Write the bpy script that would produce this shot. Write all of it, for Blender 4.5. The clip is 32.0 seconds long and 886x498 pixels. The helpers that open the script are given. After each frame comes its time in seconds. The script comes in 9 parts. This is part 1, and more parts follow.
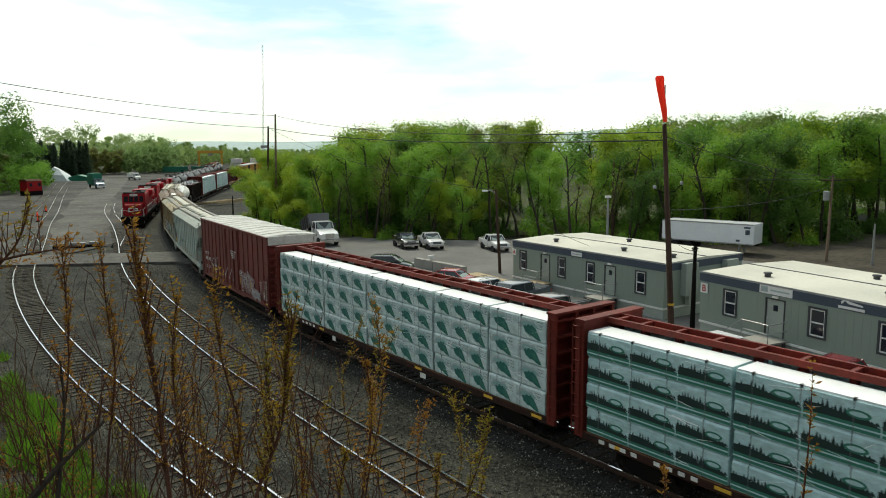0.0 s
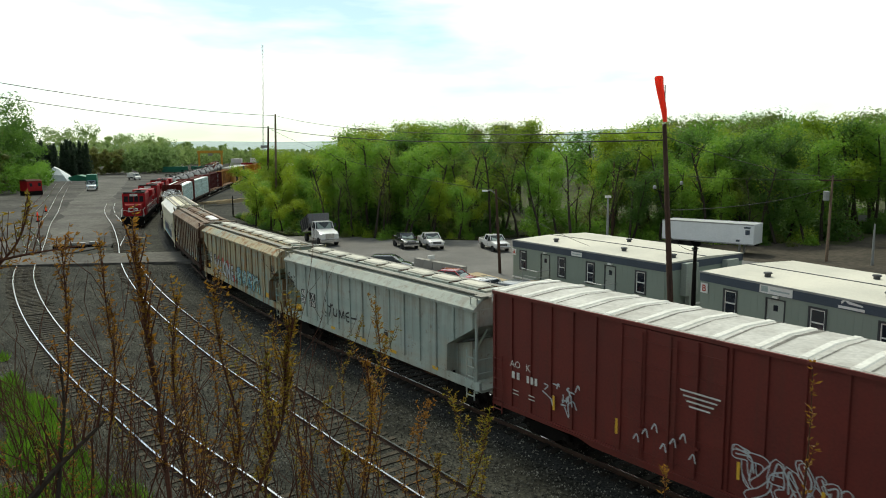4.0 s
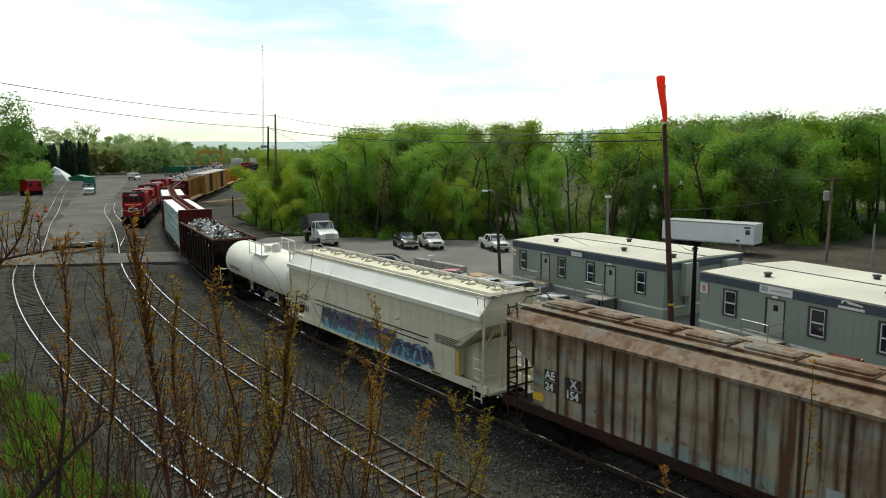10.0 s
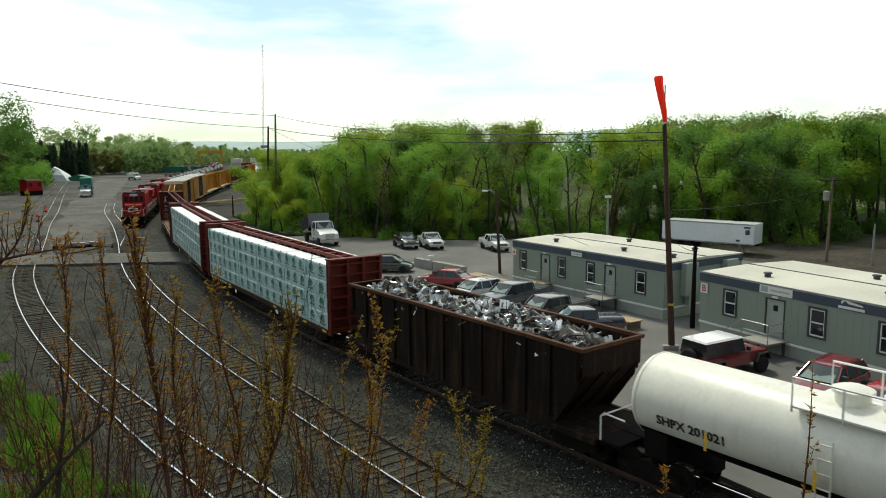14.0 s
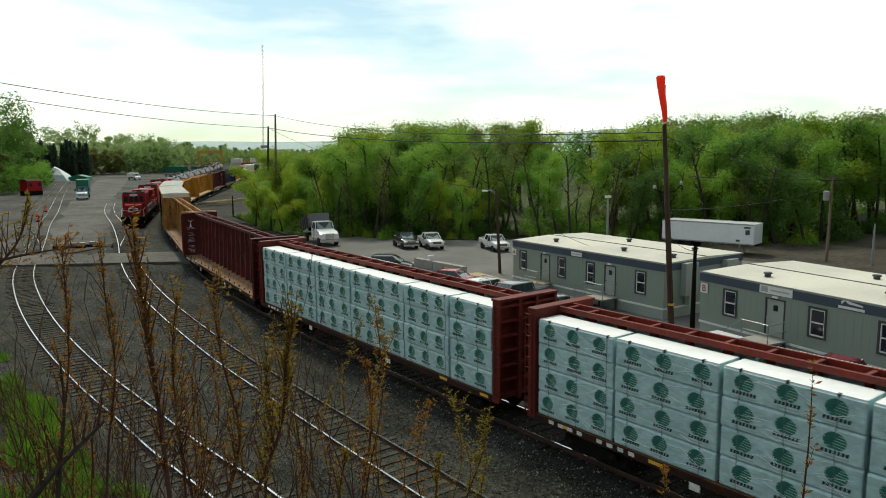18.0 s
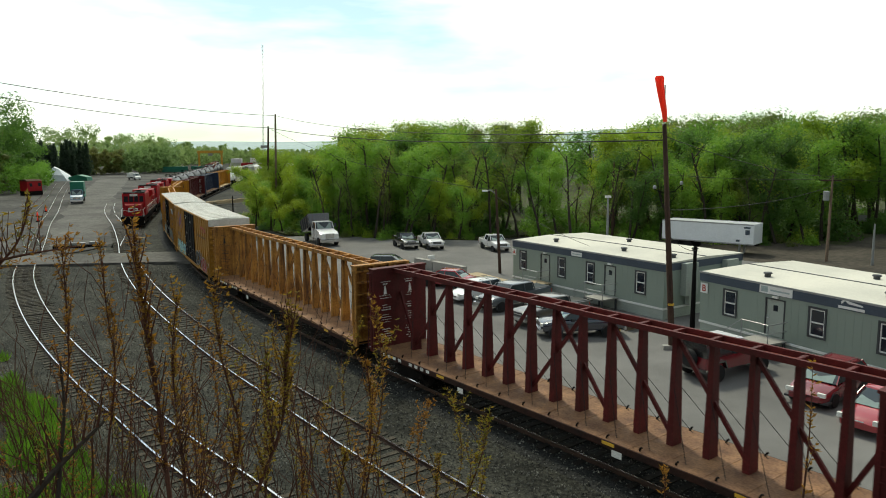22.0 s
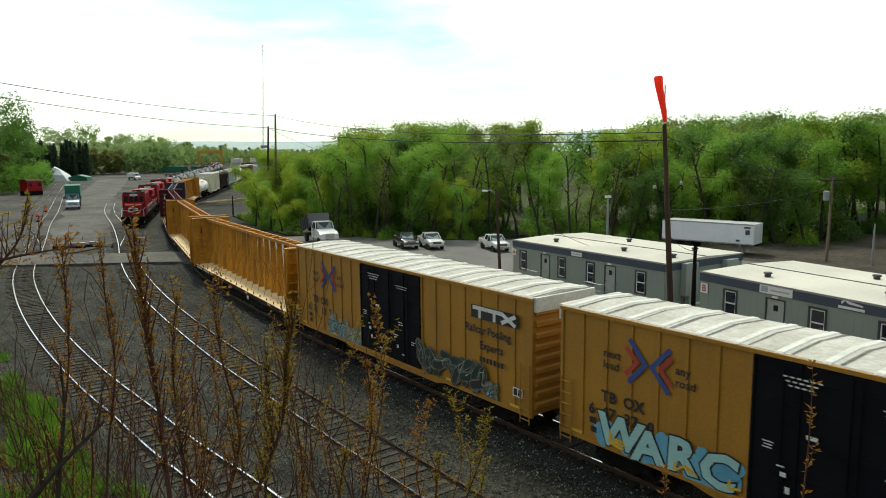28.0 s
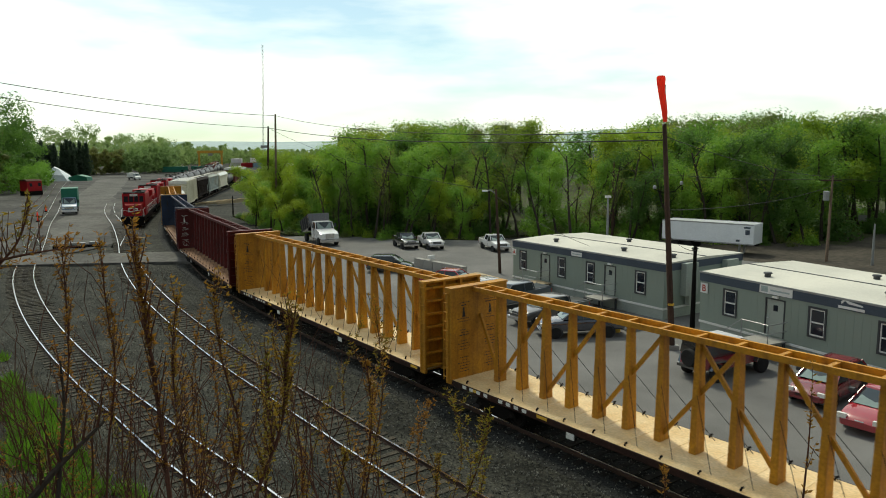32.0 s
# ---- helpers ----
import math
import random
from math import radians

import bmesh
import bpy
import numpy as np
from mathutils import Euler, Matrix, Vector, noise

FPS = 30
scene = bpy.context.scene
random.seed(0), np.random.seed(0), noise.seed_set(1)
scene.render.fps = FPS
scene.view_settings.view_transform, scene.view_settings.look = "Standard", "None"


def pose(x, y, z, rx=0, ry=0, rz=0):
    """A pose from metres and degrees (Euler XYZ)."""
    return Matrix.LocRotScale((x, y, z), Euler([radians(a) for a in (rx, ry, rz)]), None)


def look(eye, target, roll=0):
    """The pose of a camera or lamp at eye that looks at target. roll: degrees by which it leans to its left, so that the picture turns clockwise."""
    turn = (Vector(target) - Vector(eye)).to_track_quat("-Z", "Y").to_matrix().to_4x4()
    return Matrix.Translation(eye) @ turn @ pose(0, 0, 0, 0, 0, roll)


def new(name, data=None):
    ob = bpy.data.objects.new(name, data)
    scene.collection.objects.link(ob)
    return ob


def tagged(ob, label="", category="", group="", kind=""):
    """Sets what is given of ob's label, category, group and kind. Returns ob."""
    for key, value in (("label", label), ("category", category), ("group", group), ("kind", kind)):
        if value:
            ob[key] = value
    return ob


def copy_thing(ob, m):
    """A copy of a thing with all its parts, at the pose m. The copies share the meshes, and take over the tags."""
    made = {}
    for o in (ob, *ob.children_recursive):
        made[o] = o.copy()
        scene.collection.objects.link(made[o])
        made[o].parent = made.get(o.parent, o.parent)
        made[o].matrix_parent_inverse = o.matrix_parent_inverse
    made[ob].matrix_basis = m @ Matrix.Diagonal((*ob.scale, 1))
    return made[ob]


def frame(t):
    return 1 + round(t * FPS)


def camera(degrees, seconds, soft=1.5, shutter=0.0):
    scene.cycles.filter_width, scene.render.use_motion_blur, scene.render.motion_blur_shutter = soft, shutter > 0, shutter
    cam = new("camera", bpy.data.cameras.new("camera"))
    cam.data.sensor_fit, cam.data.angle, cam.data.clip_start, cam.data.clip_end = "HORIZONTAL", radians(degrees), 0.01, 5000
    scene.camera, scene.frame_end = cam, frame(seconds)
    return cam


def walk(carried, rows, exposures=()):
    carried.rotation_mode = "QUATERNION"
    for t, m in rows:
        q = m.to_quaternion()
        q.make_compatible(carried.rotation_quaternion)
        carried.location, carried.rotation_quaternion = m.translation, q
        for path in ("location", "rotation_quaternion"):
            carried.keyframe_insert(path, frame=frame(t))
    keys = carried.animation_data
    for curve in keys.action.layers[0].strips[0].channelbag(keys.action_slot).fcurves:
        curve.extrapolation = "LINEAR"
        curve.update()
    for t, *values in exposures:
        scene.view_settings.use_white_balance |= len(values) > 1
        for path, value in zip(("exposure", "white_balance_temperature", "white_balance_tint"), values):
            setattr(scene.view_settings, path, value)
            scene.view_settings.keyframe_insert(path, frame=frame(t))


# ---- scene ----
# camera: it stands still on a high bank beside the tracks
cam = camera(62.757, 32.0, 1.0, 0.15)
EYE = Vector((0.0, 0.0, 10.426))
TILT = 7.9363
aim = EYE + Vector((0, math.cos(radians(TILT)), -math.sin(radians(TILT))))
walk(cam, [(0.0, look(EYE, aim, -0.522)), (32.0, look(EYE, aim, -0.522))], [
    (0.0, 0.0, 7000, -1), (3.0, 0.04, 7000, -1), (6.0, 0.0, 7000, -1), (11.0, 0.0, 7000, -1), (14.0, -0.05, 7000, -1), (17.0, -0.13, 7000, -1), (20.0, -0.12, 7000, -1),
    (21.0, 0.06, 7000, -1), (23.0, 0.06, 7000, -1), (25.0, 0.04, 7000, -1), (28.0, 0.1, 7000, -1), (30.0, 0.0, 7000, -1), (31.0, -0.12, 7000, -1), (32.0, -0.12, 7000, -1)])

# ---- daylight: thin bright cloud with a veiled sun ahead of the camera ----
SUN_EL, SUN_AZ = radians(54), radians(-18)
world = bpy.data.worlds.new("world")
scene.world = world
world.use_nodes = True
wt = world.node_tree
wt.nodes.clear()
w_out = wt.nodes.new("ShaderNodeOutputWorld")
w_bg = wt.nodes.new("ShaderNodeBackground")
w_sky = wt.nodes.new("ShaderNodeTexSky")
w_sky.sky_type = 'NISHITA'
w_sky.sun_disc = False
w_sky.sun_elevation = SUN_EL
w_sky.sun_rotation = SUN_AZ
w_sky.air_density, w_sky.dust_density = 1.2, 0.4
w_scale = wt.nodes.new("ShaderNodeMix")
w_scale.data_type, w_scale.blend_type = 'RGBA', 'MULTIPLY'
w_scale.inputs[0].default_value = 1.0
w_scale.inputs[7].default_value = (0.080, 0.108, 0.128, 1)
w_co = wt.nodes.new("ShaderNodeTexCoord")
w_map = wt.nodes.new("ShaderNodeMapping")
w_map.inputs['Scale'].default_value = (1.3, 1.3, 6.0)
w_map.inputs['Location'].default_value = (0.35, 0.1, 0.2)
w_noise = wt.nodes.new("ShaderNodeTexNoise")
w_noise.inputs['Scale'].default_value = 2.0
w_noise.inputs['Detail'].default_value = 6
w_noise.inputs['Roughness'].default_value = 0.5
w_ramp = wt.nodes.new("ShaderNodeValToRGB")
w_ramp.color_ramp.elements[0].position = 0.34
w_ramp.color_ramp.elements[0].color = (0.25, 0.25, 0.25, 1)
w_ramp.color_ramp.elements[1].position = 0.56
w_mix = wt.nodes.new("ShaderNodeMix")
w_mix.data_type = 'RGBA'
w_side = wt.nodes.new("ShaderNodeMapRange")
w_side.inputs['From Min'].default_value, w_side.inputs['From Max'].default_value = -0.9, 0.55
w_side.inputs['To Min'].default_value, w_side.inputs['To Max'].default_value = 0.34, 1.4
w_veil = wt.nodes.new("ShaderNodeCombineColor")
wt.links.new(w_co.outputs['Generated'], w_map.inputs['Vector'])
wt.links.new(w_map.outputs[0], w_noise.inputs['Vector'])
wt.links.new(w_noise.outputs['Fac'], w_ramp.inputs['Fac'])
wt.links.new(w_sky.outputs[0], w_scale.inputs[6])
wt.links.new(w_scale.outputs[2], w_mix.inputs[6])
# the cloud veil is brightest low over the horizon and thins overhead
w_sep = wt.nodes.new("ShaderNodeSeparateXYZ")
w_fade = wt.nodes.new("ShaderNodeMapRange")
w_fade.inputs['From Min'].default_value, w_fade.inputs['From Max'].default_value = 0.25, 0.85
w_fade.inputs['To Min'].default_value, w_fade.inputs['To Max'].default_value = 1.0, 0.6
w_mul = wt.nodes.new("ShaderNodeMath")
w_mul.operation = 'MULTIPLY'
wt.links.new(w_co.outputs['Generated'], w_sep.inputs[0])
wt.links.new(w_sep.outputs[2], w_fade.inputs['Value'])
# the veil glows towards the sun and is duller behind the camera
wt.links.new(w_sep.outputs[1], w_side.inputs['Value'])
for i in range(3):
    wt.links.new(w_side.outputs[0], w_veil.inputs[i])
wt.links.new(w_veil.outputs[0], w_mix.inputs[7])
wt.links.new(w_fade.outputs[0], w_mul.inputs[0])
wt.links.new(w_ramp.outputs[0], w_mul.inputs[1])
wt.links.new(w_mul.outputs[0], w_mix.inputs[0])
wt.links.new(w_mix.outputs[2], w_bg.inputs['Color'])
w_bg.inputs['Strength'].default_value = 1.0
wt.links.new(w_bg.outputs[0], w_out.inputs['Surface'])

sun = new("sun", bpy.data.lights.new("sun", 'SUN'))
sun.data.energy = 2.8
sun.data.angle = radians(9)
sun.data.color = (1.0, 0.95, 0.86)
sun.matrix_world = look((0, 0, 60), Vector((0, 0, 60)) - Vector((math.sin(SUN_AZ) * math.cos(SUN_EL), math.cos(SUN_AZ) * math.cos(SUN_EL), math.sin(SUN_EL))))


# ---- materials ----
def paint(name, c1, c2=None, scale=0.6, rough=0.6, metal=0.0, bump=0.15, fine=30.0, contrast=0.18, streak=0.0, streak_col=(0.09, 0.045, 0.025),
          stretch=(1, 1, 1), spec=0.4, coat=0.0, island=0.0, blotch=0.5):
    """A surface of two tones in blotches, fine grain, optional downward streaks, and relief."""
    m = bpy.data.materials.new(name)
    m.use_nodes = True
    t = m.node_tree
    b = t.nodes['Principled BSDF']
    n, l = t.nodes.new, t.links.new
    c2 = c2 or tuple(v * 0.72 for v in c1)
    co = n("ShaderNodeTexCoord")
    mp = n("ShaderNodeMapping")
    mp.inputs['Scale'].default_value = stretch
    l(co.outputs['Object'], mp.inputs['Vector'])
    big = n("ShaderNodeTexNoise")
    big.inputs['Scale'].default_value = scale
    big.inputs['Detail'].default_value = 5
    big.inputs['Roughness'].default_value = 0.62
    l(mp.outputs[0], big.inputs['Vector'])
    rp = n("ShaderNodeMapRange")
    rp.inputs['From Min'].default_value, rp.inputs['From Max'].default_value = blotch - 0.15, blotch + 0.17
    l(big.outputs['Fac'], rp.inputs['Value'])
    mx = n("ShaderNodeMix")
    mx.data_type = 'RGBA'
    mx.inputs[6].default_value, mx.inputs[7].default_value = (*c1, 1), (*c2, 1)
    l(rp.outputs[0], mx.inputs[0])
    last = mx.outputs[2]
    if streak:
        sm = n("ShaderNodeMapping")
        sm.inputs['Scale'].default_value = (3.2, 3.2, 0.22)
        l(co.outputs['Object'], sm.inputs['Vector'])
        sn = n("ShaderNodeTexNoise")
        sn.inputs['Scale'].default_value, sn.inputs['Detail'].default_value = 1.3, 6
        l(sm.outputs[0], sn.inputs['Vector'])
        sr = n("ShaderNodeMapRange")
        sr.inputs['From Min'].default_value, sr.inputs['From Max'].default_value = 0.5, 0.72
        sr.inputs['To Max'].default_value = streak
        l(sn.outputs['Fac'], sr.inputs['Value'])
        s2 = n("ShaderNodeMix")
        s2.data_type = 'RGBA'
        s2.inputs[7].default_value = (*streak_col, 1)
        l(sr.outputs[0], s2.inputs[0])
        l(last, s2.inputs[6])
        last = s2.outputs[2]
    fn = n("ShaderNodeTexNoise")
    fn.inputs['Scale'].default_value, fn.inputs['Detail'].default_value = fine, 3
    l(mp.outputs[0], fn.inputs['Vector'])
    fr = n("ShaderNodeMapRange")
    fr.inputs['From Min'].default_value, fr.inputs['From Max'].default_value = 0.3, 0.7
    fr.inputs['To Min'].default_value, fr.inputs['To Max'].default_value = 1 - contrast, 1 + contrast
    l(fn.outputs['Fac'], fr.inputs['Value'])
    factor = fr.outputs[0]
    if island:
        oi = n("ShaderNodeObjectInfo")
        ge = n("ShaderNodeNewGeometry")
        ad = n("ShaderNodeMath")
        ad.operation = 'ADD'
        l(oi.outputs['Random'], ad.inputs[0])
        l(ge.outputs['Random Per Island'], ad.inputs[1])
        fc = n("ShaderNodeMath")
        fc.operation = 'FRACT'
        l(ad.outputs[0], fc.inputs[0])
        ir = n("ShaderNodeMapRange")
        ir.inputs['To Min'].default_value, ir.inputs['To Max'].default_value = 1 - island, 1 + island
        l(fc.outputs[0], ir.inputs['Value'])
        mu = n("ShaderNodeMath")
        mu.operation = 'MULTIPLY'
        l(ir.outputs[0], mu.inputs[0])
        l(factor, mu.inputs[1])
        factor = mu.outputs[0]
    vm = n("ShaderNodeVectorMath")
    vm.operation = 'SCALE'
    l(last, vm.inputs[0])
    l(factor, vm.inputs['Scale'])
    l(vm.outputs[0], b.inputs['Base Color'])
    b.inputs['Roughness'].default_value = rough
    b.inputs['Metallic'].default_value = metal
    b.inputs['Specular IOR Level'].default_value = spec
    b.inputs['Coat Weight'].default_value = coat
    b.inputs['Coat IOR'].default_value = 1.9
    b.inputs['Coat Roughness'].default_value = 0.08
    if bump:
        bp = n("ShaderNodeBump")
        bp.inputs['Strength'].default_value = bump
        bp.inputs['Distance'].default_value = 0.03
        l(fn.outputs['Fac'], bp.inputs['Height'])
        l(bp.outputs[0], b.inputs['Normal'])
    return m


def weathered(name, tones, rust, spots=0.5, streaks=0.6, top=0.0):
    """Old paint of several tones in broad uneven fields, rust that runs down from the eave, and small rust spots."""
    m = bpy.data.materials.new(name)
    m.use_nodes = True
    t = m.node_tree
    b = t.nodes['Principled BSDF']
    n, l = t.nodes.new, t.links.new
    co = n("ShaderNodeTexCoord")

    def field(stretch, scale, lo, hi, detail=5, to=1.0):
        mp = n("ShaderNodeMapping")
        mp.inputs['Scale'].default_value = stretch
        mp.inputs['Location'].default_value = (scale * 3.7, 1.3, detail)
        l(co.outputs['Object'], mp.inputs['Vector'])
        q = n("ShaderNodeTexNoise")
        q.inputs['Scale'].default_value, q.inputs['Detail'].default_value, q.inputs['Roughness'].default_value = scale, detail, 0.62
        l(mp.outputs[0], q.inputs['Vector'])
        r = n("ShaderNodeMapRange")
        r.inputs['From Min'].default_value, r.inputs['From Max'].default_value, r.inputs['To Max'].default_value = lo, hi, to
        l(q.outputs['Fac'], r.inputs['Value'])
        return r.outputs[0]

    def over(base, colour, fac):
        x = n("ShaderNodeMix")
        x.data_type = 'RGBA'
        l(fac, x.inputs[0])
        if isinstance(base, tuple):
            x.inputs[6].default_value = (*base, 1)
        else:
            l(base, x.inputs[6])
        x.inputs[7].default_value = (*colour, 1)
        return x.outputs[2]
    last = over(tones[0], tones[1], field((0.28, 0.5, 0.75), 1.0, 0.44, 0.58))
    for i, c in enumerate(tones[2:]):
        last = over(last, c, field((0.33, 0.5, 1.0), 0.8 + 0.23 * i, 0.50, 0.62))
    last = over(last, rust, field((1.25, 1.25, 0.07), 1.6, 0.50, 0.62, 6, streaks))
    last = over(last, tuple(v * 0.55 for v in rust), field((4.0, 4.0, 0.13), 1.3, 0.56, 0.68, 6, streaks))
    last = over(last, rust, field((1, 1, 1), 3.4, 0.60, 0.70, 6, spots))
    if top:
        sp = n("ShaderNodeSeparateXYZ")
        l(co.outputs['Object'], sp.inputs[0])
        ad = n("ShaderNodeMath")
        ad.operation = 'MULTIPLY_ADD'
        ad.inputs[1].default_value = 1.5
        l(field((2.2, 1, 0.5), 1.4, 0.3, 0.7), ad.inputs[0])
        l(sp.outputs[2], ad.inputs[2])
        r = n("ShaderNodeMapRange")
        r.inputs['From Min'].default_value, r.inputs['From Max'].default_value, r.inputs['To Max'].default_value = 4.2, 5.1, top
        l(ad.outputs[0], r.inputs['Value'])
        last = over(last, rust, r.outputs[0])
    l(last, b.inputs['Base Color'])
    b.inputs['Roughness'].default_value = 0.7
    b.inputs['Specular IOR Level'].default_value = 0.3
    bp = n("ShaderNodeBump")
    bp.inputs['Strength'].default_value, bp.inputs['Distance'].default_value = 0.12, 0.02
    l(field((1, 1, 1), 9.0, 0.0, 1.0, 3), bp.inputs['Height'])
    l(bp.outputs[0], b.inputs['Normal'])
    return m


def glassy(name, col=(0.03, 0.04, 0.045), rough=0.06):
    m = paint(name, col, tuple(v * 0.8 for v in col), 1.0, rough, 0, 0, 5, 0.05, spec=0.7)
    return m


def leafy(name, c1, c2, c3):
    """Thin leaves: colour varies from clump to clump and from leaf to leaf, light passes through."""
    m = bpy.data.materials.new(name)
    m.use_nodes = True
    t = m.node_tree
    n, l = t.nodes.new, t.links.new
    b = t.nodes['Principled BSDF']
    out = t.nodes['Material Output']
    oi, ge = n("ShaderNodeObjectInfo"), n("ShaderNodeNewGeometry")
    m1, m2 = n("ShaderNodeMix"), n("ShaderNodeMix")
    for q in (m1, m2):
        q.data_type = 'RGBA'
    m1.inputs[6].default_value, m1.inputs[7].default_value = (*c1, 1), (*c2, 1)
    m2.inputs[7].default_value = (*c3, 1)
    l(ge.outputs['Random Per Island'], m1.inputs[0])
    sc = n("ShaderNodeMapRange")
    sc.inputs['To Max'].default_value = 0.8
    l(oi.outputs['Random'], sc.inputs['Value'])
    l(sc.outputs[0], m2.inputs[0])
    l(m1.outputs[2], m2.inputs[6])
    l(m2.outputs[2], b.inputs['Base Color'])
    b.inputs['Roughness'].default_value = 0.6
    tr = n("ShaderNodeBsdfTranslucent")
    l(m2.outputs[2], tr.inputs['Color'])
    ms = n("ShaderNodeMixShader")
    ms.inputs[0].default_value = 0.58
    l(b.outputs[0], ms.inputs[1])
    l(tr.outputs[0], ms.inputs[2])
    l(ms.outputs[0], out.inputs['Surface'])
    return m


MAT = {}


def mat(key, *a, **k):
    k.setdefault("spec", 0.18 if len(a) > 3 and a[3] >= 0.7 else 0.45)
    MAT[key] = paint(key, *a, **k)
    return MAT[key]


mat("gravel", (0.048, 0.048, 0.038), (0.015, 0.0155, 0.012), 0.25, 0.95, 0, 0.9, 9.0, 0.95)
mat("ballast", (0.047, 0.047, 0.037), (0.015, 0.0155, 0.012), 0.5, 0.95, 0, 1.0, 11.0, 0.9)
mat("stone", (0.19, 0.185, 0.16), (0.025, 0.025, 0.02), 3.0, 0.9, 0, 0.3, 20, 0.3, island=0.85)
mat("asphalt", (0.185, 0.18, 0.172), (0.115, 0.113, 0.107), 0.14, 0.9, 0, 0.25, 25, 0.2)
mat("dirt", (0.112, 0.108, 0.098), (0.040, 0.039, 0.036), 0.07, 0.95, 0, 0.4, 1.3, 0.38, blotch=0.45)
mat("dirt_pale", (0.135, 0.13, 0.118), (0.075, 0.072, 0.065), 0.12, 0.95, 0, 0.4, 2.0, 0.28)
mat("wood_dirt", (0.075, 0.064, 0.05), (0.04, 0.036, 0.028), 0.3, 0.95, 0, 0.5, 2.0, 0.35)
mat("soil", (0.055, 0.06, 0.022), (0.032, 0.042, 0.014), 0.4, 0.95, 0, 0.6, 3.0, 0.4)
# darker bed for track_1: the passing train's shade is put into its colour
mat("ballast_shaded", (0.026, 0.027, 0.025), (0.013, 0.0135, 0.0125), 0.5, 0.9, 0, 1.0, 11.0, 0.9)
mat("tie", (0.056, 0.048, 0.035), (0.026, 0.023, 0.018), 1.2, 0.9, 0, 0.5, 18, 0.4, stretch=(0.3, 2, 2), island=0.4)
# sleepers of track_1: the shade under the cars is put into their colour
mat("tie_shaded", (0.030, 0.026, 0.021), (0.014, 0.012, 0.010), 2.0, 0.9, 0, 0.3, 20, 0.3)
mat("dull_mark", (0.17, 0.175, 0.14), (0.09, 0.09, 0.075), 2.0, 0.8, 0, 0, 10, 0.4)
mat("dull_field", (0.30, 0.33, 0.29), (0.16, 0.16, 0.11), 1.6, 0.8, 0, 0, 10, 0.5)
mat("rail_side", (0.075, 0.045, 0.032), (0.045, 0.03, 0.025), 2.0, 0.75, 0.3, 0.1)
mat("rail_top", (0.74, 0.74, 0.76), (0.60, 0.60, 0.62), 3.0, 0.16, 1.0, 0.0)
mat("black_steel", (0.006, 0.006, 0.006), (0.011, 0.009, 0.008), 1.2, 0.8, 0, 0.1, spec=0.08)
mat("wheel", (0.018, 0.014, 0.012), (0.010, 0.008, 0.008), 2.5, 0.75, 0.2, 0.1)
mat("cb_red", (0.17, 0.024, 0.016), (0.105, 0.019, 0.015), 0.8, 0.6, 0, 0.1, 12, 0.2, 0.45, (0.06, 0.025, 0.016), spec=0.2)
mat("cb_maroon", (0.105, 0.012, 0.012), (0.065, 0.011, 0.011), 0.8, 0.6, 0, 0.1, 12, 0.2, 0.45, (0.05, 0.02, 0.014), spec=0.2)
mat("cb_tan", (0.46, 0.22, 0.045), (0.25, 0.11, 0.03), 1.1, 0.65, 0, 0.1, 12, 0.3, 0.95, (0.07, 0.03, 0.014), spec=0.25)
mat("cb_yellow", (0.52, 0.24, 0.018), (0.38, 0.17, 0.018), 0.8, 0.55, 0, 0.08, 12, 0.18, 0.55, (0.14, 0.06, 0.02), spec=0.25)
mat("cb_blue", (0.012, 0.03, 0.075), (0.01, 0.022, 0.05), 0.8, 0.6, 0, 0.1, 12, 0.2, 0.3, (0.05, 0.03, 0.02))
mat("tray_red", (0.34, 0.095, 0.06), (0.24, 0.06, 0.042), 0.9, 0.7, 0, 0.1, 12, 0.2)
mat("strap_grey", (0.10, 0.12, 0.12), (0.16, 0.19, 0.19), 2.0, 0.6)
mat("moss_mark", (0.13, 0.19, 0.15), (0.09, 0.13, 0.11), 1.2, 0.6)
mat("cab_glass", (0.012, 0.012, 0.014), (0.018, 0.018, 0.02), 1.0, 0.5, spec=0.1)
mat("deck_brown", (0.25, 0.135, 0.068), (0.11, 0.055, 0.032), 0.9, 0.7, 0, 0.2, 12, 0.3)
mat("sill_dark", (0.045, 0.018, 0.012), (0.02, 0.012, 0.010), 0.9, 0.8, 0, 0.1, 12, 0.3)
mat("deck_pale", (0.72, 0.55, 0.30), (0.62, 0.42, 0.18), 0.9, 0.6, 0, 0.1, 12, 0.15)
mat("box_yellow", (0.41, 0.195, 0.018), (0.34, 0.16, 0.018), 0.5, 0.6, 0, 0.06, 14, 0.12, 0.4, (0.22, 0.12, 0.045))
mat("box_red", (0.155, 0.022, 0.016), (0.12, 0.02, 0.016), 0.6, 0.6, 0, 0.06, 14, 0.12, 0.3, (0.07, 0.03, 0.02))
mat("roof_zinc", (0.50, 0.50, 0.47), (0.34, 0.33, 0.30), 0.7, 0.55, 0.1, 0.05, 8, 0.15)
mat("roof_walk", (0.30, 0.29, 0.26), (0.20, 0.19, 0.17), 0.9, 0.8, 0, 0.05, 8, 0.2)
mat("roof_seam", (0.10, 0.10, 0.09), (0.20, 0.19, 0.17), 1.6, 0.8, 0, 0.05, 8, 0.2)
mat("roof_white", (0.56, 0.55, 0.50), (0.40, 0.39, 0.34), 0.7, 0.7, 0, 0.05, 8, 0.15)
mat("roof_rib", (0.66, 0.66, 0.62), (0.54, 0.54, 0.49), 0.9, 0.6, 0, 0.05, 8, 0.12)
mat("door_black", (0.006, 0.006, 0.009), (0.010, 0.010, 0.013), 0.9, 0.6, 0, 0.05, spec=0.08)
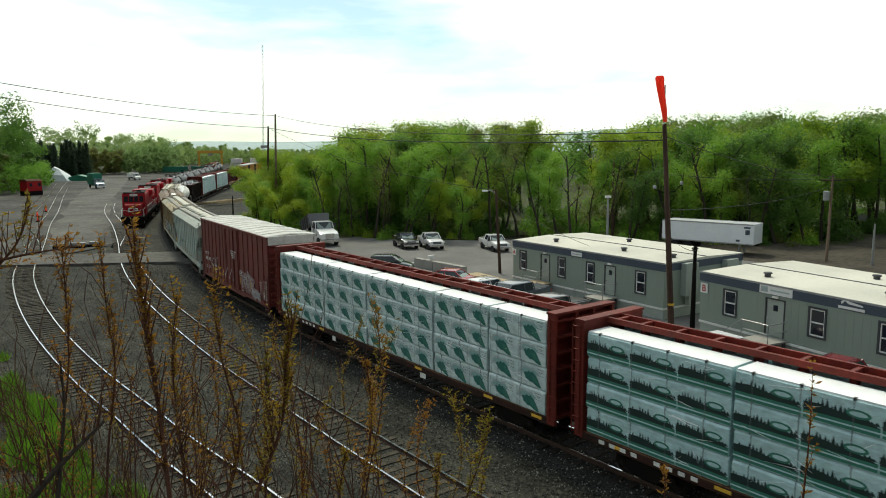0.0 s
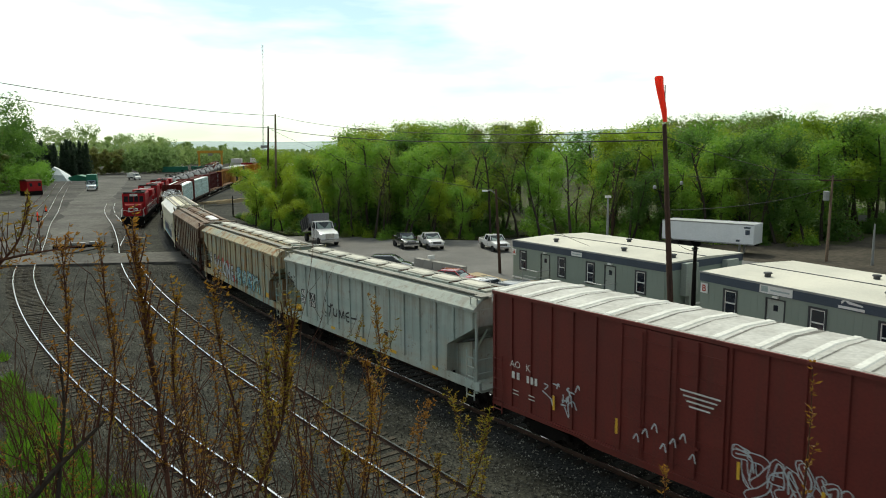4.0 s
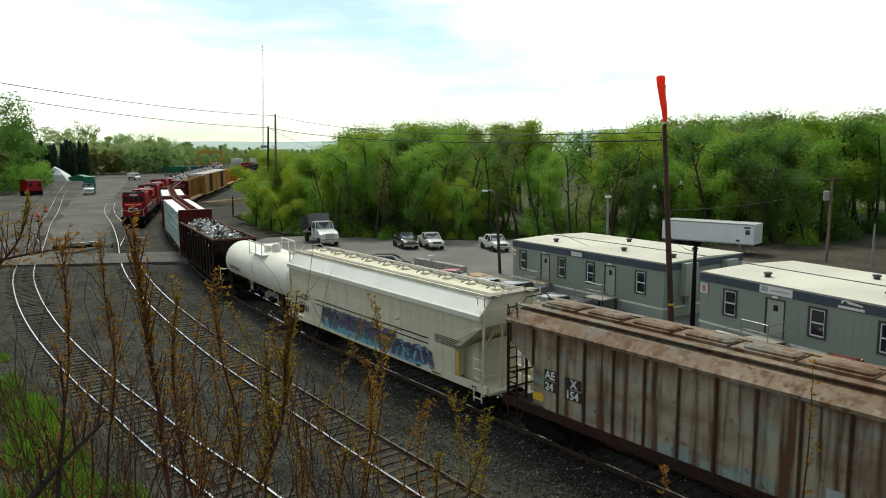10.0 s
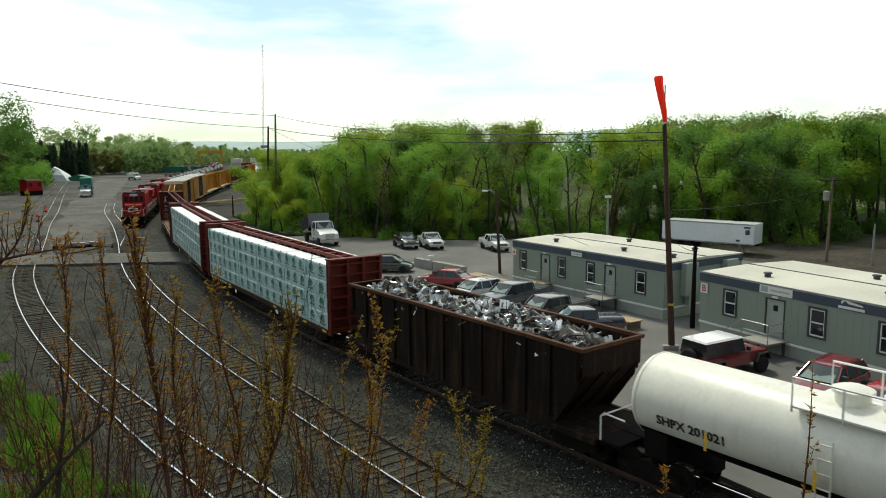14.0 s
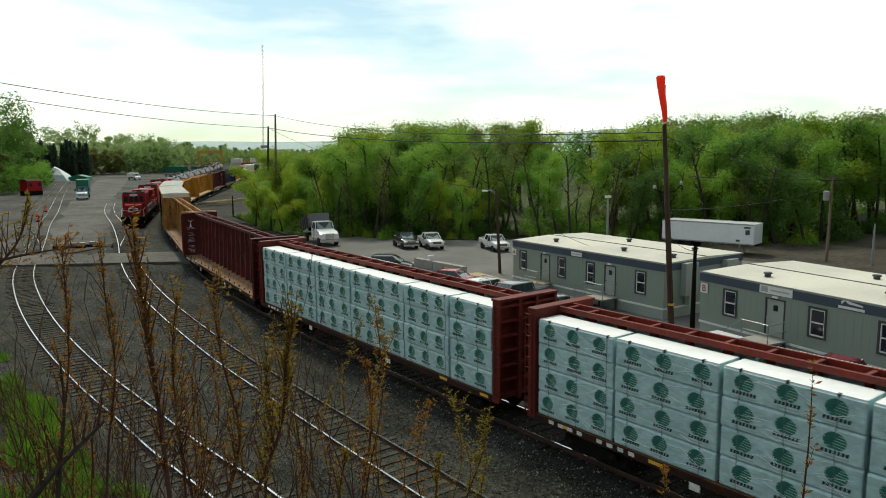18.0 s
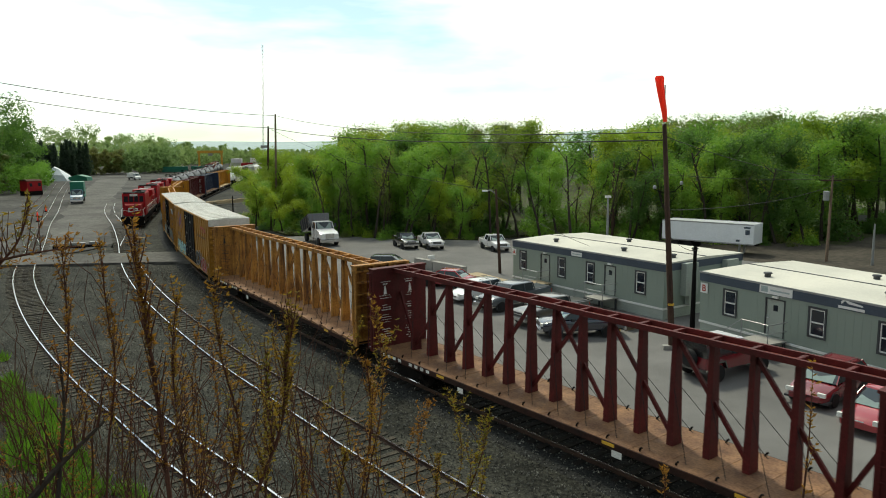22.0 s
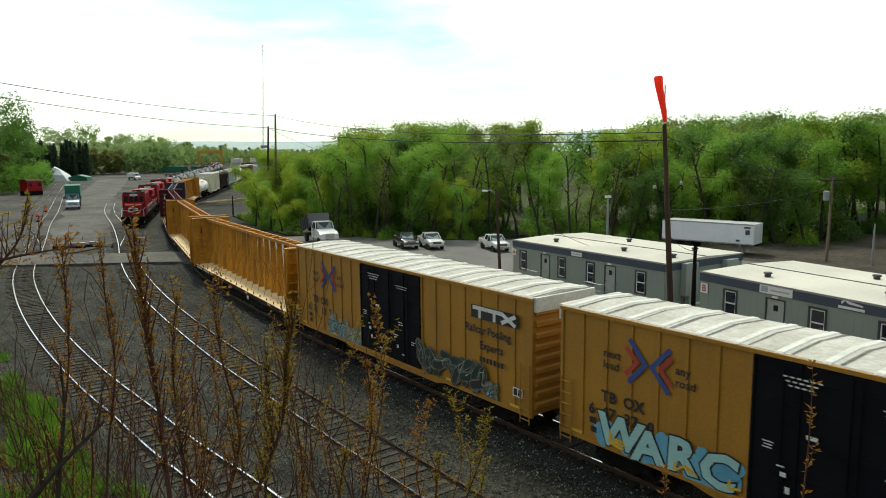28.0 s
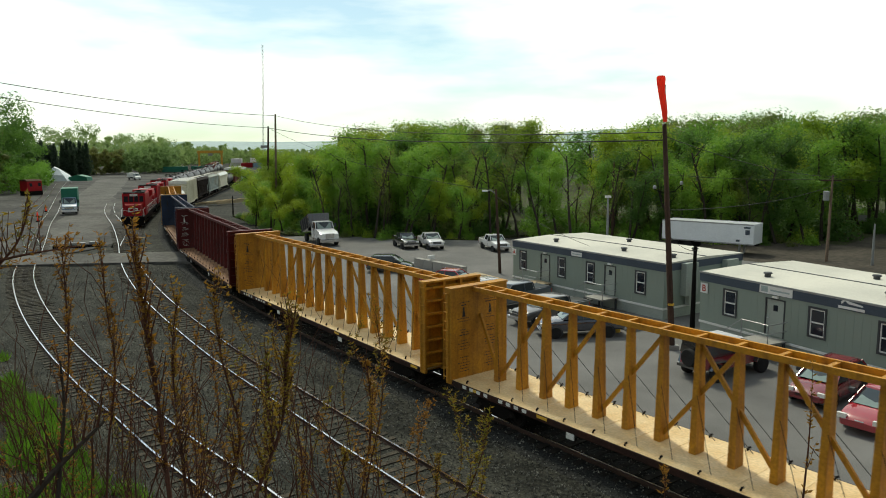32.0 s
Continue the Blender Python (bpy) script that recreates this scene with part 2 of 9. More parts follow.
mat("tank_white", (0.76, 0.75, 0.68), (0.70, 0.69, 0.62), 0.4, 0.4, 0, 0.02, 10, 0.04, 0.18, (0.42, 0.36, 0.26))
mat("tank_black", (0.03, 0.03, 0.032), (0.05, 0.048, 0.045), 0.6, 0.45, 0, 0.04)
mat("gon_dark", (0.010, 0.008, 0.007), (0.020, 0.012, 0.009), 0.6, 0.85, 0, 0.12, 12, 0.25, 0.6, (0.06, 0.034, 0.02), spec=0.1)
mat("rust", (0.10, 0.045, 0.024), (0.05, 0.025, 0.016), 1.0, 0.85, 0, 0.2)
mat("rib_rusty", (0.36, 0.31, 0.19), (0.20, 0.09, 0.03), 0.9, 0.8, 0, 0.1, 12, 0.2, blotch=0.52)
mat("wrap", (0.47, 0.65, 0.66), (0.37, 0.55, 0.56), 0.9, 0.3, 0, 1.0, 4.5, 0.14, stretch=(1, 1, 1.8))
# near-white copy of the wrap: light on tops and wrinkles is painted in
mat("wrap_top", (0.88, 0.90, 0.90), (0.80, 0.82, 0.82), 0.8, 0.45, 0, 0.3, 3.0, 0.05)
mat("wrap_grey", (0.44, 0.56, 0.55), (0.58, 0.68, 0.67), 1.3, 0.35, 0, 1.0, 4.5, 0.14)
mat("ink_green", (0.03, 0.16, 0.11), (0.05, 0.21, 0.15), 0.7, 0.4)
mat("ink_teal", (0.012, 0.10, 0.085), (0.03, 0.16, 0.135), 1.4, 0.4)
mat("ink_mist", (0.20, 0.36, 0.35), (0.28, 0.44, 0.43), 1.4, 0.4)
mat("ink_dark", (0.012, 0.03, 0.028), (0.02, 0.045, 0.04), 0.7, 0.4)
mat("ink_grey", (0.33, 0.40, 0.40), (0.40, 0.47, 0.47), 0.7, 0.4)
mat("white_mark", (0.75, 0.75, 0.72), (0.55, 0.55, 0.52), 1.2, 0.6)
mat("black_mark", (0.015, 0.015, 0.016), (0.03, 0.03, 0.03), 1.2, 0.6)
mat("red_mark", (0.45, 0.05, 0.035), (0.35, 0.05, 0.04), 1.0, 0.6)
mat("blue_mark", (0.03, 0.06, 0.30), (0.04, 0.08, 0.26), 1.0, 0.6)
mat("sky_mark", (0.16, 0.42, 0.55), (0.10, 0.30, 0.45), 1.4, 0.55)
mat("mint_mark", (0.38, 0.62, 0.58), (0.28, 0.5, 0.5), 1.2, 0.55)
mat("violet_mark", (0.10, 0.08, 0.17), (0.07, 0.10, 0.14), 1.2, 0.55)
mat("silver_mark", (0.52, 0.56, 0.58), (0.42, 0.46, 0.5), 1.2, 0.5)
mat("yellow_mark", (0.75, 0.45, 0.04), (0.65, 0.38, 0.04), 1.2, 0.6)
mat("loco_red", (0.32, 0.010, 0.014), (0.24, 0.008, 0.013), 0.5, 0.55, 0, 0.03, spec=0.15)
mat("scrap_a", (0.60, 0.62, 0.63), (0.40, 0.42, 0.43), 2.0, 0.3, 0.85, 0.2)
mat("scrap_b", (0.06, 0.045, 0.035), (0.14, 0.13, 0.12), 2.0, 0.5, 0.4, 0.2)
mat("siding", (0.27, 0.315, 0.275), (0.25, 0.295, 0.255), 0.3, 0.75, 0, 0.04, 30, 0.05)
mat("skirting", (0.36, 0.40, 0.36), (0.30, 0.33, 0.30), 0.5, 0.8, 0, 0.05)
mat("navy", (0.055, 0.075, 0.105), (0.045, 0.062, 0.088), 0.5, 0.6, 0, 0.03)
mat("roof_pale", (0.62, 0.60, 0.52), (0.50, 0.49, 0.43), 0.25, 0.8, 0, 0.08, 12, 0.08)
mat("trim_dark", (0.05, 0.055, 0.06), (0.04, 0.042, 0.045), 1, 0.6)
mat("white_paint", (0.78, 0.78, 0.76), (0.68, 0.68, 0.66), 0.6, 0.5, 0, 0.03, 20, 0.04)
mat("grey_metal", (0.36, 0.37, 0.37), (0.28, 0.29, 0.29), 1.0, 0.45, 0.5, 0.05)
mat("wood_pole", (0.085, 0.05, 0.036), (0.05, 0.032, 0.025), 1.2, 0.9, 0, 0.3, 14, 0.3, stretch=(3, 3, 0.3))
mat("wood_pole_pale", (0.24, 0.17, 0.12), (0.17, 0.125, 0.09), 1.2, 0.9, 0, 0.3, 14, 0.3, stretch=(3, 3, 0.3))
mat("wood_new", (0.42, 0.34, 0.22), (0.32, 0.25, 0.16), 1.2, 0.85, 0, 0.2, 14, 0.2)
mat("wire", (0.02, 0.02, 0.02), (0.03, 0.03, 0.03), 1, 0.7)

mat("concrete", (0.36, 0.35, 0.32), (0.26, 0.25, 0.23), 0.6, 0.9, 0, 0.2)
mat("car_white", (0.80, 0.80, 0.80), (0.76, 0.76, 0.76), 0.5, 0.25, 0, 0, 10, 0.02, coat=1.0)
mat("car_taupe", (0.075, 0.068, 0.06), (0.065, 0.06, 0.053), 0.5, 0.3, 0, 0, 10, 0.02, coat=1.0)
mat("car_grey", (0.07, 0.085, 0.10), (0.06, 0.075, 0.09), 0.5, 0.3, 0, 0, 10, 0.02, coat=1.0)
mat("car_navy", (0.018, 0.022, 0.045), (0.015, 0.018, 0.038), 0.5, 0.25, 0, 0, 10, 0.02, coat=1.0)
mat("car_black", (0.012, 0.012, 0.013), (0.018, 0.018, 0.018), 0.5, 0.25, 0, 0, 10, 0.02, coat=1.0)
mat("car_red", (0.36, 0.02, 0.03), (0.30, 0.018, 0.028), 0.5, 0.25, 0, 0, 10, 0.02, coat=0.6)
mat("car_maroon", (0.20, 0.012, 0.02), (0.17, 0.01, 0.018), 0.5, 0.25, 0, 0, 10, 0.02, coat=0.6)
mat("car_green", (0.014, 0.024, 0.022), (0.011, 0.02, 0.018), 0.5, 0.25, 0, 0, 10, 0.02, coat=1.0)
mat("trailer_white", (0.87, 0.90, 0.93), (0.80, 0.83, 0.86), 0.4, 0.35, 0, 0, 8, 0.05, coat=0.6)
mat("tyre", (0.02, 0.02, 0.02), (0.03, 0.03, 0.03), 3, 0.85, 0, 0.1)
mat("chrome", (0.65, 0.65, 0.66), (0.55, 0.55, 0.56), 3, 0.2, 1.0, 0)
mat("bark", (0.040, 0.031, 0.024), (0.065, 0.054, 0.043), 2.0, 0.95, 0, 0.5, 10, 0.3, stretch=(2, 2, 0.4))
mat("twig", (0.10, 0.042, 0.026), (0.055, 0.026, 0.018), 5.0, 0.85, 0, 0.2, 30, 0.2)
mat("dry_stem", (0.22, 0.17, 0.10), (0.10, 0.075, 0.05), 5.0, 0.9, 0, 0.1, 30, 0.2)
mat("green_box", (0.015, 0.17, 0.10), (0.012, 0.13, 0.08), 0.4, 0.6, 0, 0.05)
mat("truck_blue", (0.20, 0.30, 0.40), (0.16, 0.25, 0.34), 0.5, 0.35, 0, 0.02, coat=0.4)
mat("crane_yellow", (0.62, 0.30, 0.03), (0.5, 0.25, 0.03), 0.5, 0.6)
# pale blue-grey: the haze over the distant hills is painted into their colour
mat("far_hill", (0.40, 0.48, 0.47), (0.34, 0.43, 0.42), 0.01, 1, 0, 0, 0.1, 0.15)
mat("tarp_white", (0.70, 0.74, 0.76), (0.58, 0.64, 0.66), 0.6, 0.6, 0, 0.2)
mat("lamp_glass", (0.8, 0.8, 0.75), (0.8, 0.8, 0.75), 1, 0.2)
MAT["hop_grey"] = weathered("hop_grey", [(0.42, 0.48, 0.44), (0.35, 0.42, 0.39), (0.40, 0.41, 0.35)], (0.17, 0.11, 0.075), 0.55, 0.30, 0.25)
MAT["hop_tan"] = weathered("hop_tan", [(0.41, 0.38, 0.25), (0.33, 0.36, 0.28), (0.24, 0.37, 0.37)], (0.24, 0.105, 0.028), 0.3, 0.9, 0.2)
MAT["hop_brown"] = weathered("hop_brown", [(0.36, 0.31, 0.23), (0.22, 0.165, 0.115), (0.25, 0.34, 0.33)], (0.10, 0.042, 0.016), 0.8, 0.97, 0.6)
MAT["hop_cream"] = weathered("hop_cream", [(0.67, 0.64, 0.50), (0.62, 0.585, 0.45)], (0.40, 0.34, 0.22), 0.25, 0.25, 0.0)
MAT["glass"] = glassy("glass")
# pale green screens: the sky's reflection is put into the base colour
MAT["windscreen"] = glassy("windscreen", (0.22, 0.28, 0.255), 0.08)
MAT["window_glass"] = glassy("window_glass", (0.02, 0.025, 0.035))
MAT["orange_cloth"] = leafy("orange_cloth", (1.0, 0.10, 0.05), (1.0, 0.13, 0.06), (0.95, 0.10, 0.05))
MAT["leaf"] = leafy("leaf", (0.18, 0.36, 0.036), (0.28, 0.45, 0.045), (0.13, 0.29, 0.036))
MAT["leaf_yellow"] = leafy("leaf_yellow", (0.36, 0.44, 0.03), (0.28, 0.40, 0.03), (0.21, 0.34, 0.03))
MAT["leaf_dark"] = leafy("leaf_dark", (0.085, 0.19, 0.028), (0.13, 0.25, 0.034), (0.075, 0.16, 0.03))
# paler leaves for far trees: distance haze is put into the colour
MAT["leaf_hazy"] = leafy("leaf_hazy", (0.24, 0.34, 0.11), (0.29, 0.38, 0.12), (0.19, 0.30, 0.10))
MAT["leaf_brown"] = leafy("leaf_brown", (0.16, 0.19, 0.045), (0.20, 0.19, 0.055), (0.13, 0.20, 0.04))
MAT["conifer"] = leafy("conifer", (0.03, 0.06, 0.028), (0.05, 0.085, 0.035), (0.03, 0.055, 0.03))
MAT["bud"] = leafy("bud", (0.25, 0.15, 0.018), (0.15, 0.17, 0.018), (0.26, 0.10, 0.02))
MAT["grass"] = leafy("grass", (0.02, 0.07, 0.008), (0.22, 0.42, 0.03), (0.09, 0.20, 0.018))


# ---- mesh helpers ----
class Geo:
    """Collects vertices and faces of one mesh."""

    def __init__(self):
        self.v, self.f = [], []

    def poly(self, pts):
        k = len(self.v)
        self.v += [tuple(q) for q in pts]
        self.f.append(tuple(range(k, k + len(pts))))
        return self

    def box(self, x0, x1, y0, y1, z0, z1):
        k = len(self.v)
        self.v += [(x, y, z) for z in (z0, z1) for x, y in ((x0, y0), (x1, y0), (x1, y1), (x0, y1))]
        self.f += [tuple(k + i for i in q) for q in ((3, 2, 1, 0), (4, 5, 6, 7), (0, 1, 5, 4), (1, 2, 6, 5), (2, 3, 7, 6), (3, 0, 4, 7))]
        return self

    def loft(self, rings, closed=True, caps=True):
        """Skins rings of equal count."""
        n = len(rings[0])
        k = len(self.v)
        for r in rings:
            self.v += [tuple(q) for q in r]
        m = n if closed else n - 1
        for i in range(len(rings) - 1):
            for j in range(m):
                a, b = k + i * n + j, k + i * n + (j + 1) % n
                self.f.append((a, b, b + n, a + n))
        if caps and closed:
            self.f.append(tuple(k + j for j in reversed(range(n))))
            self.f.append(tuple(k + (len(rings) - 1) * n + j for j in range(n)))
        return self

    def prism(self, pts, y0, y1, axis='y'):
        """Extrudes an outline of (a, b) pairs along an axis."""
        put = {'y': lambda a, b, c: (a, c, b), 'x': lambda a, b, c: (c, a, b), 'z': lambda a, b, c: (a, b, c)}[axis]
        return self.loft([[put(a, b, y0) for a, b in pts], [put(a, b, y1) for a, b in pts]])

    def tube(self, pts, r, n=6, r2=None):
        """A round bar along points, tapering to r2."""
        pts = [Vector(q) for q in pts]
        rings = []
        for i, q in enumerate(pts):
            d = (pts[min(i + 1, len(pts) - 1)] - pts[max(i - 1, 0)]).normalized()
            u = d.cross(Vector((0.13, 0.31, 0.94)) if abs(d.z) < 0.95 else Vector((1, 0, 0))).normalized()
            w = d.cross(u)
            rr = r if r2 is None else r + (r2 - r) * i / max(1, len(pts) - 1)
            rings.append([q + (u * math.cos(6.28319 * j / n) + w * math.sin(6.28319 * j / n)) * rr for j in range(n)])
        return self.loft(rings)

    def lathe(self, prof, n=16, axis='x', at=(0, 0, 0)):
        """Turns a profile of (along, radius) pairs about an axis."""
        rings = []
        for a, r in prof:
            ring = []
            for j in range(n):
                c, s = r * math.cos(6.283185 * j / n), r * math.sin(6.283185 * j / n)
                q = {'x': (a, c, s), 'y': (s, a, c), 'z': (c, s, a)}[axis]
                ring.append((q[0] + at[0], q[1] + at[1], q[2] + at[2]))
            rings.append(ring)
        return self.loft(rings)

    def beam(self, a, b, w, h):
        """A straight bar of w across and h deep between two points."""
        a, b = Vector(a), Vector(b)
        d = (b - a).normalized()
        u = d.cross(Vector((0, 0, 1)))
        u = Vector((0, 1, 0)) if u.length < 1e-4 else u.normalized()
        n = u.cross(d)
        return self.loft([[q + u * (sx * w / 2) + n * (sy * h / 2) for sx, sy in ((-1, -1), (1, -1), (1, 1), (-1, 1))] for q in (a, b)])

    def mesh(self, name, material=None, smooth=False):
        me = bpy.data.meshes.new(name)
        me.from_pydata(self.v, [], self.f)
        if material:
            me.materials.append(MAT[material] if isinstance(material, str) else material)
        if smooth:
            me.shade_smooth()
            me.set_sharp_from_angle(angle=radians(38))
        me.update()
        return me


def thing(name, geo, material, m=None, label="", category="", group="", kind="", smooth=False):
    ob = new(name, geo.mesh(name, material, smooth) if geo else None)
    if m is not None:
        ob.matrix_basis = m
    return tagged(ob, label, category, group, kind)


def part(name, geo, material, parent, label="", smooth=False, m=None, kind=""):
    """Links a mesh as one part under a thing or a part."""
    ob = new(name, geo if isinstance(geo, bpy.types.Mesh) else geo.mesh(name, material, smooth))
    ob.parent = parent
    if m is not None:
        ob.matrix_basis = m
    if label:
        ob["label"] = label
    if kind:
        ob["kind"] = kind
    return ob


def lettering(text, size, material, depth=0.0, bold=0.0, align='LEFT', shear=0.0):
    """A mesh of letters in the xz plane that faces -y."""
    cu = bpy.data.curves.new("letters", 'FONT')
    cu.body, cu.size, cu.align_x, cu.shear, cu.offset = text, size, align, shear, bold
    cu.resolution_u = 2
    tmp = new("letters", cu)
    bpy.context.view_layer.update()
    me = bpy.data.meshes.new_from_object(tmp.evaluated_get(bpy.context.evaluated_depsgraph_get()))
    bpy.data.objects.remove(tmp)
    me.transform(Matrix.Rotation(radians(90), 4, 'X'))
    me.materials.clear()
    me.materials.append(MAT[material])
    return me


# ---- track lines ----
def spline(P, n=24):
    P = [Vector(q) for q in P]
    out = []
    for i in range(len(P) - 1):
        a, b, c, d = P[max(i - 1, 0)], P[i], P[i + 1], P[min(i + 2, len(P) - 1)]
        h0, h1, h2 = (b - a).length or 1, (c - b).length, (d - c).length or 1
        m0 = ((b - a) / h0 * h1 + (c - b) / h1 * h0) / (h0 + h1) if i else (c - b) / h1
        m1 = ((c - b) / h1 * h2 + (d - c) / h2 * h1) / (h1 + h2) if i < len(P) - 2 else (c - b) / h1
        for k in range(n):
            u = k / n
            out.append((2 * u**3 - 3 * u * u + 1) * b + (u**3 - 2 * u * u + u) * h1 * m0 + (3 * u * u - 2 * u**3) * c + (u**3 - u * u) * h1 * m1)
    return out + [P[-1]]


class Line:
    """A curve over the ground, walked by length."""

    def __init__(self, P, zero=None):
        self.q = np.array([tuple(v) for v in spline([(x, y) for x, y in P])])
        self.s = np.concatenate([[0], np.cumsum(np.linalg.norm(np.diff(self.q, axis=0), axis=1))])
        if zero:
            self.s = self.s - self.s[np.argmin(np.linalg.norm(self.q - np.array(zero), axis=1))]

    def at(self, s):
        return np.array([np.interp(s, self.s, self.q[:, 0]), np.interp(s, self.s, self.q[:, 1])])

    def way(self, s):
        d = self.at(s + 0.6) - self.at(s - 0.6)
        return d / np.linalg.norm(d)


TRACK_C = Line([(270, -313), (150, -160), (60, -46.5), (30, -8.2), (16.2, 10), (8.7, 19.75), (3.4, 26.6), (-1.85, 33.6), (-6.7, 40), (-11.1, 46.6), (-14.9, 52.6), (-18.8, 59.3), (-22.4, 66.4),
                (-27.8, 78), (-34.0, 92), (-38.6, 103.5), (-42.4, 114), (-45.6, 124.5), (-49.3, 140), (-52.6, 157), (-56.5, 179), (-61, 206), (-66, 236),
                (-74, 290), (-90, 400), (-120, 600)], (8.7, 19.75))
TRACK_B = Line([(60, -60), (30, -18.5), (8, 10), (0.38, 20.5), (-2.7, 24.6), (-6.9, 30.3), (-10.4, 35.1), (-15, 42), (-20, 50), (-22.9, 55), (-28, 64.6), (-31.2, 71.2), (-35.2, 80), (-39.2, 88.5),
                (-46.4, 103.3), (-55.2, 120.4), (-62, 135), (-67, 147), (-85, 196), (-110, 270)])
TRACK_D = Line([(-33.4, 76), (-35.4, 81), (-38, 88), (-42.6, 100), (-48.6, 119), (-54.7, 139), (-61.4, 162), (-67.2, 185), (-73, 209), (-80, 240), (-95, 305), (-120, 420)])
TRACK_A = Line([(48, -50), (20, -12), (2, 10.6), (-6.05, 20.8), (-9.9, 25), (-12.5, 28.1), (-15.6, 31.7), (-17.7, 34.3), (-22.9, 41.1), (-27.1, 47.1), (-31.7, 54.2), (-33.9, 57.8), (-38.2, 65.6),
                (-40.3, 69.9), (-44.2, 78), (-49.5, 88.6), (-57, 103.5), (-66, 122.5), (-84, 159), (-104, 200), (-140, 275)])
TRACK_E = Line([(-43.5, 76.6), (-46.8, 82), (-52.3, 91), (-57.6, 99), (-67.5, 118), (-79.4, 142), (-97, 178), (-112.5, 209), (-128, 240)])


# ---- ground ----
def bank(x, y):
    """Height of the ground: flat yard, a bank under the camera, a slope up into the far woods."""
    d = math.hypot(x * 0.9 + 2, y)
    z = max(0.0, 8.7 - 0.62 * max(0, d - 1.0)) if y < 16 else 0.0
    near = 1 if x < 4 else max(0.0, 1 - (x - 4) / 7)
    z *= near
    if y > 640:
        z += (y - 640) * 0.0015
    return z + 0.03 * noise.noise((x * 0.1, y * 0.1, 0)) - 0.27


def ground_sheet():
    g = Geo()
    xs = sorted(set([-2600, -1500, -900, -500, -300, -200, -140, -100, -70, -50] + list(range(-40, 61, 2)) + [70, 90, 120, 180, 300, 500, 900, 1500, 2600]))
    ys = sorted(set([-2000, -900, -400, -200, -100, -60] + list(range(-40, 41, 2)) + list(range(45, 120, 5)) + [130, 150, 180, 220, 280, 360, 460, 600, 800, 1200, 2000, 3600]))
    for y in ys:
        for x in xs:
            g.v.append((x, y, bank(x, y)))
    n = len(xs)
    for j in range(len(ys) - 1):
        for i in range(n - 1):
            a = j * n + i
            g.f.append((a, a + 1, a + n + 1, a + n))
    return thing("ground", g, "gravel", None, "dark grey cinder and gravel ground of the rail yard", "ground", kind="structure", smooth=True)


ground_sheet()


def flat(name, pts, z, material, label, category):
    g = Geo()
    g.prism([(x, y) for x, y in pts], -0.3, z, 'z')
    return thing(name, g, material, None, label, category, kind="structure")


LOT = [(17.5, 9.5), (12.6, 16.0), (7.3, 24.2), (2.2, 31), (-2.8, 37.8), (-7.4, 45), (-11, 51.5), (-15, 59), (-18.5, 66.5), (-22.5, 76), (-21, 86), (-14, 88), (-6, 83.5), (4, 81.5), (16, 83), (24, 80), (40, 76), (60, 60), (60, 9.5)]
flat("parking_lot", LOT, 0.0, "asphalt", "worn grey asphalt parking lot with dust and oil stains", "parking lot")
flat("crossing_road", [(-75, 69.5), (-41, 66.5), (-25, 67.8), (-14, 63), (-17, 75.5), (-28.5, 74.5), (-44.5, 72.4), (-75, 76)], 0.02, "dirt_pale", "pale dusty grade crossing across the tracks", "road")
edge_in = Line([(-40, 73.2), (-37.5, 84), (-43, 102), (-51, 121), (-60, 142), (-77, 196), (-97, 262), (-138, 345), (-210, 430)])
ragged = [(x + 1.6 * noise.noise((v * 0.13, 1, 0)) * min(1, v / 12) + 0.5 * noise.noise((v * 0.5, 7, 0)), y) for v in np.arange(0, edge_in.s[-1], 2.5) for x, y in (edge_in.at(v),)]
flat("yard_road", [(-62, 75.6)] + ragged + [(-250, 415), (-178, 320), (-124, 212), (-102, 160), (-84, 125), (-70, 96)], -0.163, "dirt", "mottled dusty gravel road through the yard", "road")

lane = Line([(-42.5, 81.5), (-56, 113), (-76.5, 159), (-101, 219), (-126, 280)])
sides = [[], []]
for v in np.arange(0, lane.s[-1], 2.0):
    (x, y), (wx, wy) = lane.at(v), lane.way(v)
    for q, side in enumerate((-1, 1)):
        d = side * (3.2 + 0.010 * v + 1.1 * noise.noise((v * 0.11, 4.0 * side, 0)) + 0.5 * noise.noise((v * 0.5, 9.0 * side, 0)))
        sides[q].append((x - wy * d, y + wx * d))
flat("dusty_lane", sides[0] + sides[1][::-1], -0.158, "dirt_pale", "pale dusty wheel-worn lane along the yard road", "road")


# ---- tracks ----
RAIL = [(-0.07, -0.17), (0.07, -0.17), (0.07, -0.15), (0.012, -0.12), (0.012, -0.045), (0.036, -0.035), (0.036, -0.008), (-0.036, -0.008), (-0.036, -0.035), (-0.012, -0.045), (-0.012, -0.12), (-0.07, -0.15)]


def sweep(line, s0, s1, prof, off, step, z=0.0):
    g, rings = Geo(), []
    for s in np.arange(s0, s1 + step, step):
        (x, y), (wx, wy) = line.at(s), line.way(s)
        rings.append([(x - wy * (off + a), y + wx * (off + a), z + b) for a, b in prof])
    return g.loft(rings)


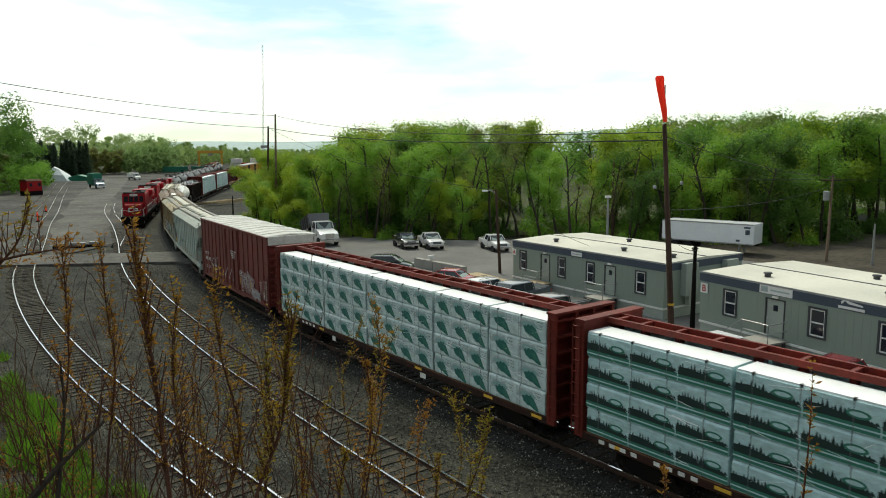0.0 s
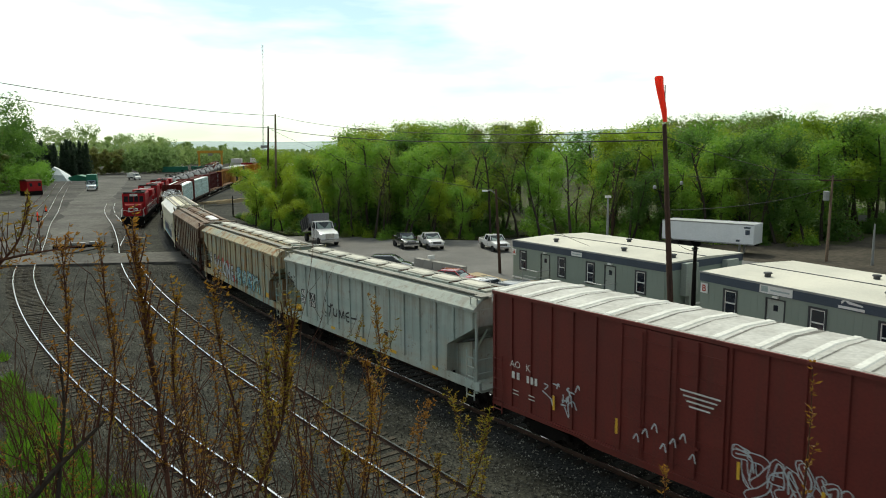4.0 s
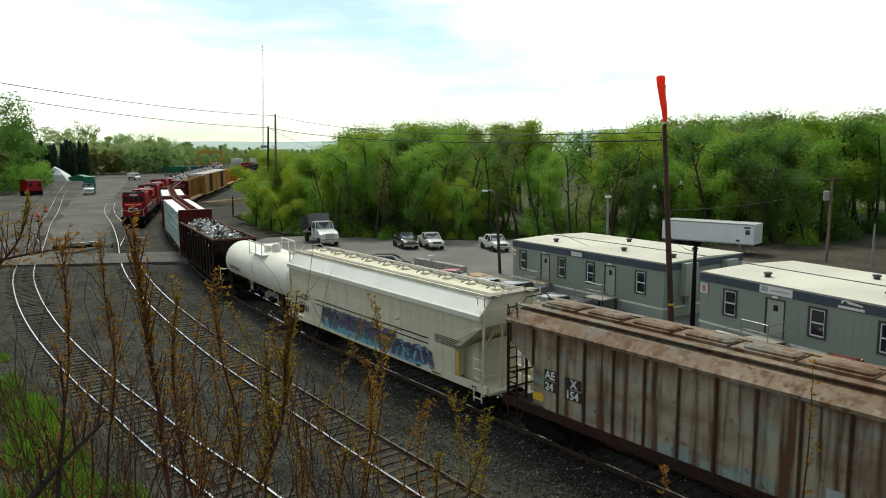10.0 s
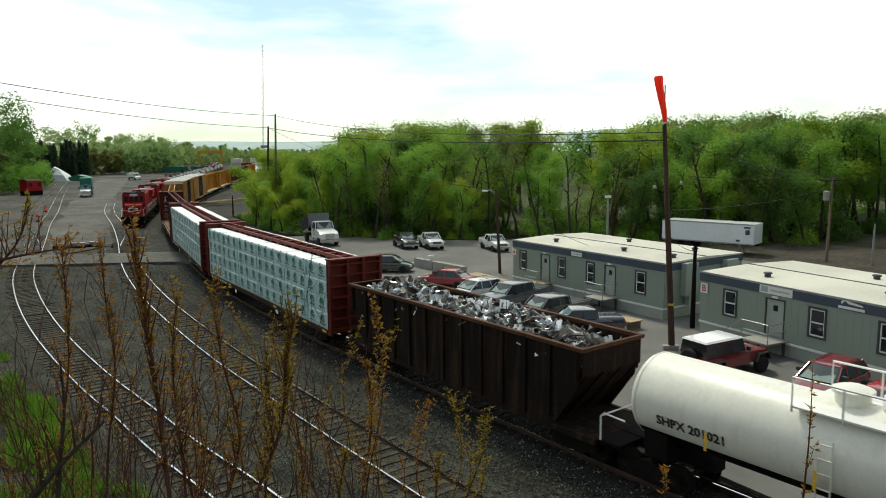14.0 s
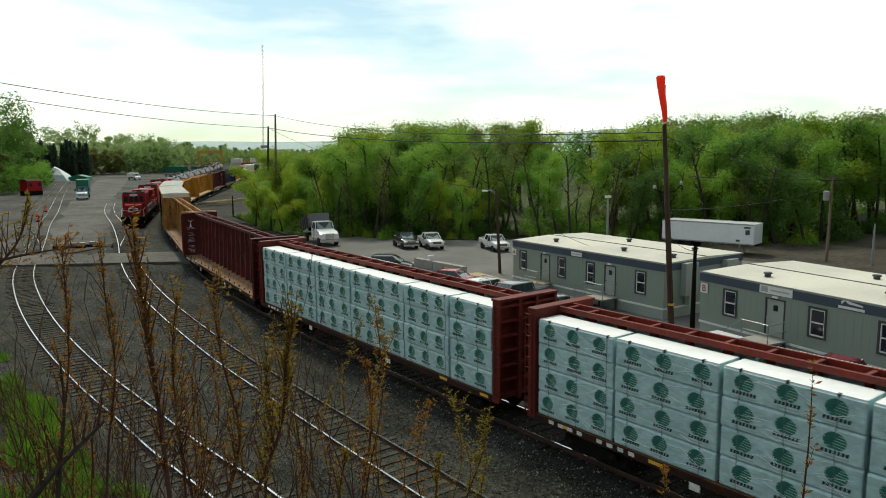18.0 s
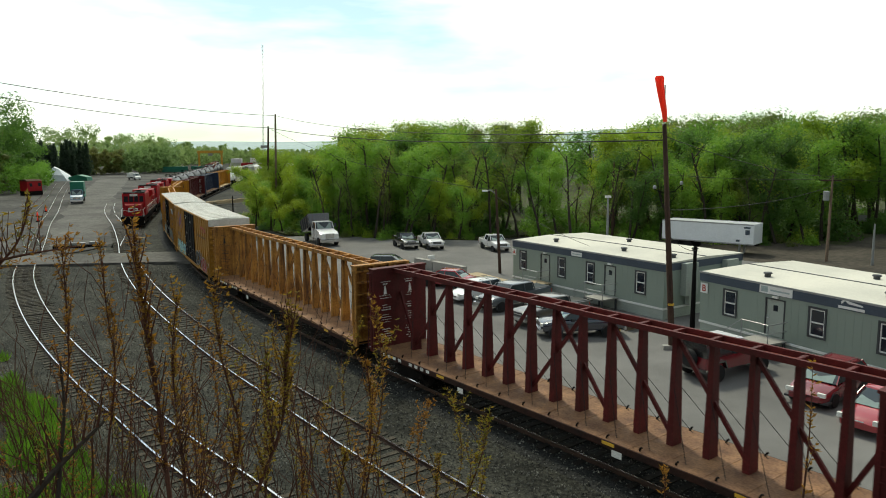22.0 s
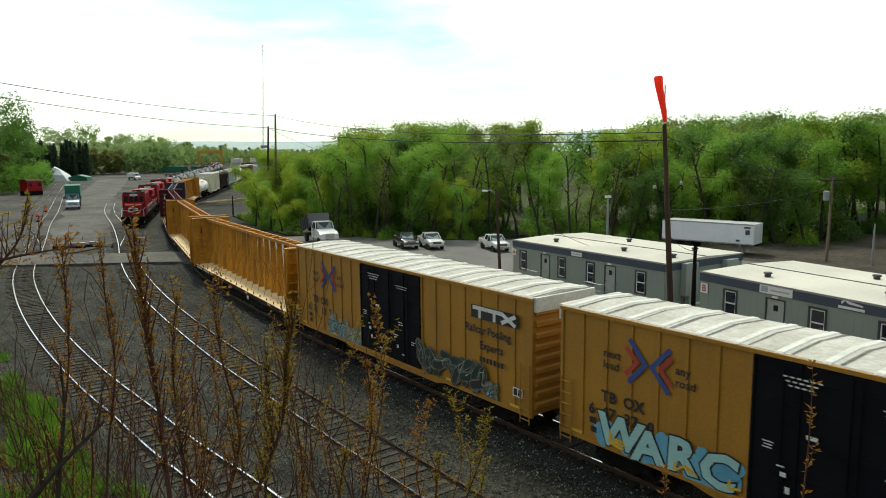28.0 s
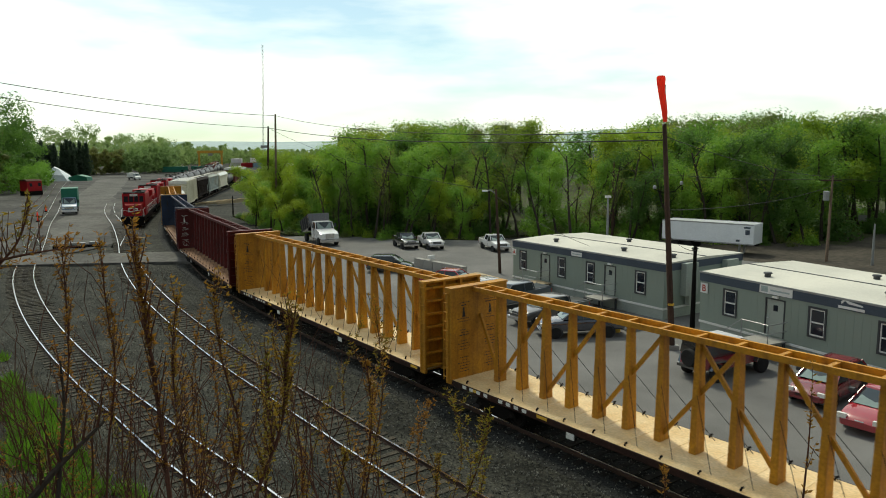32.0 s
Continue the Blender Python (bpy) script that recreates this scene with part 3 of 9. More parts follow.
def track(name, line, s0, s1, near0, near1, label):
    """Rails, sleepers and their ballast bed. Sleepers between near0 and near1 are parts of their own."""
    bed = sweep(line, s0, s1, [(-2.3, -0.36), (2.3, -0.36), (1.75, -0.18), (-1.75, -0.18)], 0, 2.0)
    top = thing(name, bed, "ballast_shaded" if name == "track_1" else "ballast", None, label, "railway track", kind="structure")
    for side in (-0.753, 0.753):
        r = part("rail", sweep(line, s0, s1, RAIL, side, 1.0), "rail_side", top, "steel rail with a polished head")
        part("rail_head", sweep(line, s0, s1, [(-0.035, -0.009), (0.035, -0.009), (0.033, 0), (-0.033, 0)], side, 1.0), "rail_top", r, "shiny worn rail head")
    tie = "tie_shaded" if name == "track_1" else "tie"
    sleepers = [Geo().box(-0.115, 0.115, -1.28 - d, 1.28 + d * 0.6, -0.28, -0.145 + d * 0.1).mesh("sleeper", tie) for d in (0.0, 0.05, -0.05)]
    rest = Geo()
    k = random.Random(3)
    for i, s in enumerate(np.arange(s0, s1, 0.56)):
        (x, y), (wx, wy) = line.at(s), line.way(s)
        a = math.atan2(wy, wx) + k.uniform(-0.02, 0.02)
        if near0 <= s <= near1:
            part("sleeper", sleepers[i % 3], None, top, m=Matrix.Translation((x, y, 0.012 - k.random() * 0.03)) @ Matrix.Rotation(a, 4, 'Z'))
        else:
            c, n = math.cos(a), math.sin(a)
            q = [(x + c * u - n * v, y + n * u + c * v) for u, v in ((-0.115, -1.28), (0.115, -1.28), (0.115, 1.28), (-0.115, 1.28))]
            rest.prism(q, -0.28, -0.165, 'z')
    if rest.v:
        part("far_sleepers", rest, tie, top, kind="stuff")
    return top


def span(line, y0, y1):
    """Lengths along a line at which it passes two values of y."""
    o = np.argsort(line.q[:, 1])
    return tuple(sorted((float(np.interp(y0, line.q[o, 1], line.s[o])), float(np.interp(y1, line.q[o, 1], line.s[o])))))




# ---- rolling stock ----
def bogie_mesh():
    g = Geo()
    for y in (-1.02, 1.02):
        g.prism([(-1.15, 0.42), (-1.05, 0.62), (-0.55, 0.66), (-0.3, 0.82), (0.3, 0.82), (0.55, 0.66), (1.05, 0.62), (1.15, 0.42), (0.75, 0.38), (0.42, 0.22), (-0.42, 0.22), (-0.75, 0.38)], y - 0.07, y + 0.07)
        for x in (-0.16, 0, 0.16):
            g.tube([(x, y, 0.34), (x, y, 0.6)], 0.07, 8)
    g.box(-0.22, 0.22, -1.1, 1.1, 0.55, 0.85)
    return g.mesh("bogie", "black_steel")


def wheelset_mesh():
    g = Geo()
    for s in (-1, 1):
        g.lathe([(s * 0.67, 0.16), (s * 0.68, 0.49), (s * 0.70, 0.49), (s * 0.71, 0.455), (s * 0.81, 0.45), (s * 0.82, 0.40), (s * 0.76, 0.36), (s * 0.75, 0.16)], 18, 'y')
        for j in range(6):
            a = j * 1.0472
            g.tube([(0.27 * math.cos(a), s * 0.74, 0.27 * math.sin(a)), (0.27 * math.cos(a), s * 0.79, 0.27 * math.sin(a))], 0.06, 5)
    g.tube([(0, -1.1, 0), (0, 1.1, 0)], 0.08, 8)
    return g.mesh("wheelset", "wheel", True)


BOGIE, WHEELSET = bogie_mesh(), wheelset_mesh()
COUPLER = Geo().box(-0.9, 0.25, -0.09, 0.09, 0.75, 0.95).box(0.2, 0.45, -0.16, 0.16, 0.68, 1.0).box(0.42, 0.62, -0.16, -0.02, 0.7, 0.98).mesh("coupler", "rust")
ROLLING = []


def underframe(car, half, bogie_x, half_end):
    """Bogies with rolling wheelsets, couplers and hoses."""
    for x in (-bogie_x, bogie_x):
        b = part("bogie", BOGIE, None, car, "dark cast steel bogie", m=Matrix.Translation((x, 0, 0)))
        for dx in (-0.89, 0.89):
            w = part("wheelset", WHEELSET, None, b, m=Matrix.Translation((dx, 0, 0.455)))
            ROLLING.append((w, dx))
    for s in (-1, 1):
        part("coupler", COUPLER, None, car, "rusty knuckle coupler", m=Matrix.Translation((s * (half_end - 0.42), 0, 0)) @ Matrix.Rotation(0 if s > 0 else math.pi, 4, 'Z'))
        part("air_hose", Geo().tube([(s * (half + 0.1), 0.35, 0.85), (s * (half + 0.3), 0.36, 0.6), (s * (half + 0.5), 0.3, 0.5)], 0.03, 5), "wire", car)


def ladder(g, x, y, z0, z1, w=0.4, along='x', r=0.022, step=0.38):
    for d in (-w / 2, w / 2):
        p = (x + d, y) if along == 'x' else (x, y + d)
        g.tube([(*p, z0), (*p, z1)], r, 5)
    z = z0 + 0.15
    while z < z1:
        a, b = ((x - w / 2, y), (x + w / 2, y)) if along == 'x' else ((x, y - w / 2), (x, y + w / 2))
        g.tube([(*a, z), (*b, z)], r, 5)
        z += step
    return g


def strokes(car, pts_list, width, material, y, name="graffiti", label=""):
    """Flat painted strokes on the near side at y, as raised bands along points (x, z)."""
    g = Geo()
    for pts in pts_list:
        for (a, b), (c, d) in zip(pts, pts[1:]):
            dx, dz = c - a, d - b
            L = math.hypot(dx, dz) or 1
            nx, nz = -dz / L * width / 2, dx / L * width / 2
            ex, ez = dx / L * width * 0.25, dz / L * width * 0.25
            g.poly([(a + nx - ex, y, b + nz - ez), (a - nx - ex, y, b - nz - ez), (c - nx + ex, y, d - nz + ez), (c + nx + ex, y, d + nz + ez)])
            y -= 0.0004
    return part(name, g, material, car, label, kind="stuff")


def words(car, text, x, z, size, material, y, bold=0.0, shear=0.0, label="", align='LEFT', face=-1):
    m = Matrix.Translation((x, y, z))
    if face > 0:
        m = m @ Matrix.Rotation(math.pi, 4, 'Z')
    return part("lettering", lettering(text, size, material, bold=bold, align=align, shear=shear), None, car, label, m=m)


def bars(car, rows, material, y, name="small_print"):
    """Unreadable print as plain bars: rows of (x, z, length, height)."""
    g = Geo()
    for x, z, L, h in rows:
        g.box(x, x + L, y - 0.004, y, z, z + h)
    return part(name, g, material, car, kind="stuff")


def post_x(half):
    n = 16
    return [(-n / 2 + 0.5 + i) * 1.27 for i in range(n)]


def centerbeam(colour, deck, label, load=None):
    half = 10.95
    car = thing("centerbeam_flatcar", None, None, None, label, "freight car", "cars of the passing freight train")
    g = Geo()
    g.box(-half, half, -1.42, 1.42, 1.08, 1.16)
    boarded = deck == "deck_brown" and colour in ("cb_tan", "cb_yellow")
    part("deck", g, "sill_dark" if boarded else deck, car)
    riser = Geo().box(-0.05, 0.05, -1.4, 1.4, 1.155, 1.195 if colour == "cb_tan" else 1.17).mesh("deck_riser", colour if colour == "cb_tan" else deck)
    for i in range(17):
        part("deck_riser", riser, None, car, m=Matrix.Translation((-half + 0.8 + i * (2 * half - 1.6) / 16, 0, 0)))
    if boarded:
        board = Geo().prism([(-0.52, 1.15), (0.5, 1.15), (0.5, 1.21), (-0.52, 1.29)], -1.5, 1.5).mesh("deck_board", deck)
        for i in range(17):
            part("deck_board", board, None, car, m=Matrix.Translation((-half + 0.8 + i * (2 * half - 1.6) / 16, 0, 0)))
    for s in (-1, 1):
        sill = Geo().box(-half, half, s * 1.42 - 0.05, s * 1.42 + 0.05, 0.93, 1.15)
        p = part("side_sill", sill, "sill_dark", car)
        win = Geo()
        for i in range(17):
            x = -half + 0.9 + i * 1.29
            win.tube([(x, s * 1.3, 1.17), (x + 0.05, s * 1.32, 1.27), (x + 0.1, s * 1.32, 1.3)], 0.035, 5)
        part("strap_winch", win, "black_steel", p, kind="stuff")
    part("center_sill", Geo().prism([(-half, 0.8), (-half, 1.07), (half, 1.07), (half, 0.8), (7.2, 0.78), (5.8, 0.66), (-5.8, 0.66), (-7.2, 0.78)], -0.3, 0.3), "black_steel", car)
    # bulkheads with ribs on their outer faces
    for s in (-1, 1):
        b = Geo()
        x0, x1 = sorted((s * (half - 0.09), s * (half - 0.17)))
        b.box(x0, x1, -1.5, 1.5, 1.0, 4.85)
        bh = part("bulkhead", b, colour, car)
        for y in (-1.5, -0.5, 0.38, 1.36):
            xa, xb = sorted((s * half + s * 0.18, s * (half - 0.1)))
            part("stile", Geo().box(xa, xb, y, y + 0.13, 0.98, 4.83), colour, bh)
        for i in range(7):
            z = 1.2 + i * 0.56
            xa, xb = sorted((s * half + s * 0.15, s * (half - 0.1)))
            part("rib", Geo().box(xa, xb, -1.46, 1.46, z, z + 0.09), colour, bh)
        xa, xb = sorted((s * half + s * 0.2, s * (half - 0.22)))
        part("cap", Geo().box(xa, xb, -1.52, 1.52, 4.832, 4.91), colour, bh)
        pr = Geo()
        rr = random.Random(5)
        xi = s * (half - 0.172)
        for side in (-0.85, 0.55):
            for i in range(22):
                if i in (4, 5, 9, 14, 15):
                    continue
                w = rr.uniform(0.2, 0.62)
                o = rr.uniform(-0.04, 0.04)
                z = 4.25 - i * 0.115 - (0.42 if i > 1 else 0)
                xa, xb = sorted((xi, xi - s * 0.004))
                u = side + o - w / 2
                while u < side + o + w / 2:
                    e = rr.uniform(0.03, 0.13)
                    pr.box(xa, xb, u, u + e, z, z + (0.045 if i % 7 == 1 else 0.026))
                    u += e + 0.025
            xa, xb = sorted((xi, xi - s * 0.005))
            pr.prism([(side - 0.07, 3.66), (side + 0.1, 3.68), (side + 0.05, 3.95), (side + 0.03, 4.08), (side - 0.03, 4.05)], xa, xb, 'x')
        part("safety_print", pr, "white_mark" if colour in ("cb_red", "cb_maroon") else "black_mark", bh, kind="stuff")
        part("ladder_rung", ladder(Geo(), s * (half + 0.12), -1.53, 1.1, 4.7, 0.3, 'x'), colour, bh)
    # centre beam: tapered posts, diagonals and a ladder-like top chord
    top = Geo()
    for y in (-0.36, 0.36):
        top.box(-half + 0.1, half - 0.1, y - 0.05, y + 0.05, 4.68, 4.86)
    for x in post_x(half) + [-half + 0.5, half - 0.5]:
        top.box(x - 0.06, x + 0.06, -0.32, 0.32, 4.70, 4.83)
    part("top_chord", top, colour, car)
    part("chord_tray", Geo().box(-half + 0.1, half - 0.1, -0.31, 0.31, 4.66, 4.69), {"cb_red": "tray_red", "cb_maroon": "tray_red"}.get(colour, colour), car)
    xs = post_x(half)
    for x in xs:
        p = Geo()
        p.loft([[(x + a * w, b * d, z) for a, b in ((-1, -1), (1, -1), (1, 1), (-1, 1))] for z, w, d in ((1.15, 0.115, 0.24), (4.7, 0.08, 0.13))])
        part("post", p, colour, car)
    for i in range(0, 16, 2):
        a, b = (xs[i], xs[i] + 2.54) if i < 7 else (xs[i] + 1.27, xs[i] - 1.27)
        part("diagonal", Geo().beam((a, 0, 1.3), (b, 0, 4.6), 0.09, 0.13), colour, car)
    for s in (-1, 1):
        part("diagonal", Geo().beam((s * (half - 0.2), 0, 3.7), (s * xs[-1], 0, 1.3), 0.09, 0.13), colour, car)
    wires = Geo()
    for i in range(0, 15):
        for y in (-0.25, 0.25):
            wires.tube([(xs[i], y * 0.5, 3.1), (xs[i] + 1.2, y * 4.5, 1.2)], 0.012, 3)
    part("tie_cable", wires, "wire", car, kind="stuff")
    bars(car, [(-10.1 + i * 0.42, 1.0, 0.22, 0.13) for i in range(9) if i != 4], "white_mark", -1.475, "car_number")
    bars(car, [(-4.6, 0.72, 0.35, 0.22), (3.2, 0.72, 0.4, 0.22)], "white_mark", -1.475, "stencil_panel")
    bars(car, [(x, 1.02, 0.5, 0.11) for x in (-9.6, -6, 2.8, 7.4, 10)], "yellow_mark", -1.473, "reflector")
    underframe(car, half, 8.6, 11.75)
    if load:
        lumber(car, load, half)
    return car


def lumber(car, kind, half):
    """Wrapped lumber packs, four tiers on either side of the centre beam, each with its print."""
    rr = random.Random({"forest": 1, "slope": 2, "round": 3}[kind])
    gaps = {"forest": [-10.74, -5.6, -0.1, 5.2, 10.7], "slope": [-10.74, -5.5, -1.2, 4.1, 7.6, 10.7], "round": [-10.74, -7.4, -3.8, -0.05, 4.7, 8.0, 10.7]}[kind]
    for side in (-1, 1):
        for a, b in zip(gaps, gaps[1:]):
            for tier in range(4):
                z0 = 1.2 + tier * 0.845
                y1 = 1.44 + rr.uniform(-0.03, 0.03)
                xa, xb = a + 0.03 + rr.uniform(0, 0.04), b - 0.03
                h = 0.824
                pts = [(0.42, z0), (y1 - 0.03, z0), (y1, z0 + 0.05), (y1, z0 + h - 0.06), (y1 - 0.05, z0 + h), (0.42, z0 + h)]
                g = Geo().loft([[(xa + 0.02, side * y * 0.99, z) for y, z in pts], [(xa + 0.06, side * y, z) for y, z in pts], [(xb - 0.06, side * y, z) for y, z in pts], [(xb - 0.02, side * y * 0.99, z) for y, z in pts]])
                pack = part("lumber_pack", g, "wrap_grey" if kind == "slope" else "wrap", car, "lumber pack in white printed plastic wrap")
                if tier == 3:
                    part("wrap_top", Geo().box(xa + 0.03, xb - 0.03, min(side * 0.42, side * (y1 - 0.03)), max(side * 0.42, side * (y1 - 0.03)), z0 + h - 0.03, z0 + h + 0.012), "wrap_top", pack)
                    st = Geo()
                    for x in np.arange(xa + 0.5, xb - 0.2, 1.25):
                        yy = side * (y1 + 0.004)
                        st.box(x - 0.035, x + 0.035, min(yy, side * (y1 - 0.1)), max(yy, side * (y1 - 0.1)), z0 + h - 0.06, z0 + h + 0.02)
                        st.box(x - 0.008, x + 0.008, min(yy, yy - side * 0.3), max(yy, yy - side * 0.3), z0 + h - 0.3, z0 + h)
                    part("strap_corner", st, "black_mark", pack, kind="stuff")
                seam = Geo()
                for x in np.arange(xa + 0.5, xb - 0.2, 1.25):
                    seam.box(x - 0.009, x + 0.009, *sorted((side * (y1 - 0.02), side * (y1 + 0.008))), z0, z0 + h)
                part("strap", seam, "strap_grey", pack, kind="stuff")
                # raised wrinkles, their bright glints put into the near-white colour
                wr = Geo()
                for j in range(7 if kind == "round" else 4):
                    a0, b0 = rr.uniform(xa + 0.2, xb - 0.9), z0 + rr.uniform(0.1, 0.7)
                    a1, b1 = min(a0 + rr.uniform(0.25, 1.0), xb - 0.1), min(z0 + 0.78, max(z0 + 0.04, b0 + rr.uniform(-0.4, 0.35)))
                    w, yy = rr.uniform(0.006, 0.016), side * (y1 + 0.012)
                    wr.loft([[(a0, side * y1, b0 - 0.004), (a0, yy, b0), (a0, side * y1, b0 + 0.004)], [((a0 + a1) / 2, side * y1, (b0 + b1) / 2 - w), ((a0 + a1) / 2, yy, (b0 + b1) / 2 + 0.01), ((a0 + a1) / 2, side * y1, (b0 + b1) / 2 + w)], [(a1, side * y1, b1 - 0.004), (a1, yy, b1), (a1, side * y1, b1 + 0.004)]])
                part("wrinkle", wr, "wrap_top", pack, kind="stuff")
                printed(pack, kind, xa, xb, z0, h, side, y1 + 0.004, rr)


def ell(x, z, rx, rz, n=14):
    return [(x + rx * math.cos(6.28319 * i / n), z + rz * math.sin(6.28319 * i / n)) for i in range(n)]


PRINTS = {}


def print_mesh(kind, var):
    """One printed mark about 1.2 m wide, in the plane y = 0 facing -y, in several inks."""
    if (kind, var) in PRINTS:
        return PRINTS[(kind, var)]
    rr = random.Random(var * 7 + len(kind))
    lays = []

    def lay(ink):
        lays.append((ink, Geo()))
        return lays[-1][1]

    def face(g, pts, lift=0.0):
        g.poly([(x, -lift, z) for x, z in pts])
    if kind == "round":
        g = lay("ink_green")
        for q in range(6):
            t0, t1 = -0.21 + q * 0.072, -0.21 + q * 0.072 + 0.058
            r0, r1 = (0.29 * math.sqrt(max(0.02, 1 - (t / 0.23) ** 2)) for t in (t0, t1))
            face(g, [(-r0, 0.5 + t0), (-r0 * 0.3, 0.5 + t0 + 0.02), (r0 * 0.9, 0.5 + t0 - 0.01), (r1 * 0.9, 0.5 + t1 - 0.01), (-r1 * 0.3, 0.5 + t1 + 0.02), (-r1, 0.5 + t1)])
        face(lay("ink_teal"), [(-0.27, 0.5), (-0.2, 0.64), (-0.04, 0.72), (0.12, 0.70), (0.02, 0.58), (-0.06, 0.46), (-0.05, 0.36), (-0.2, 0.38)], 0.002)
        g = lay("ink_dark")
        for q in range(7):
            a = -0.33 + q * 0.096
            face(g, [(a, 0.17), (a + 0.07, 0.17), (a + 0.09, 0.265), (a + 0.02, 0.265)], 0.001)
        g = lay("ink_grey")
        face(g, [(-0.25, 0.09), (0.35, 0.09), (0.35, 0.115), (-0.25, 0.115)])
    elif kind == "forest":
        w = 1.72
        face(lay("ink_green"), [(-w / 2, 0.05), (w / 2, 0.05), (w / 2, 0.27), (-w / 2, 0.27)])
        face(lay("wrap"), [(-w / 2, 0.13), (w / 2, 0.13), (w / 2, 0.17), (-w / 2, 0.17)], 0.002)
        g = lay("ink_dark")
        face(g, [(-w / 2, 0.25), (w / 2, 0.25), (w * 0.38, 0.34), (0.1, 0.40), (-0.5, 0.49), (-w / 2, 0.46)], 0.001)
        for q in range(17):
            x = -w / 2 + 0.06 + q * 0.098
            zt = 0.60 - abs(q - 5) * 0.016 + rr.uniform(-0.07, 0.09)
            face(g, [(x - 0.08, 0.30), (x + 0.08, 0.30), (x + rr.uniform(-0.02, 0.02), zt)], 0.0015)
        face(lay("ink_green"), ell(0.38, 0.47, 0.28, 0.11), 0.003)
        face(lay("wrap"), ell(0.38, 0.47, 0.20, 0.06), 0.004)
    else:
        o = rr.uniform(-0.04, 0.04)
        # misty slope with a dark ragged wood, and a pale open frame with lines beside it
        face(lay("ink_grey"), [(-0.58, 0.50), (-0.46, 0.66 + o), (-0.25, 0.72), (-0.05, 0.66), (0.12, 0.70 + o), (0.2, 0.6), (0.05, 0.5), (-0.3, 0.42), (-0.55, 0.38)], 0.001)
        face(lay("ink_mist"), [(-0.50, 0.50), (-0.36, 0.62 + o), (-0.16, 0.64), (0.02, 0.60 + o), (0.2, 0.62), (0.32, 0.5), (0.1, 0.38), (-0.2, 0.36)], 0.002)
        face(lay("ink_teal"), [(-0.36, 0.42 + o), (-0.28, 0.50), (-0.22, 0.46), (-0.12, 0.55 + o), (-0.03, 0.5), (0.06, 0.56), (0.14, 0.5), (0.22, 0.46), (0.30, 0.34), (0.39, 0.20), (0.48, 0.05), (0.36, 0.05), (0.2, 0.10), (0.06, 0.17), (-0.08, 0.16), (-0.16, 0.22), (-0.26, 0.26)], 0.003)
        face(lay("ink_green"), [(0.02, 0.40), (0.16, 0.38), (0.3, 0.26), (0.42, 0.12), (0.28, 0.13), (0.12, 0.22)], 0.004)
        g = lay("strap_grey")
        for x0, x1, za, zb in ((0.28, 0.58, 0.70, 0.715), (0.30, 0.58, 0.48, 0.495), (0.28, 0.292, 0.5, 0.71), (0.36, 0.55, 0.60, 0.62), (0.36, 0.5, 0.56, 0.575)):
            face(g, [(x0, za), (x1, za - 0.02), (x1, zb - 0.02), (x0, zb)], 0.002)
        face(lay("ink_dark"), [(-0.6, 0.03), (-0.588, 0.03), (-0.588, 0.8), (-0.6, 0.8)], 0.001)
    me = bpy.data.meshes.new("print")
    v, f, ink = [], [], []
    for i, (m, g) in enumerate(lays):
        f += [tuple(j + len(v) for j in q) for q in g.f]
        ink += [i] * len(g.f)
        v += g.v
        me.materials.append(MAT[m])
    me.from_pydata(v, [], f)
    me.polygons.foreach_set("material_index", ink)
    me.update()
    PRINTS[(kind, var)] = me
    return me


def printed(pack, kind, xa, xb, z0, h, side, y, rr):
    step = {"round": 1.2, "forest": 1.75, "slope": 1.2}[kind]
    n = max(1, round((xb - xa - 0.1) / step))
    w = (xb - xa) / n
    name = {"round": "round_print", "forest": "forest_print", "slope": "slope_print"}[kind]
    for i in range(n):
        jig = 0.0 if kind == "forest" else rr.uniform(-0.08, 0.08)
        m = Matrix.Translation((xa + (i + 0.5) * w + jig, side * y, z0 + (0 if kind == "forest" else rr.uniform(-0.03, 0.03)))) @ Matrix.Diagonal((min(1.06, w / step), 1, 1, 1))
        if side > 0:
            m = m @ Matrix.Rotation(math.pi, 4, 'Z')
        part(name, print_mesh(kind, rr.randrange(5)), None, pack, m=m)


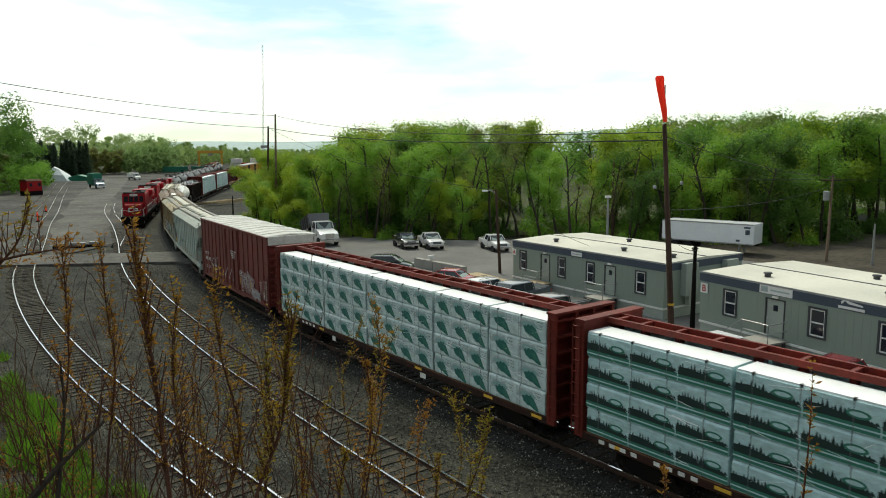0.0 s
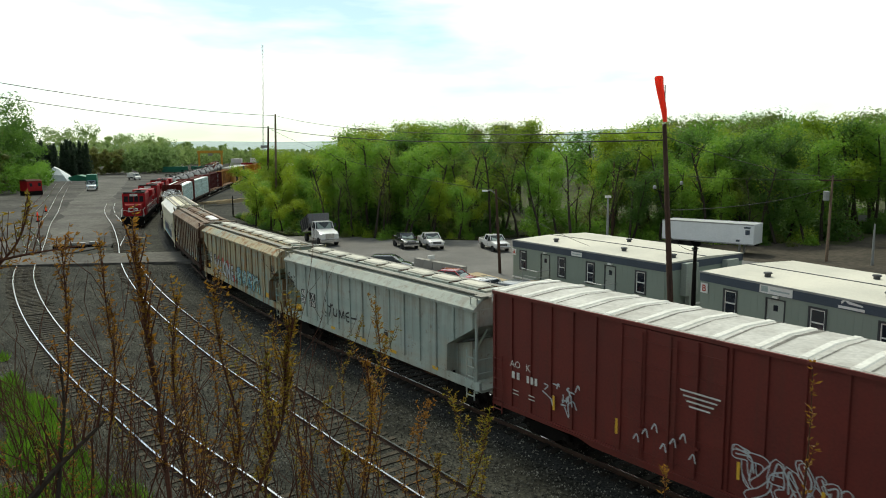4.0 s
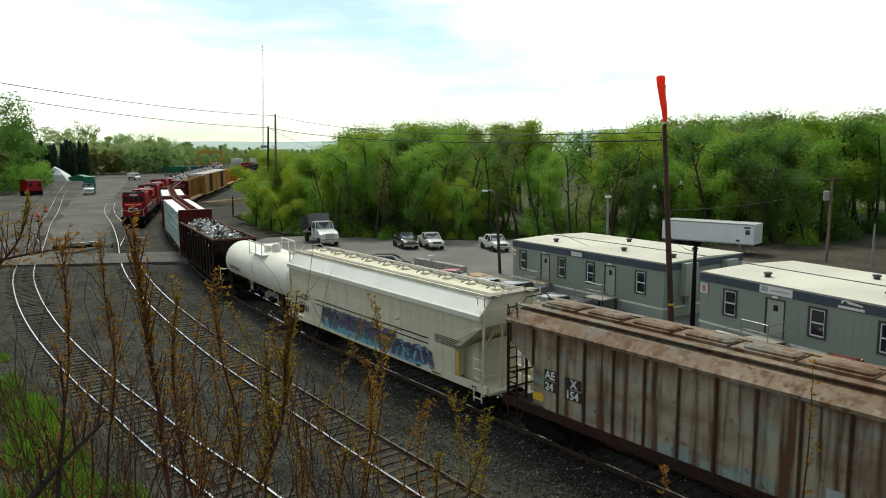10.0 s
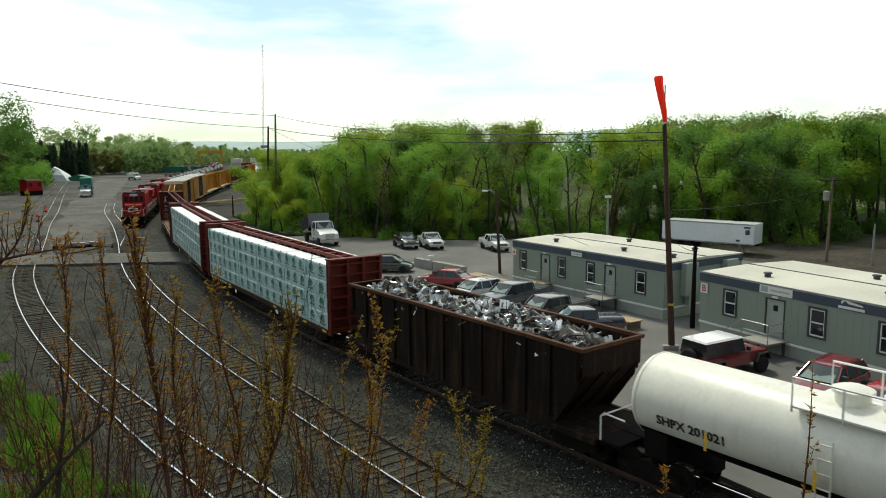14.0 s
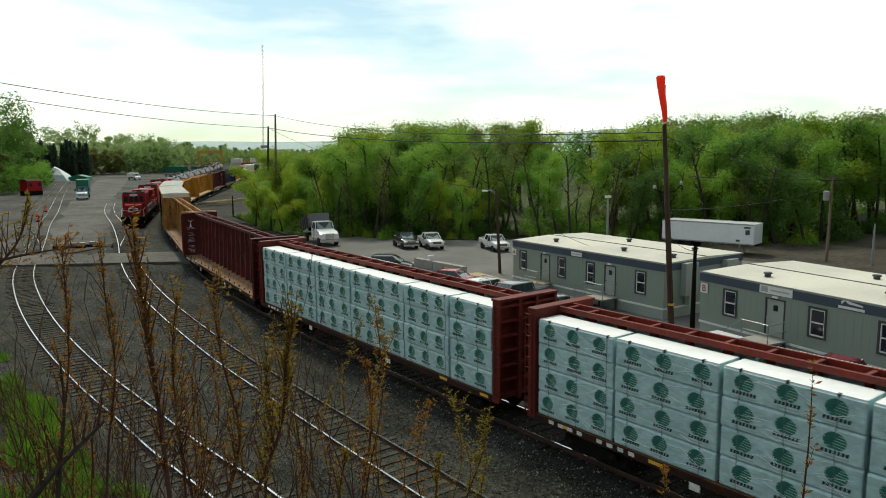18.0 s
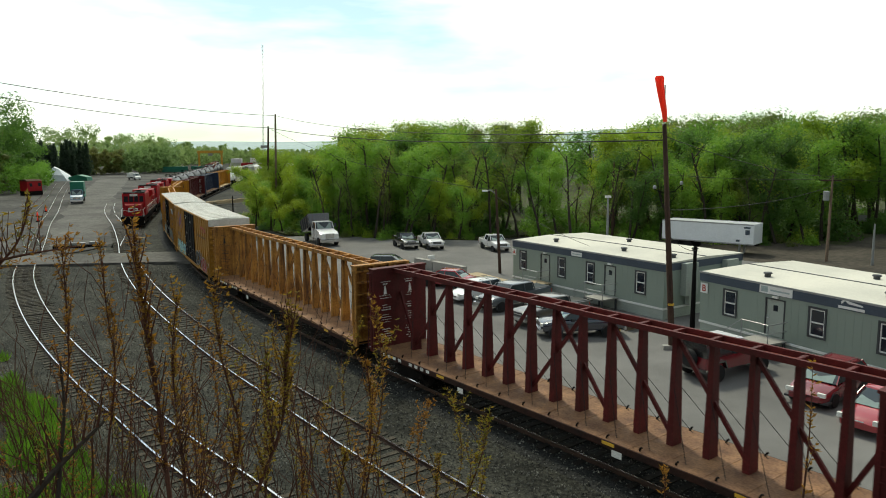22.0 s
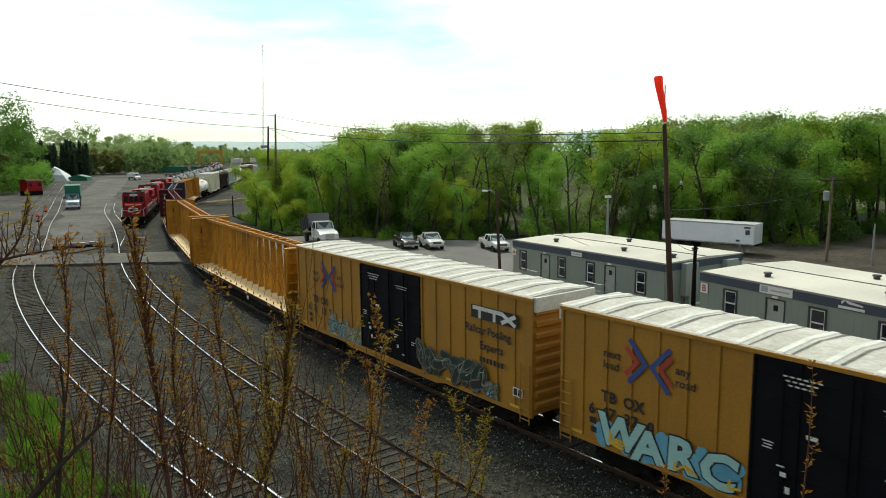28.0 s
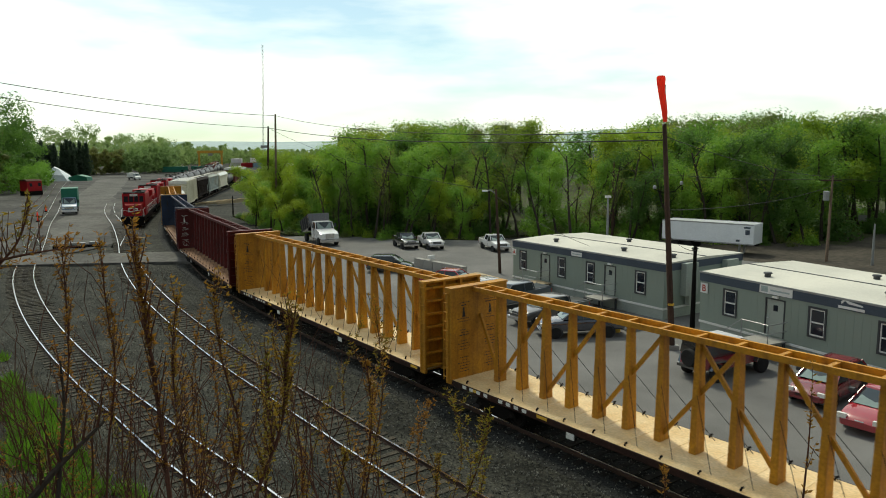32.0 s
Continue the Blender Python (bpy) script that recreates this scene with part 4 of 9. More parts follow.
def boxcar(colour, roof, label, half=9.12, doors="door_black", tall=5.2, door=(-2.45, 2.5)):
    car = thing("boxcar", None, None, None, label, "freight car", "cars of the passing freight train")
    y1 = 1.5
    part("body", Geo().box(-half, half, -y1, y1, 1.05, tall), colour, car)
    for s in (-1, 1):
        x = -half
        for a, b in ((-half, door[0]), (door[1], half)):
            n = max(3, round((b - a) / 0.95))
            g = Geo()
            for i in range(n + 1):
                x = a + (b - a) * i / n
                x = min(max(x, -half + 0.06), half - 0.06)
                g.box(x - 0.055, x + 0.055, s * y1 - 0.05, s * y1 + 0.05, 1.1, tall - 0.05)
            part("side_post", g, colour, car, kind="stuff")
        dg = Geo().box(door[0] + 0.06, door[1] - 0.06, s * y1 - 0.07, s * y1 + 0.075, 1.12, tall - 0.1)
        d = part("door", dg, doors, car)
        fr = Geo()
        for x in np.linspace(door[0] + 0.1, door[1] - 0.1, 5):
            fr.box(x - 0.035, x + 0.035, s * y1 - 0.11, s * y1 + 0.11, 1.14, tall - 0.12)
        for z in (1.3, 2.2, 3.1, 4.0, 4.7):
            fr.box(door[0] + 0.1, door[1] - 0.1, s * y1 - 0.095, s * y1 + 0.095, z, z + 0.05)
        part("door_rib", fr, doors, d)
        rod = Geo()
        for x in (door[0] + 0.9, (door[0] + door[1]) / 2 + 0.25, door[1] - 0.9):
            rod.tube([(x, s * (y1 + 0.14), 1.2), (x, s * (y1 + 0.14), tall - 0.2)], 0.025, 5)
            rod.box(x - 0.12, x + 0.12, s * (y1 + 0.13) - 0.03, s * (y1 + 0.13) + 0.03, 2.0, 2.08)
        part("lock_rod", rod, doors, d)
        part("eave", Geo().box(-half, half, s * y1 - 0.1, s * y1 + 0.1, tall - 0.06, tall + 0.05), colour, car)
        part("side_sill", Geo().prism([(-half, 0.95), (-half, 1.12), (half, 1.12), (half, 0.95), (door[1] + 1.6, 0.95), (door[1] + 1.0, 0.82), (door[0] - 1.0, 0.82), (door[0] - 1.6, 0.95)], s * y1 - 0.06, s * y1 + 0.06), colour, car)
        part("door_track", Geo().box(door[0] - 3.0, door[1] + 0.2, s * y1 - 0.12, s * y1 + 0.12, 1.0, 1.07), colour, car)
        for e in (-1, 1):
            part("ladder", ladder(Geo(), e * (half - 0.32), s * (y1 + 0.1), 0.7, 2.9, 0.46), colour, car)
        # corrugated ends
        zig = []
        for i in range(9):
            z = 1.25 + i * 0.42
            zig += [(s * (half + 0.004), z), (s * (half + 0.1), z + 0.06), (s * (half + 0.1), z + 0.2), (s * (half + 0.004), z + 0.26)]
        e = Geo().prism([(s * (half - 0.03), 1.2)] + zig + [(s * (half - 0.03), 5.0)], -1.42, 1.42)
        part("end_wall", e, colour, car)
        part("end_cap", Geo().box(*sorted((s * (half - 0.05), s * (half + 0.125))), -1.5, 1.5, tall - 0.42, tall + 0.09), "roof_rib", car)
    r = Geo()
    pr = [(-1.55, tall + 0.03), (-1.5, tall + 0.08), (0, tall + 0.17), (1.5, tall + 0.08), (1.55, tall + 0.03), (0, tall - 0.02)]
    r.loft([[(x, y, z) for y, z in pr] for x in (-half, half)])
    part("roof", r, roof, car)
    rb, sm = Geo(), Geo()
    k = random.Random(round(half * 100))
    n = round(half * 1.7)
    for i in range(n):
        x = -half + 0.4 + i * (2 * half - 0.8) / (n - 1)
        rb.loft([[(x + d, y, z + u) for y, z in pr] for d, u in ((-0.13, 0.0), (-0.09, 0.03), (0.09, 0.03), (0.13, 0.0))])
        a, w = x + 0.29 + k.uniform(-0.03, 0.03), k.uniform(0.03, 0.075)
        sm.loft([[(a + d + (y + 1.5) * k.uniform(-0.02, 0.02), y * 0.99, z + 0.006) for y, z in pr[1:4]] for d in (-w, w)], closed=False)
    part("roof_rib", rb, "roof_rib", car, kind="stuff")
    part("roof_seam", sm, "roof_seam", car, kind="stuff")
    underframe(car, half, half - 2.3, half + 0.95)
    return car


def hopper(colour, roof, label, half=8.3, ribbed=True, tall=4.72):
    car = thing("covered_hopper", None, None, None, label, "freight car", "cars of the passing freight train")
    foot = 1.42 if ribbed else 1.36
    if ribbed:
        sec = [(1.5, tall - 0.45), (1.5, tall - 0.40), (1.15, tall - 0.14), (0.55, tall)]
    else:
        sec = [(1.5, tall - 1.5), (1.55, tall - 0.85), (1.56, tall - 0.66), (1.04, tall - 0.10), (0.55, tall)]
    # the sides stop short of the ends, with an upright edge below and a slanted one above
    step, knee = (1.75, 2.6) if ribbed else (1.6, 2.5)
    shape = ((half, tall - 1.15), (half - 0.02, tall - 1.15), (half - step, knee), (half - step - 0.03, foot))

    def low_edge(x):
        return float(np.interp(abs(x), [q for q, _ in reversed(shape)], [z for _, z in reversed(shape)]))
    rings = []
    for x, zb in [(-x, z) for x, z in shape] + [(x, z) for x, z in reversed(shape)]:
        low = [(1.5, zb), (1.5, (zb + tall - 0.6) / 2 if ribbed else (zb + tall - 1.6) / 2)]
        low[1] = (1.5 if ribbed else 1.54, max(low[0][1] + 0.01, low[1][1]))
        right = low + [(y, max(z, low[1][1] + 0.01)) for y, z in sec]
        rings.append([(x, y, z) for y, z in right] + [(x, -y, z) for y, z in reversed(right)])
    part("body", Geo().loft(rings), colour, car)
    # inner bolster walls under the slanted ends
    trim = "sill_dark" if colour == "hop_brown" else colour
    for s in (-1, 1):
        part("end_bolster", Geo().prism([(s * (half - step - 0.1), 1.1), (s * (half - 0.75), 1.1), (s * (half - 0.75), tall - 1.9), (s * (half - step - 0.1), 2.5)], -1.0, 1.0), colour, car)
        if ribbed:
            n = 15
            g = Geo()
            for i in range(n):
                x = -half + 0.1 + i * (2 * half - 0.2) / (n - 1)
                g.box(x - 0.035, x + 0.035, s * 1.5 - 0.06, s * 1.5 + 0.055, low_edge(x) + 0.02, tall - 0.42)
            part("side_rib", g, {"hop_brown": "rust", "hop_tan": "rib_rusty"}.get(colour, colour), car, kind="stuff")
            part("eave_rail", Geo().prism([(s * 1.46, tall - 0.52), (s * 1.6, tall - 0.5), (s * 1.6, tall - 0.4), (s * 1.2, tall - 0.1), (s * 1.12, tall - 0.13)], -half - 0.06, half + 0.06, 'x'), colour, car)
        else:
            part("eave_rail", Geo().prism([(s * 1.52, tall - 0.86), (s * 1.66, tall - 0.84), (s * 1.66, tall - 0.66), (s * 1.58, tall - 0.6)], -half - 0.03, half + 0.03, 'x'), "tank_white", car)
            # shoulder whiter than the cream sides: sky light is put into its colour
            part("roof_shoulder", Geo().prism([(s * 1.60, tall - 0.655), (s * 1.08, tall - 0.09), (s * 1.02, tall - 0.09), (s * 1.5, tall - 0.66)], -half, half, 'x'), "white_paint", car)
            part("roof_curb", Geo().box(-half, half, s * 1.04 - 0.06, s * 1.04 + 0.06, tall - 0.1, tall + 0.03), colour, car)
        part("side_sill", Geo().box(-half - 0.3, half + 0.3, s * 1.47 - 0.06, s * 1.47 + 0.06, 1.14, foot + 0.06), trim, car)
        # open end: platform, corner posts, hand ladders
        part("end_platform", Geo().box(*sorted((s * (half - 2.0), s * (half + 0.3))), -1.4, 1.4, 1.06, 1.16), trim, car)
        for y in (-1.46, -0.55, 0.55, 1.46):
            part("end_post", Geo().box(s * (half + 0.06) - 0.04, s * (half + 0.06) + 0.04, y - 0.04, y + 0.04, 1.0, tall - (0.5 if abs(y) > 1 else 1.15)), trim, car)
        br = Geo()
        for y in (-0.75, 0.75):
            br.beam((s * (half - 1.6), y, 1.15), (s * (half - 0.1), y, tall - 1.3), 0.09, 0.09)
        for z in (1.75, 2.3):
            br.beam((s * (half + 0.06), -1.46, z), (s * (half + 0.06), 1.46, z - 0.1), 0.05, 0.05)
        part("end_brace", br, trim, car)
        part("end_fascia", Geo().box(*sorted((s * (half - 0.01), s * (half + 0.05))), -1.45, 1.45, tall - 1.1, tall - 0.46), colour, car)
        for y in (-1.52, 1.52):
            part("ladder", ladder(Geo(), s * (half - 0.24), y, 0.72, 2.75, 0.46, r=0.028), trim, car)
        part("ladder", ladder(Geo(), s * (half + 0.13), s * 1.2, 0.75, tall + 0.1, 0.44, 'y', r=0.028), trim, car)
        part("roof_walk", Geo().box(-half - 0.25, half + 0.25, s * 0.84 - 0.14, s * 0.84 + 0.14, tall + 0.01, tall + 0.05), roof, car)
        hd = Geo().tube([(s * (half - 0.35), -1.42, tall - 0.3), (s * (half - 0.35), -1.42, tall + 0.02), (s * (half + 0.05), -1.42, tall + 0.02), (s * (half + 0.05), -1.42, tall - 0.35)], 0.025, 5)
        hd.tube([(s * (half + 0.1), -0.7, tall + 0.05), (s * (half + 0.1), -0.5, tall + 0.25), (s * (half + 0.1), 0.5, tall + 0.25), (s * (half + 0.1), 0.7, tall + 0.05)], 0.025, 5)
        part("grab_rail", hd, trim, car)
    part("cross_walk", Geo().box(half - 0.3, half + 0.15, -1.3, 1.3, tall + 0.052, tall + 0.075), roof, car)
    if ribbed:
        part("hatch_rim", Geo().box(-half + 0.6, half - 0.6, -0.42, 0.42, tall - 0.01, tall + 0.09), colour, car)
        n = 8
        for i in range(n):
            a = -half + 0.65 + i * (2 * half - 1.3) / n
            b = a + (2 * half - 1.3) / n - 0.4
            new_lid = colour == "hop_brown" and i >= n - 2
            ring = [(a, -0.22), (a + 0.1, -0.3), (b - 0.1, -0.3), (b, -0.22), (b, 0.22), (b - 0.1, 0.3), (a + 0.1, 0.3), (a, 0.22)]
            mx, h0 = (a + b) / 2, tall + 0.09
            h = part("hatch_cover", Geo().loft([[(x, y, h0) for x, y in ring], [(x, y, h0 + 0.06) for x, y in ring], [(mx + (x - mx) * 0.86, y * 0.72, h0 + 0.12) for x, y in ring]]), "white_paint" if new_lid else "roof_pale" if colour != "hop_brown" else colour, car)
            part("hinge_bar", Geo().tube([(b + 0.06, -0.5, tall + 0.1), (b + 0.06, 0.5, tall + 0.1)], 0.03, 5), "rust", h)
    else:
        for i in range(10):
            x = -half + 1.0 + i * (2 * half - 2.0) / 9
            h = part("hatch_cover", Geo().lathe([(tall - 0.02, 0.22), (tall + 0.06, 0.22), (tall + 0.1, 0.15), (tall + 0.11, 0.02)], 12, 'z', (x, 0.1, 0)), colour, car)
            lg = Geo()
            for j in range(5):
                a = j * 1.2566 + 0.3
                lg.tube([(x + 0.2 * math.cos(a), 0.1 + 0.2 * math.sin(a), tall + 0.17), (x + 0.4 * math.cos(a), 0.1 + 0.4 * math.sin(a), tall + 0.06)], 0.028, 4)
            lg.tube([(x + 0.45, 0.15, tall + 0.1), (x + 1.0, 0.17, tall + 0.06)], 0.03, 4)
            part("latch", lg, "roof_walk", h)
        part("center_walk", Geo().box(-half, half, 0.44, 0.6, tall + 0.012, tall + 0.06), roof, car)
    for x in (-half + 4.2, 0.0, half - 4.2):
        c = Geo().loft([[(x + a * u, b * v, z) for a, b in ((-1, -1), (1, -1), (1, 1), (-1, 1))] for z, u, v in ((0.62, 0.3, 0.45), (0.72, 0.35, 0.5), (foot + 0.02, 1.2, 1.3))])
        h = part("discharge_chute", c, "black_steel", car)
        part("gate", Geo().box(x - 0.4, x + 0.4, -0.6, 0.6, 0.56, 0.62), "rust", h)
    part("center_sill", Geo().box(-half - 0.3, half + 0.3, -0.22, 0.22, 0.88, 1.15), "black_steel", car)
    underframe(car, half, half - 1.35, half + 0.75)
    return car


def tank_car(shell, frame_mat, label, half=6.0, r=1.38, group="cars of the passing freight train", banded=True):
    car = thing("tank_car", None, None, None, label, "freight car", group)
    zc = 2.56 if banded else 2.68
    h = half - 0.35
    prof = [(-h, 0.05), (-h + 0.03, 0.6), (-h + 0.1, 1.0), (-h + 0.2, r - 0.17), (-h + 0.3, r - 0.05), (-h + 0.42, r), (h - 0.42, r), (h - 0.3, r - 0.05), (h - 0.2, r - 0.17), (h - 0.1, 1.0), (h - 0.03, 0.6), (h, 0.05)]
    part("tank", Geo().lathe(prof, 40, 'x', (0, 0, zc)), shell, car, smooth=True)
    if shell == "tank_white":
        # black belly: paint plus the underside's shade in its colour; end welds
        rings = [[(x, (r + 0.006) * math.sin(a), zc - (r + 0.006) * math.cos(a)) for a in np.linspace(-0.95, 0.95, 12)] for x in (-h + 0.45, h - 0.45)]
        part("belly_paint", Geo().loft(rings, closed=False), frame_mat, car, "black belly of the tank with its shade painted in", True)
    for x in ((-h + 1.6, h - 1.6) if banded else (-h + 0.44, h - 0.44)):
        w = 0.02 + 0.1 * banded
        part("shell_band", Geo().lathe([(x - w, r - 0.02), (x - w, r + 0.012), (x + w, r + 0.012), (x + w, r - 0.02)], 40, 'x', (0, 0, zc)), shell, car, smooth=True)
    for s in (-1, 1):
        part("stub_sill", Geo().box(*sorted((s * (h - 2.6), s * (half + 0.5))), -0.28, 0.28, 0.82, 1.15), frame_mat, car)
        part("saddle", Geo().prism([(-1.2, 1.1), (1.2, 1.1), (1.28, 1.95), (0.6, 1.36), (-0.6, 1.36), (-1.28, 1.95)], s * (h - 1.2) - 0.4, s * (h - 1.2) + 0.4, 'x'), frame_mat, car)
        part("end_platform", Geo().box(*sorted((s * (half - 0.35), s * (half + 0.5))), -1.4, 1.4, 1.04, 1.12), frame_mat, car)
        rl = Geo()
        for y in (-1.4, 1.4):
            rl.tube([(s * (half + 0.42), y, 1.1), (s * (half + 0.42), y, 1.9), (s * (half + 0.3), y, 2.02), (s * (half - 0.5), y * 0.98, 1.98)], 0.032, 6)
        rl.tube([(s * (half + 0.42), -1.4, 1.9), (s * (half + 0.42), 1.4, 1.9)], 0.03, 6)
        part("end_rail", rl, "white_paint" if shell == "tank_white" else frame_mat, car)
        part("side_pipe", Geo().tube([(-half + 0.9, s * 1.0, 0.98), (half - 0.9, s * 1.0, 0.98)], 0.035, 5), frame_mat, car)
        part("ladder", ladder(Geo(), 0.0, s * (r + 0.05), 1.5, 3.3, 0.36), shell, car)
    part("brake_cylinder", Geo().lathe([(1.0, 0.05), (1.0, 0.17), (1.7, 0.17), (1.7, 0.05)], 10, 'x', (0, -0.5, 0.95)), frame_mat, car)
    part("manway", Geo().lathe([(zc + r - 0.1, 0.42), (zc + r + 0.22, 0.42), (zc + r + 0.24, 0.5), (zc + r + 0.32, 0.5), (zc + r + 0.4, 0.3), (zc + r + 0.41, 0.02)], 16, 'z', (0.0, 0, 0)), shell, car, smooth=True)
    part("valve_housing", Geo().lathe([(zc + r - 0.1, 0.28), (zc + r + 0.35, 0.28), (zc + r + 0.5, 0.18), (zc + r + 0.54, 0.02)], 12, 'z', (1.0, 0, 0)), shell, car, smooth=True)
    wk = Geo()
    for y in (-0.85, 0.85):
        wk.box(-1.0, 1.4, y - 0.25, y + 0.25, zc + r - 0.2, zc + r - 0.15)
    part("walkway", wk, "white_paint" if shell == "tank_white" else frame_mat, car)
    rails = Geo()
    for y in (-1.1, 1.1):
        rails.tube([(-1.0, y, zc + r - 0.3), (-1.0, y, zc + r + 0.6), (1.4, y, zc + r + 0.6), (1.4, y, zc + r - 0.3)], 0.035, 5)
        rails.tube([(0.25, y, zc + r - 0.3), (0.25, y, zc + r + 0.6)], 0.03, 5)
    rails.tube([(1.4, -1.1, zc + r + 0.6), (1.4, 1.1, zc + r + 0.6)], 0.035, 5)
    part("safety_rail", rails, "white_paint" if shell == "tank_white" else frame_mat, car)
    underframe(car, half, half - 1.2, half + 0.55)
    return car


def gondola(label):
    half, tall = 7.45, 3.92
    car = thing("scrap_gondola", None, None, None, label, "freight car", "cars of the passing freight train")
    b = Geo()
    for s in (-1, 1):
        b.prism([(-half, tall), (half, tall), (half - 0.25, 2.5), (half - 1.3, 1.05), (-half + 1.3, 1.05), (-half + 0.25, 2.5)], s * 1.46 - 0.03, s * 1.46 + 0.03)
        b.loft([[(s * half, -1.46, tall), (s * half, 1.46, tall), (s * (half - 0.06), 1.46, tall), (s * (half - 0.06), -1.46, tall)],
                [(s * half, -1.46, 3.0), (s * half, 1.46, 3.0), (s * (half - 0.06), 1.46, 3.0), (s * (half - 0.06), -1.46, 3.0)],
                [(s * (half - 1.7), -1.46, 1.05), (s * (half - 1.7), 1.46, 1.05), (s * (half - 1.76), 1.46, 1.1), (s * (half - 1.76), -1.46, 1.1)]])
    b.box(-half + 1.6, half - 1.6, -1.46, 1.46, 1.0, 1.1)
    part("body", b, "gon_dark", car)
    for s in (-1, 1):
        g = Geo()
        for i in range(13):
            x = -half + 0.25 + i * (2 * half - 0.5) / 12
            k = max(0.0, (abs(x) - (half - 1.7)) / 1.7)
            g.box(x - 0.07, x + 0.07, s * 1.5 - 0.09, s * 1.5 + 0.09, 1.05 + 1.95 * k, tall - 0.05)
        part("side_post", g, "gon_dark", car, kind="stuff")
        part("top_rail", Geo().box(-half - 0.05, half + 0.05, s * 1.5 - 0.09, s * 1.5 + 0.09, tall - 0.08, tall + 0.05), "rust", car)
        part("end_rail", Geo().box(*sorted((s * (half - 0.05), s * (half + 0.07))), -1.5, 1.5, tall - 0.08, tall + 0.05), "rust", car)
        part("side_sill", Geo().box(-half - 0.6, half + 0.6, s * 1.46 - 0.08, s * 1.46 + 0.08, 0.9, 1.1), "gon_dark", car)
        part("end_platform", Geo().box(*sorted((s * (half - 1.8), s * (half + 0.6))), -1.46, 1.46, 0.95, 1.06), "gon_dark", car)
        e = Geo()
        for y in (-1.3, -0.45, 0.45, 1.3):
            e.beam((s * (half - 1.6), y, 1.1), (s * (half + 0.02), y, 3.05), 0.1, 0.12)
        part("end_brace", e, "gon_dark", car)
        part("ladder", ladder(Geo(), s * (half - 0.1), s * 1.6, 0.7, 2.2, 0.4), "gon_dark", car)
    rr = random.Random(11)
    for name, m, n in (("bright_scrap", "scrap_a", 520), ("rusty_scrap", "scrap_b", 420)):
        g = Geo()
        for i in range(n):
            x, y = rr.uniform(-half + 0.4, half - 0.5), rr.uniform(-1.35, 1.35)
            z = tall - 0.45 + 0.6 * (1 - (y / 1.5) ** 2) * (0.75 + 0.35 * math.sin(x * 0.9)) * (1 if abs(x) < half - 1.5 else 0.55) + rr.uniform(-0.1, 0.12)
            M = Matrix.Translation((x, y, z)) @ Euler((rr.uniform(-1.2, 1.2), rr.uniform(-1.2, 1.2), rr.uniform(0, 6))).to_matrix().to_4x4()
            a, b2, t = rr.uniform(0.08, 0.32), rr.uniform(0.05, 0.2), rr.uniform(0.01, 0.05)
            bend = rr.uniform(-0.12, 0.12)
            q = [(-a, -b2, 0), (a, -b2, bend), (a * rr.uniform(0.5, 1), b2, bend), (-a, b2 * rr.uniform(0.4, 1), -bend)]
            g.loft([[M @ Vector(v) for v in q], [M @ Vector((v[0], v[1], v[2] + t)) for v in q]])
        part(name, g, m, car, "heap of crushed sheet metal scrap", kind="stuff")
    g = Geo()
    rings = []
    for i in range(13):
        x = -half + 0.1 + i * (2 * half - 0.2) / 12
        rings.append([(x, y, tall - 0.62 + 0.55 * (1 - (y / 1.5) ** 2) * (0.75 + 0.35 * math.sin(x * 0.9)) * (1 if abs(x) < half - 1.5 else 0.55)) for y in (-1.42, -0.9, -0.3, 0.3, 0.9, 1.42)])
    g.loft(rings, closed=False)
    part("scrap_heap", g, "scrap_b", car)
    underframe(car, half, half - 0.75, half + 0.85)
    return car


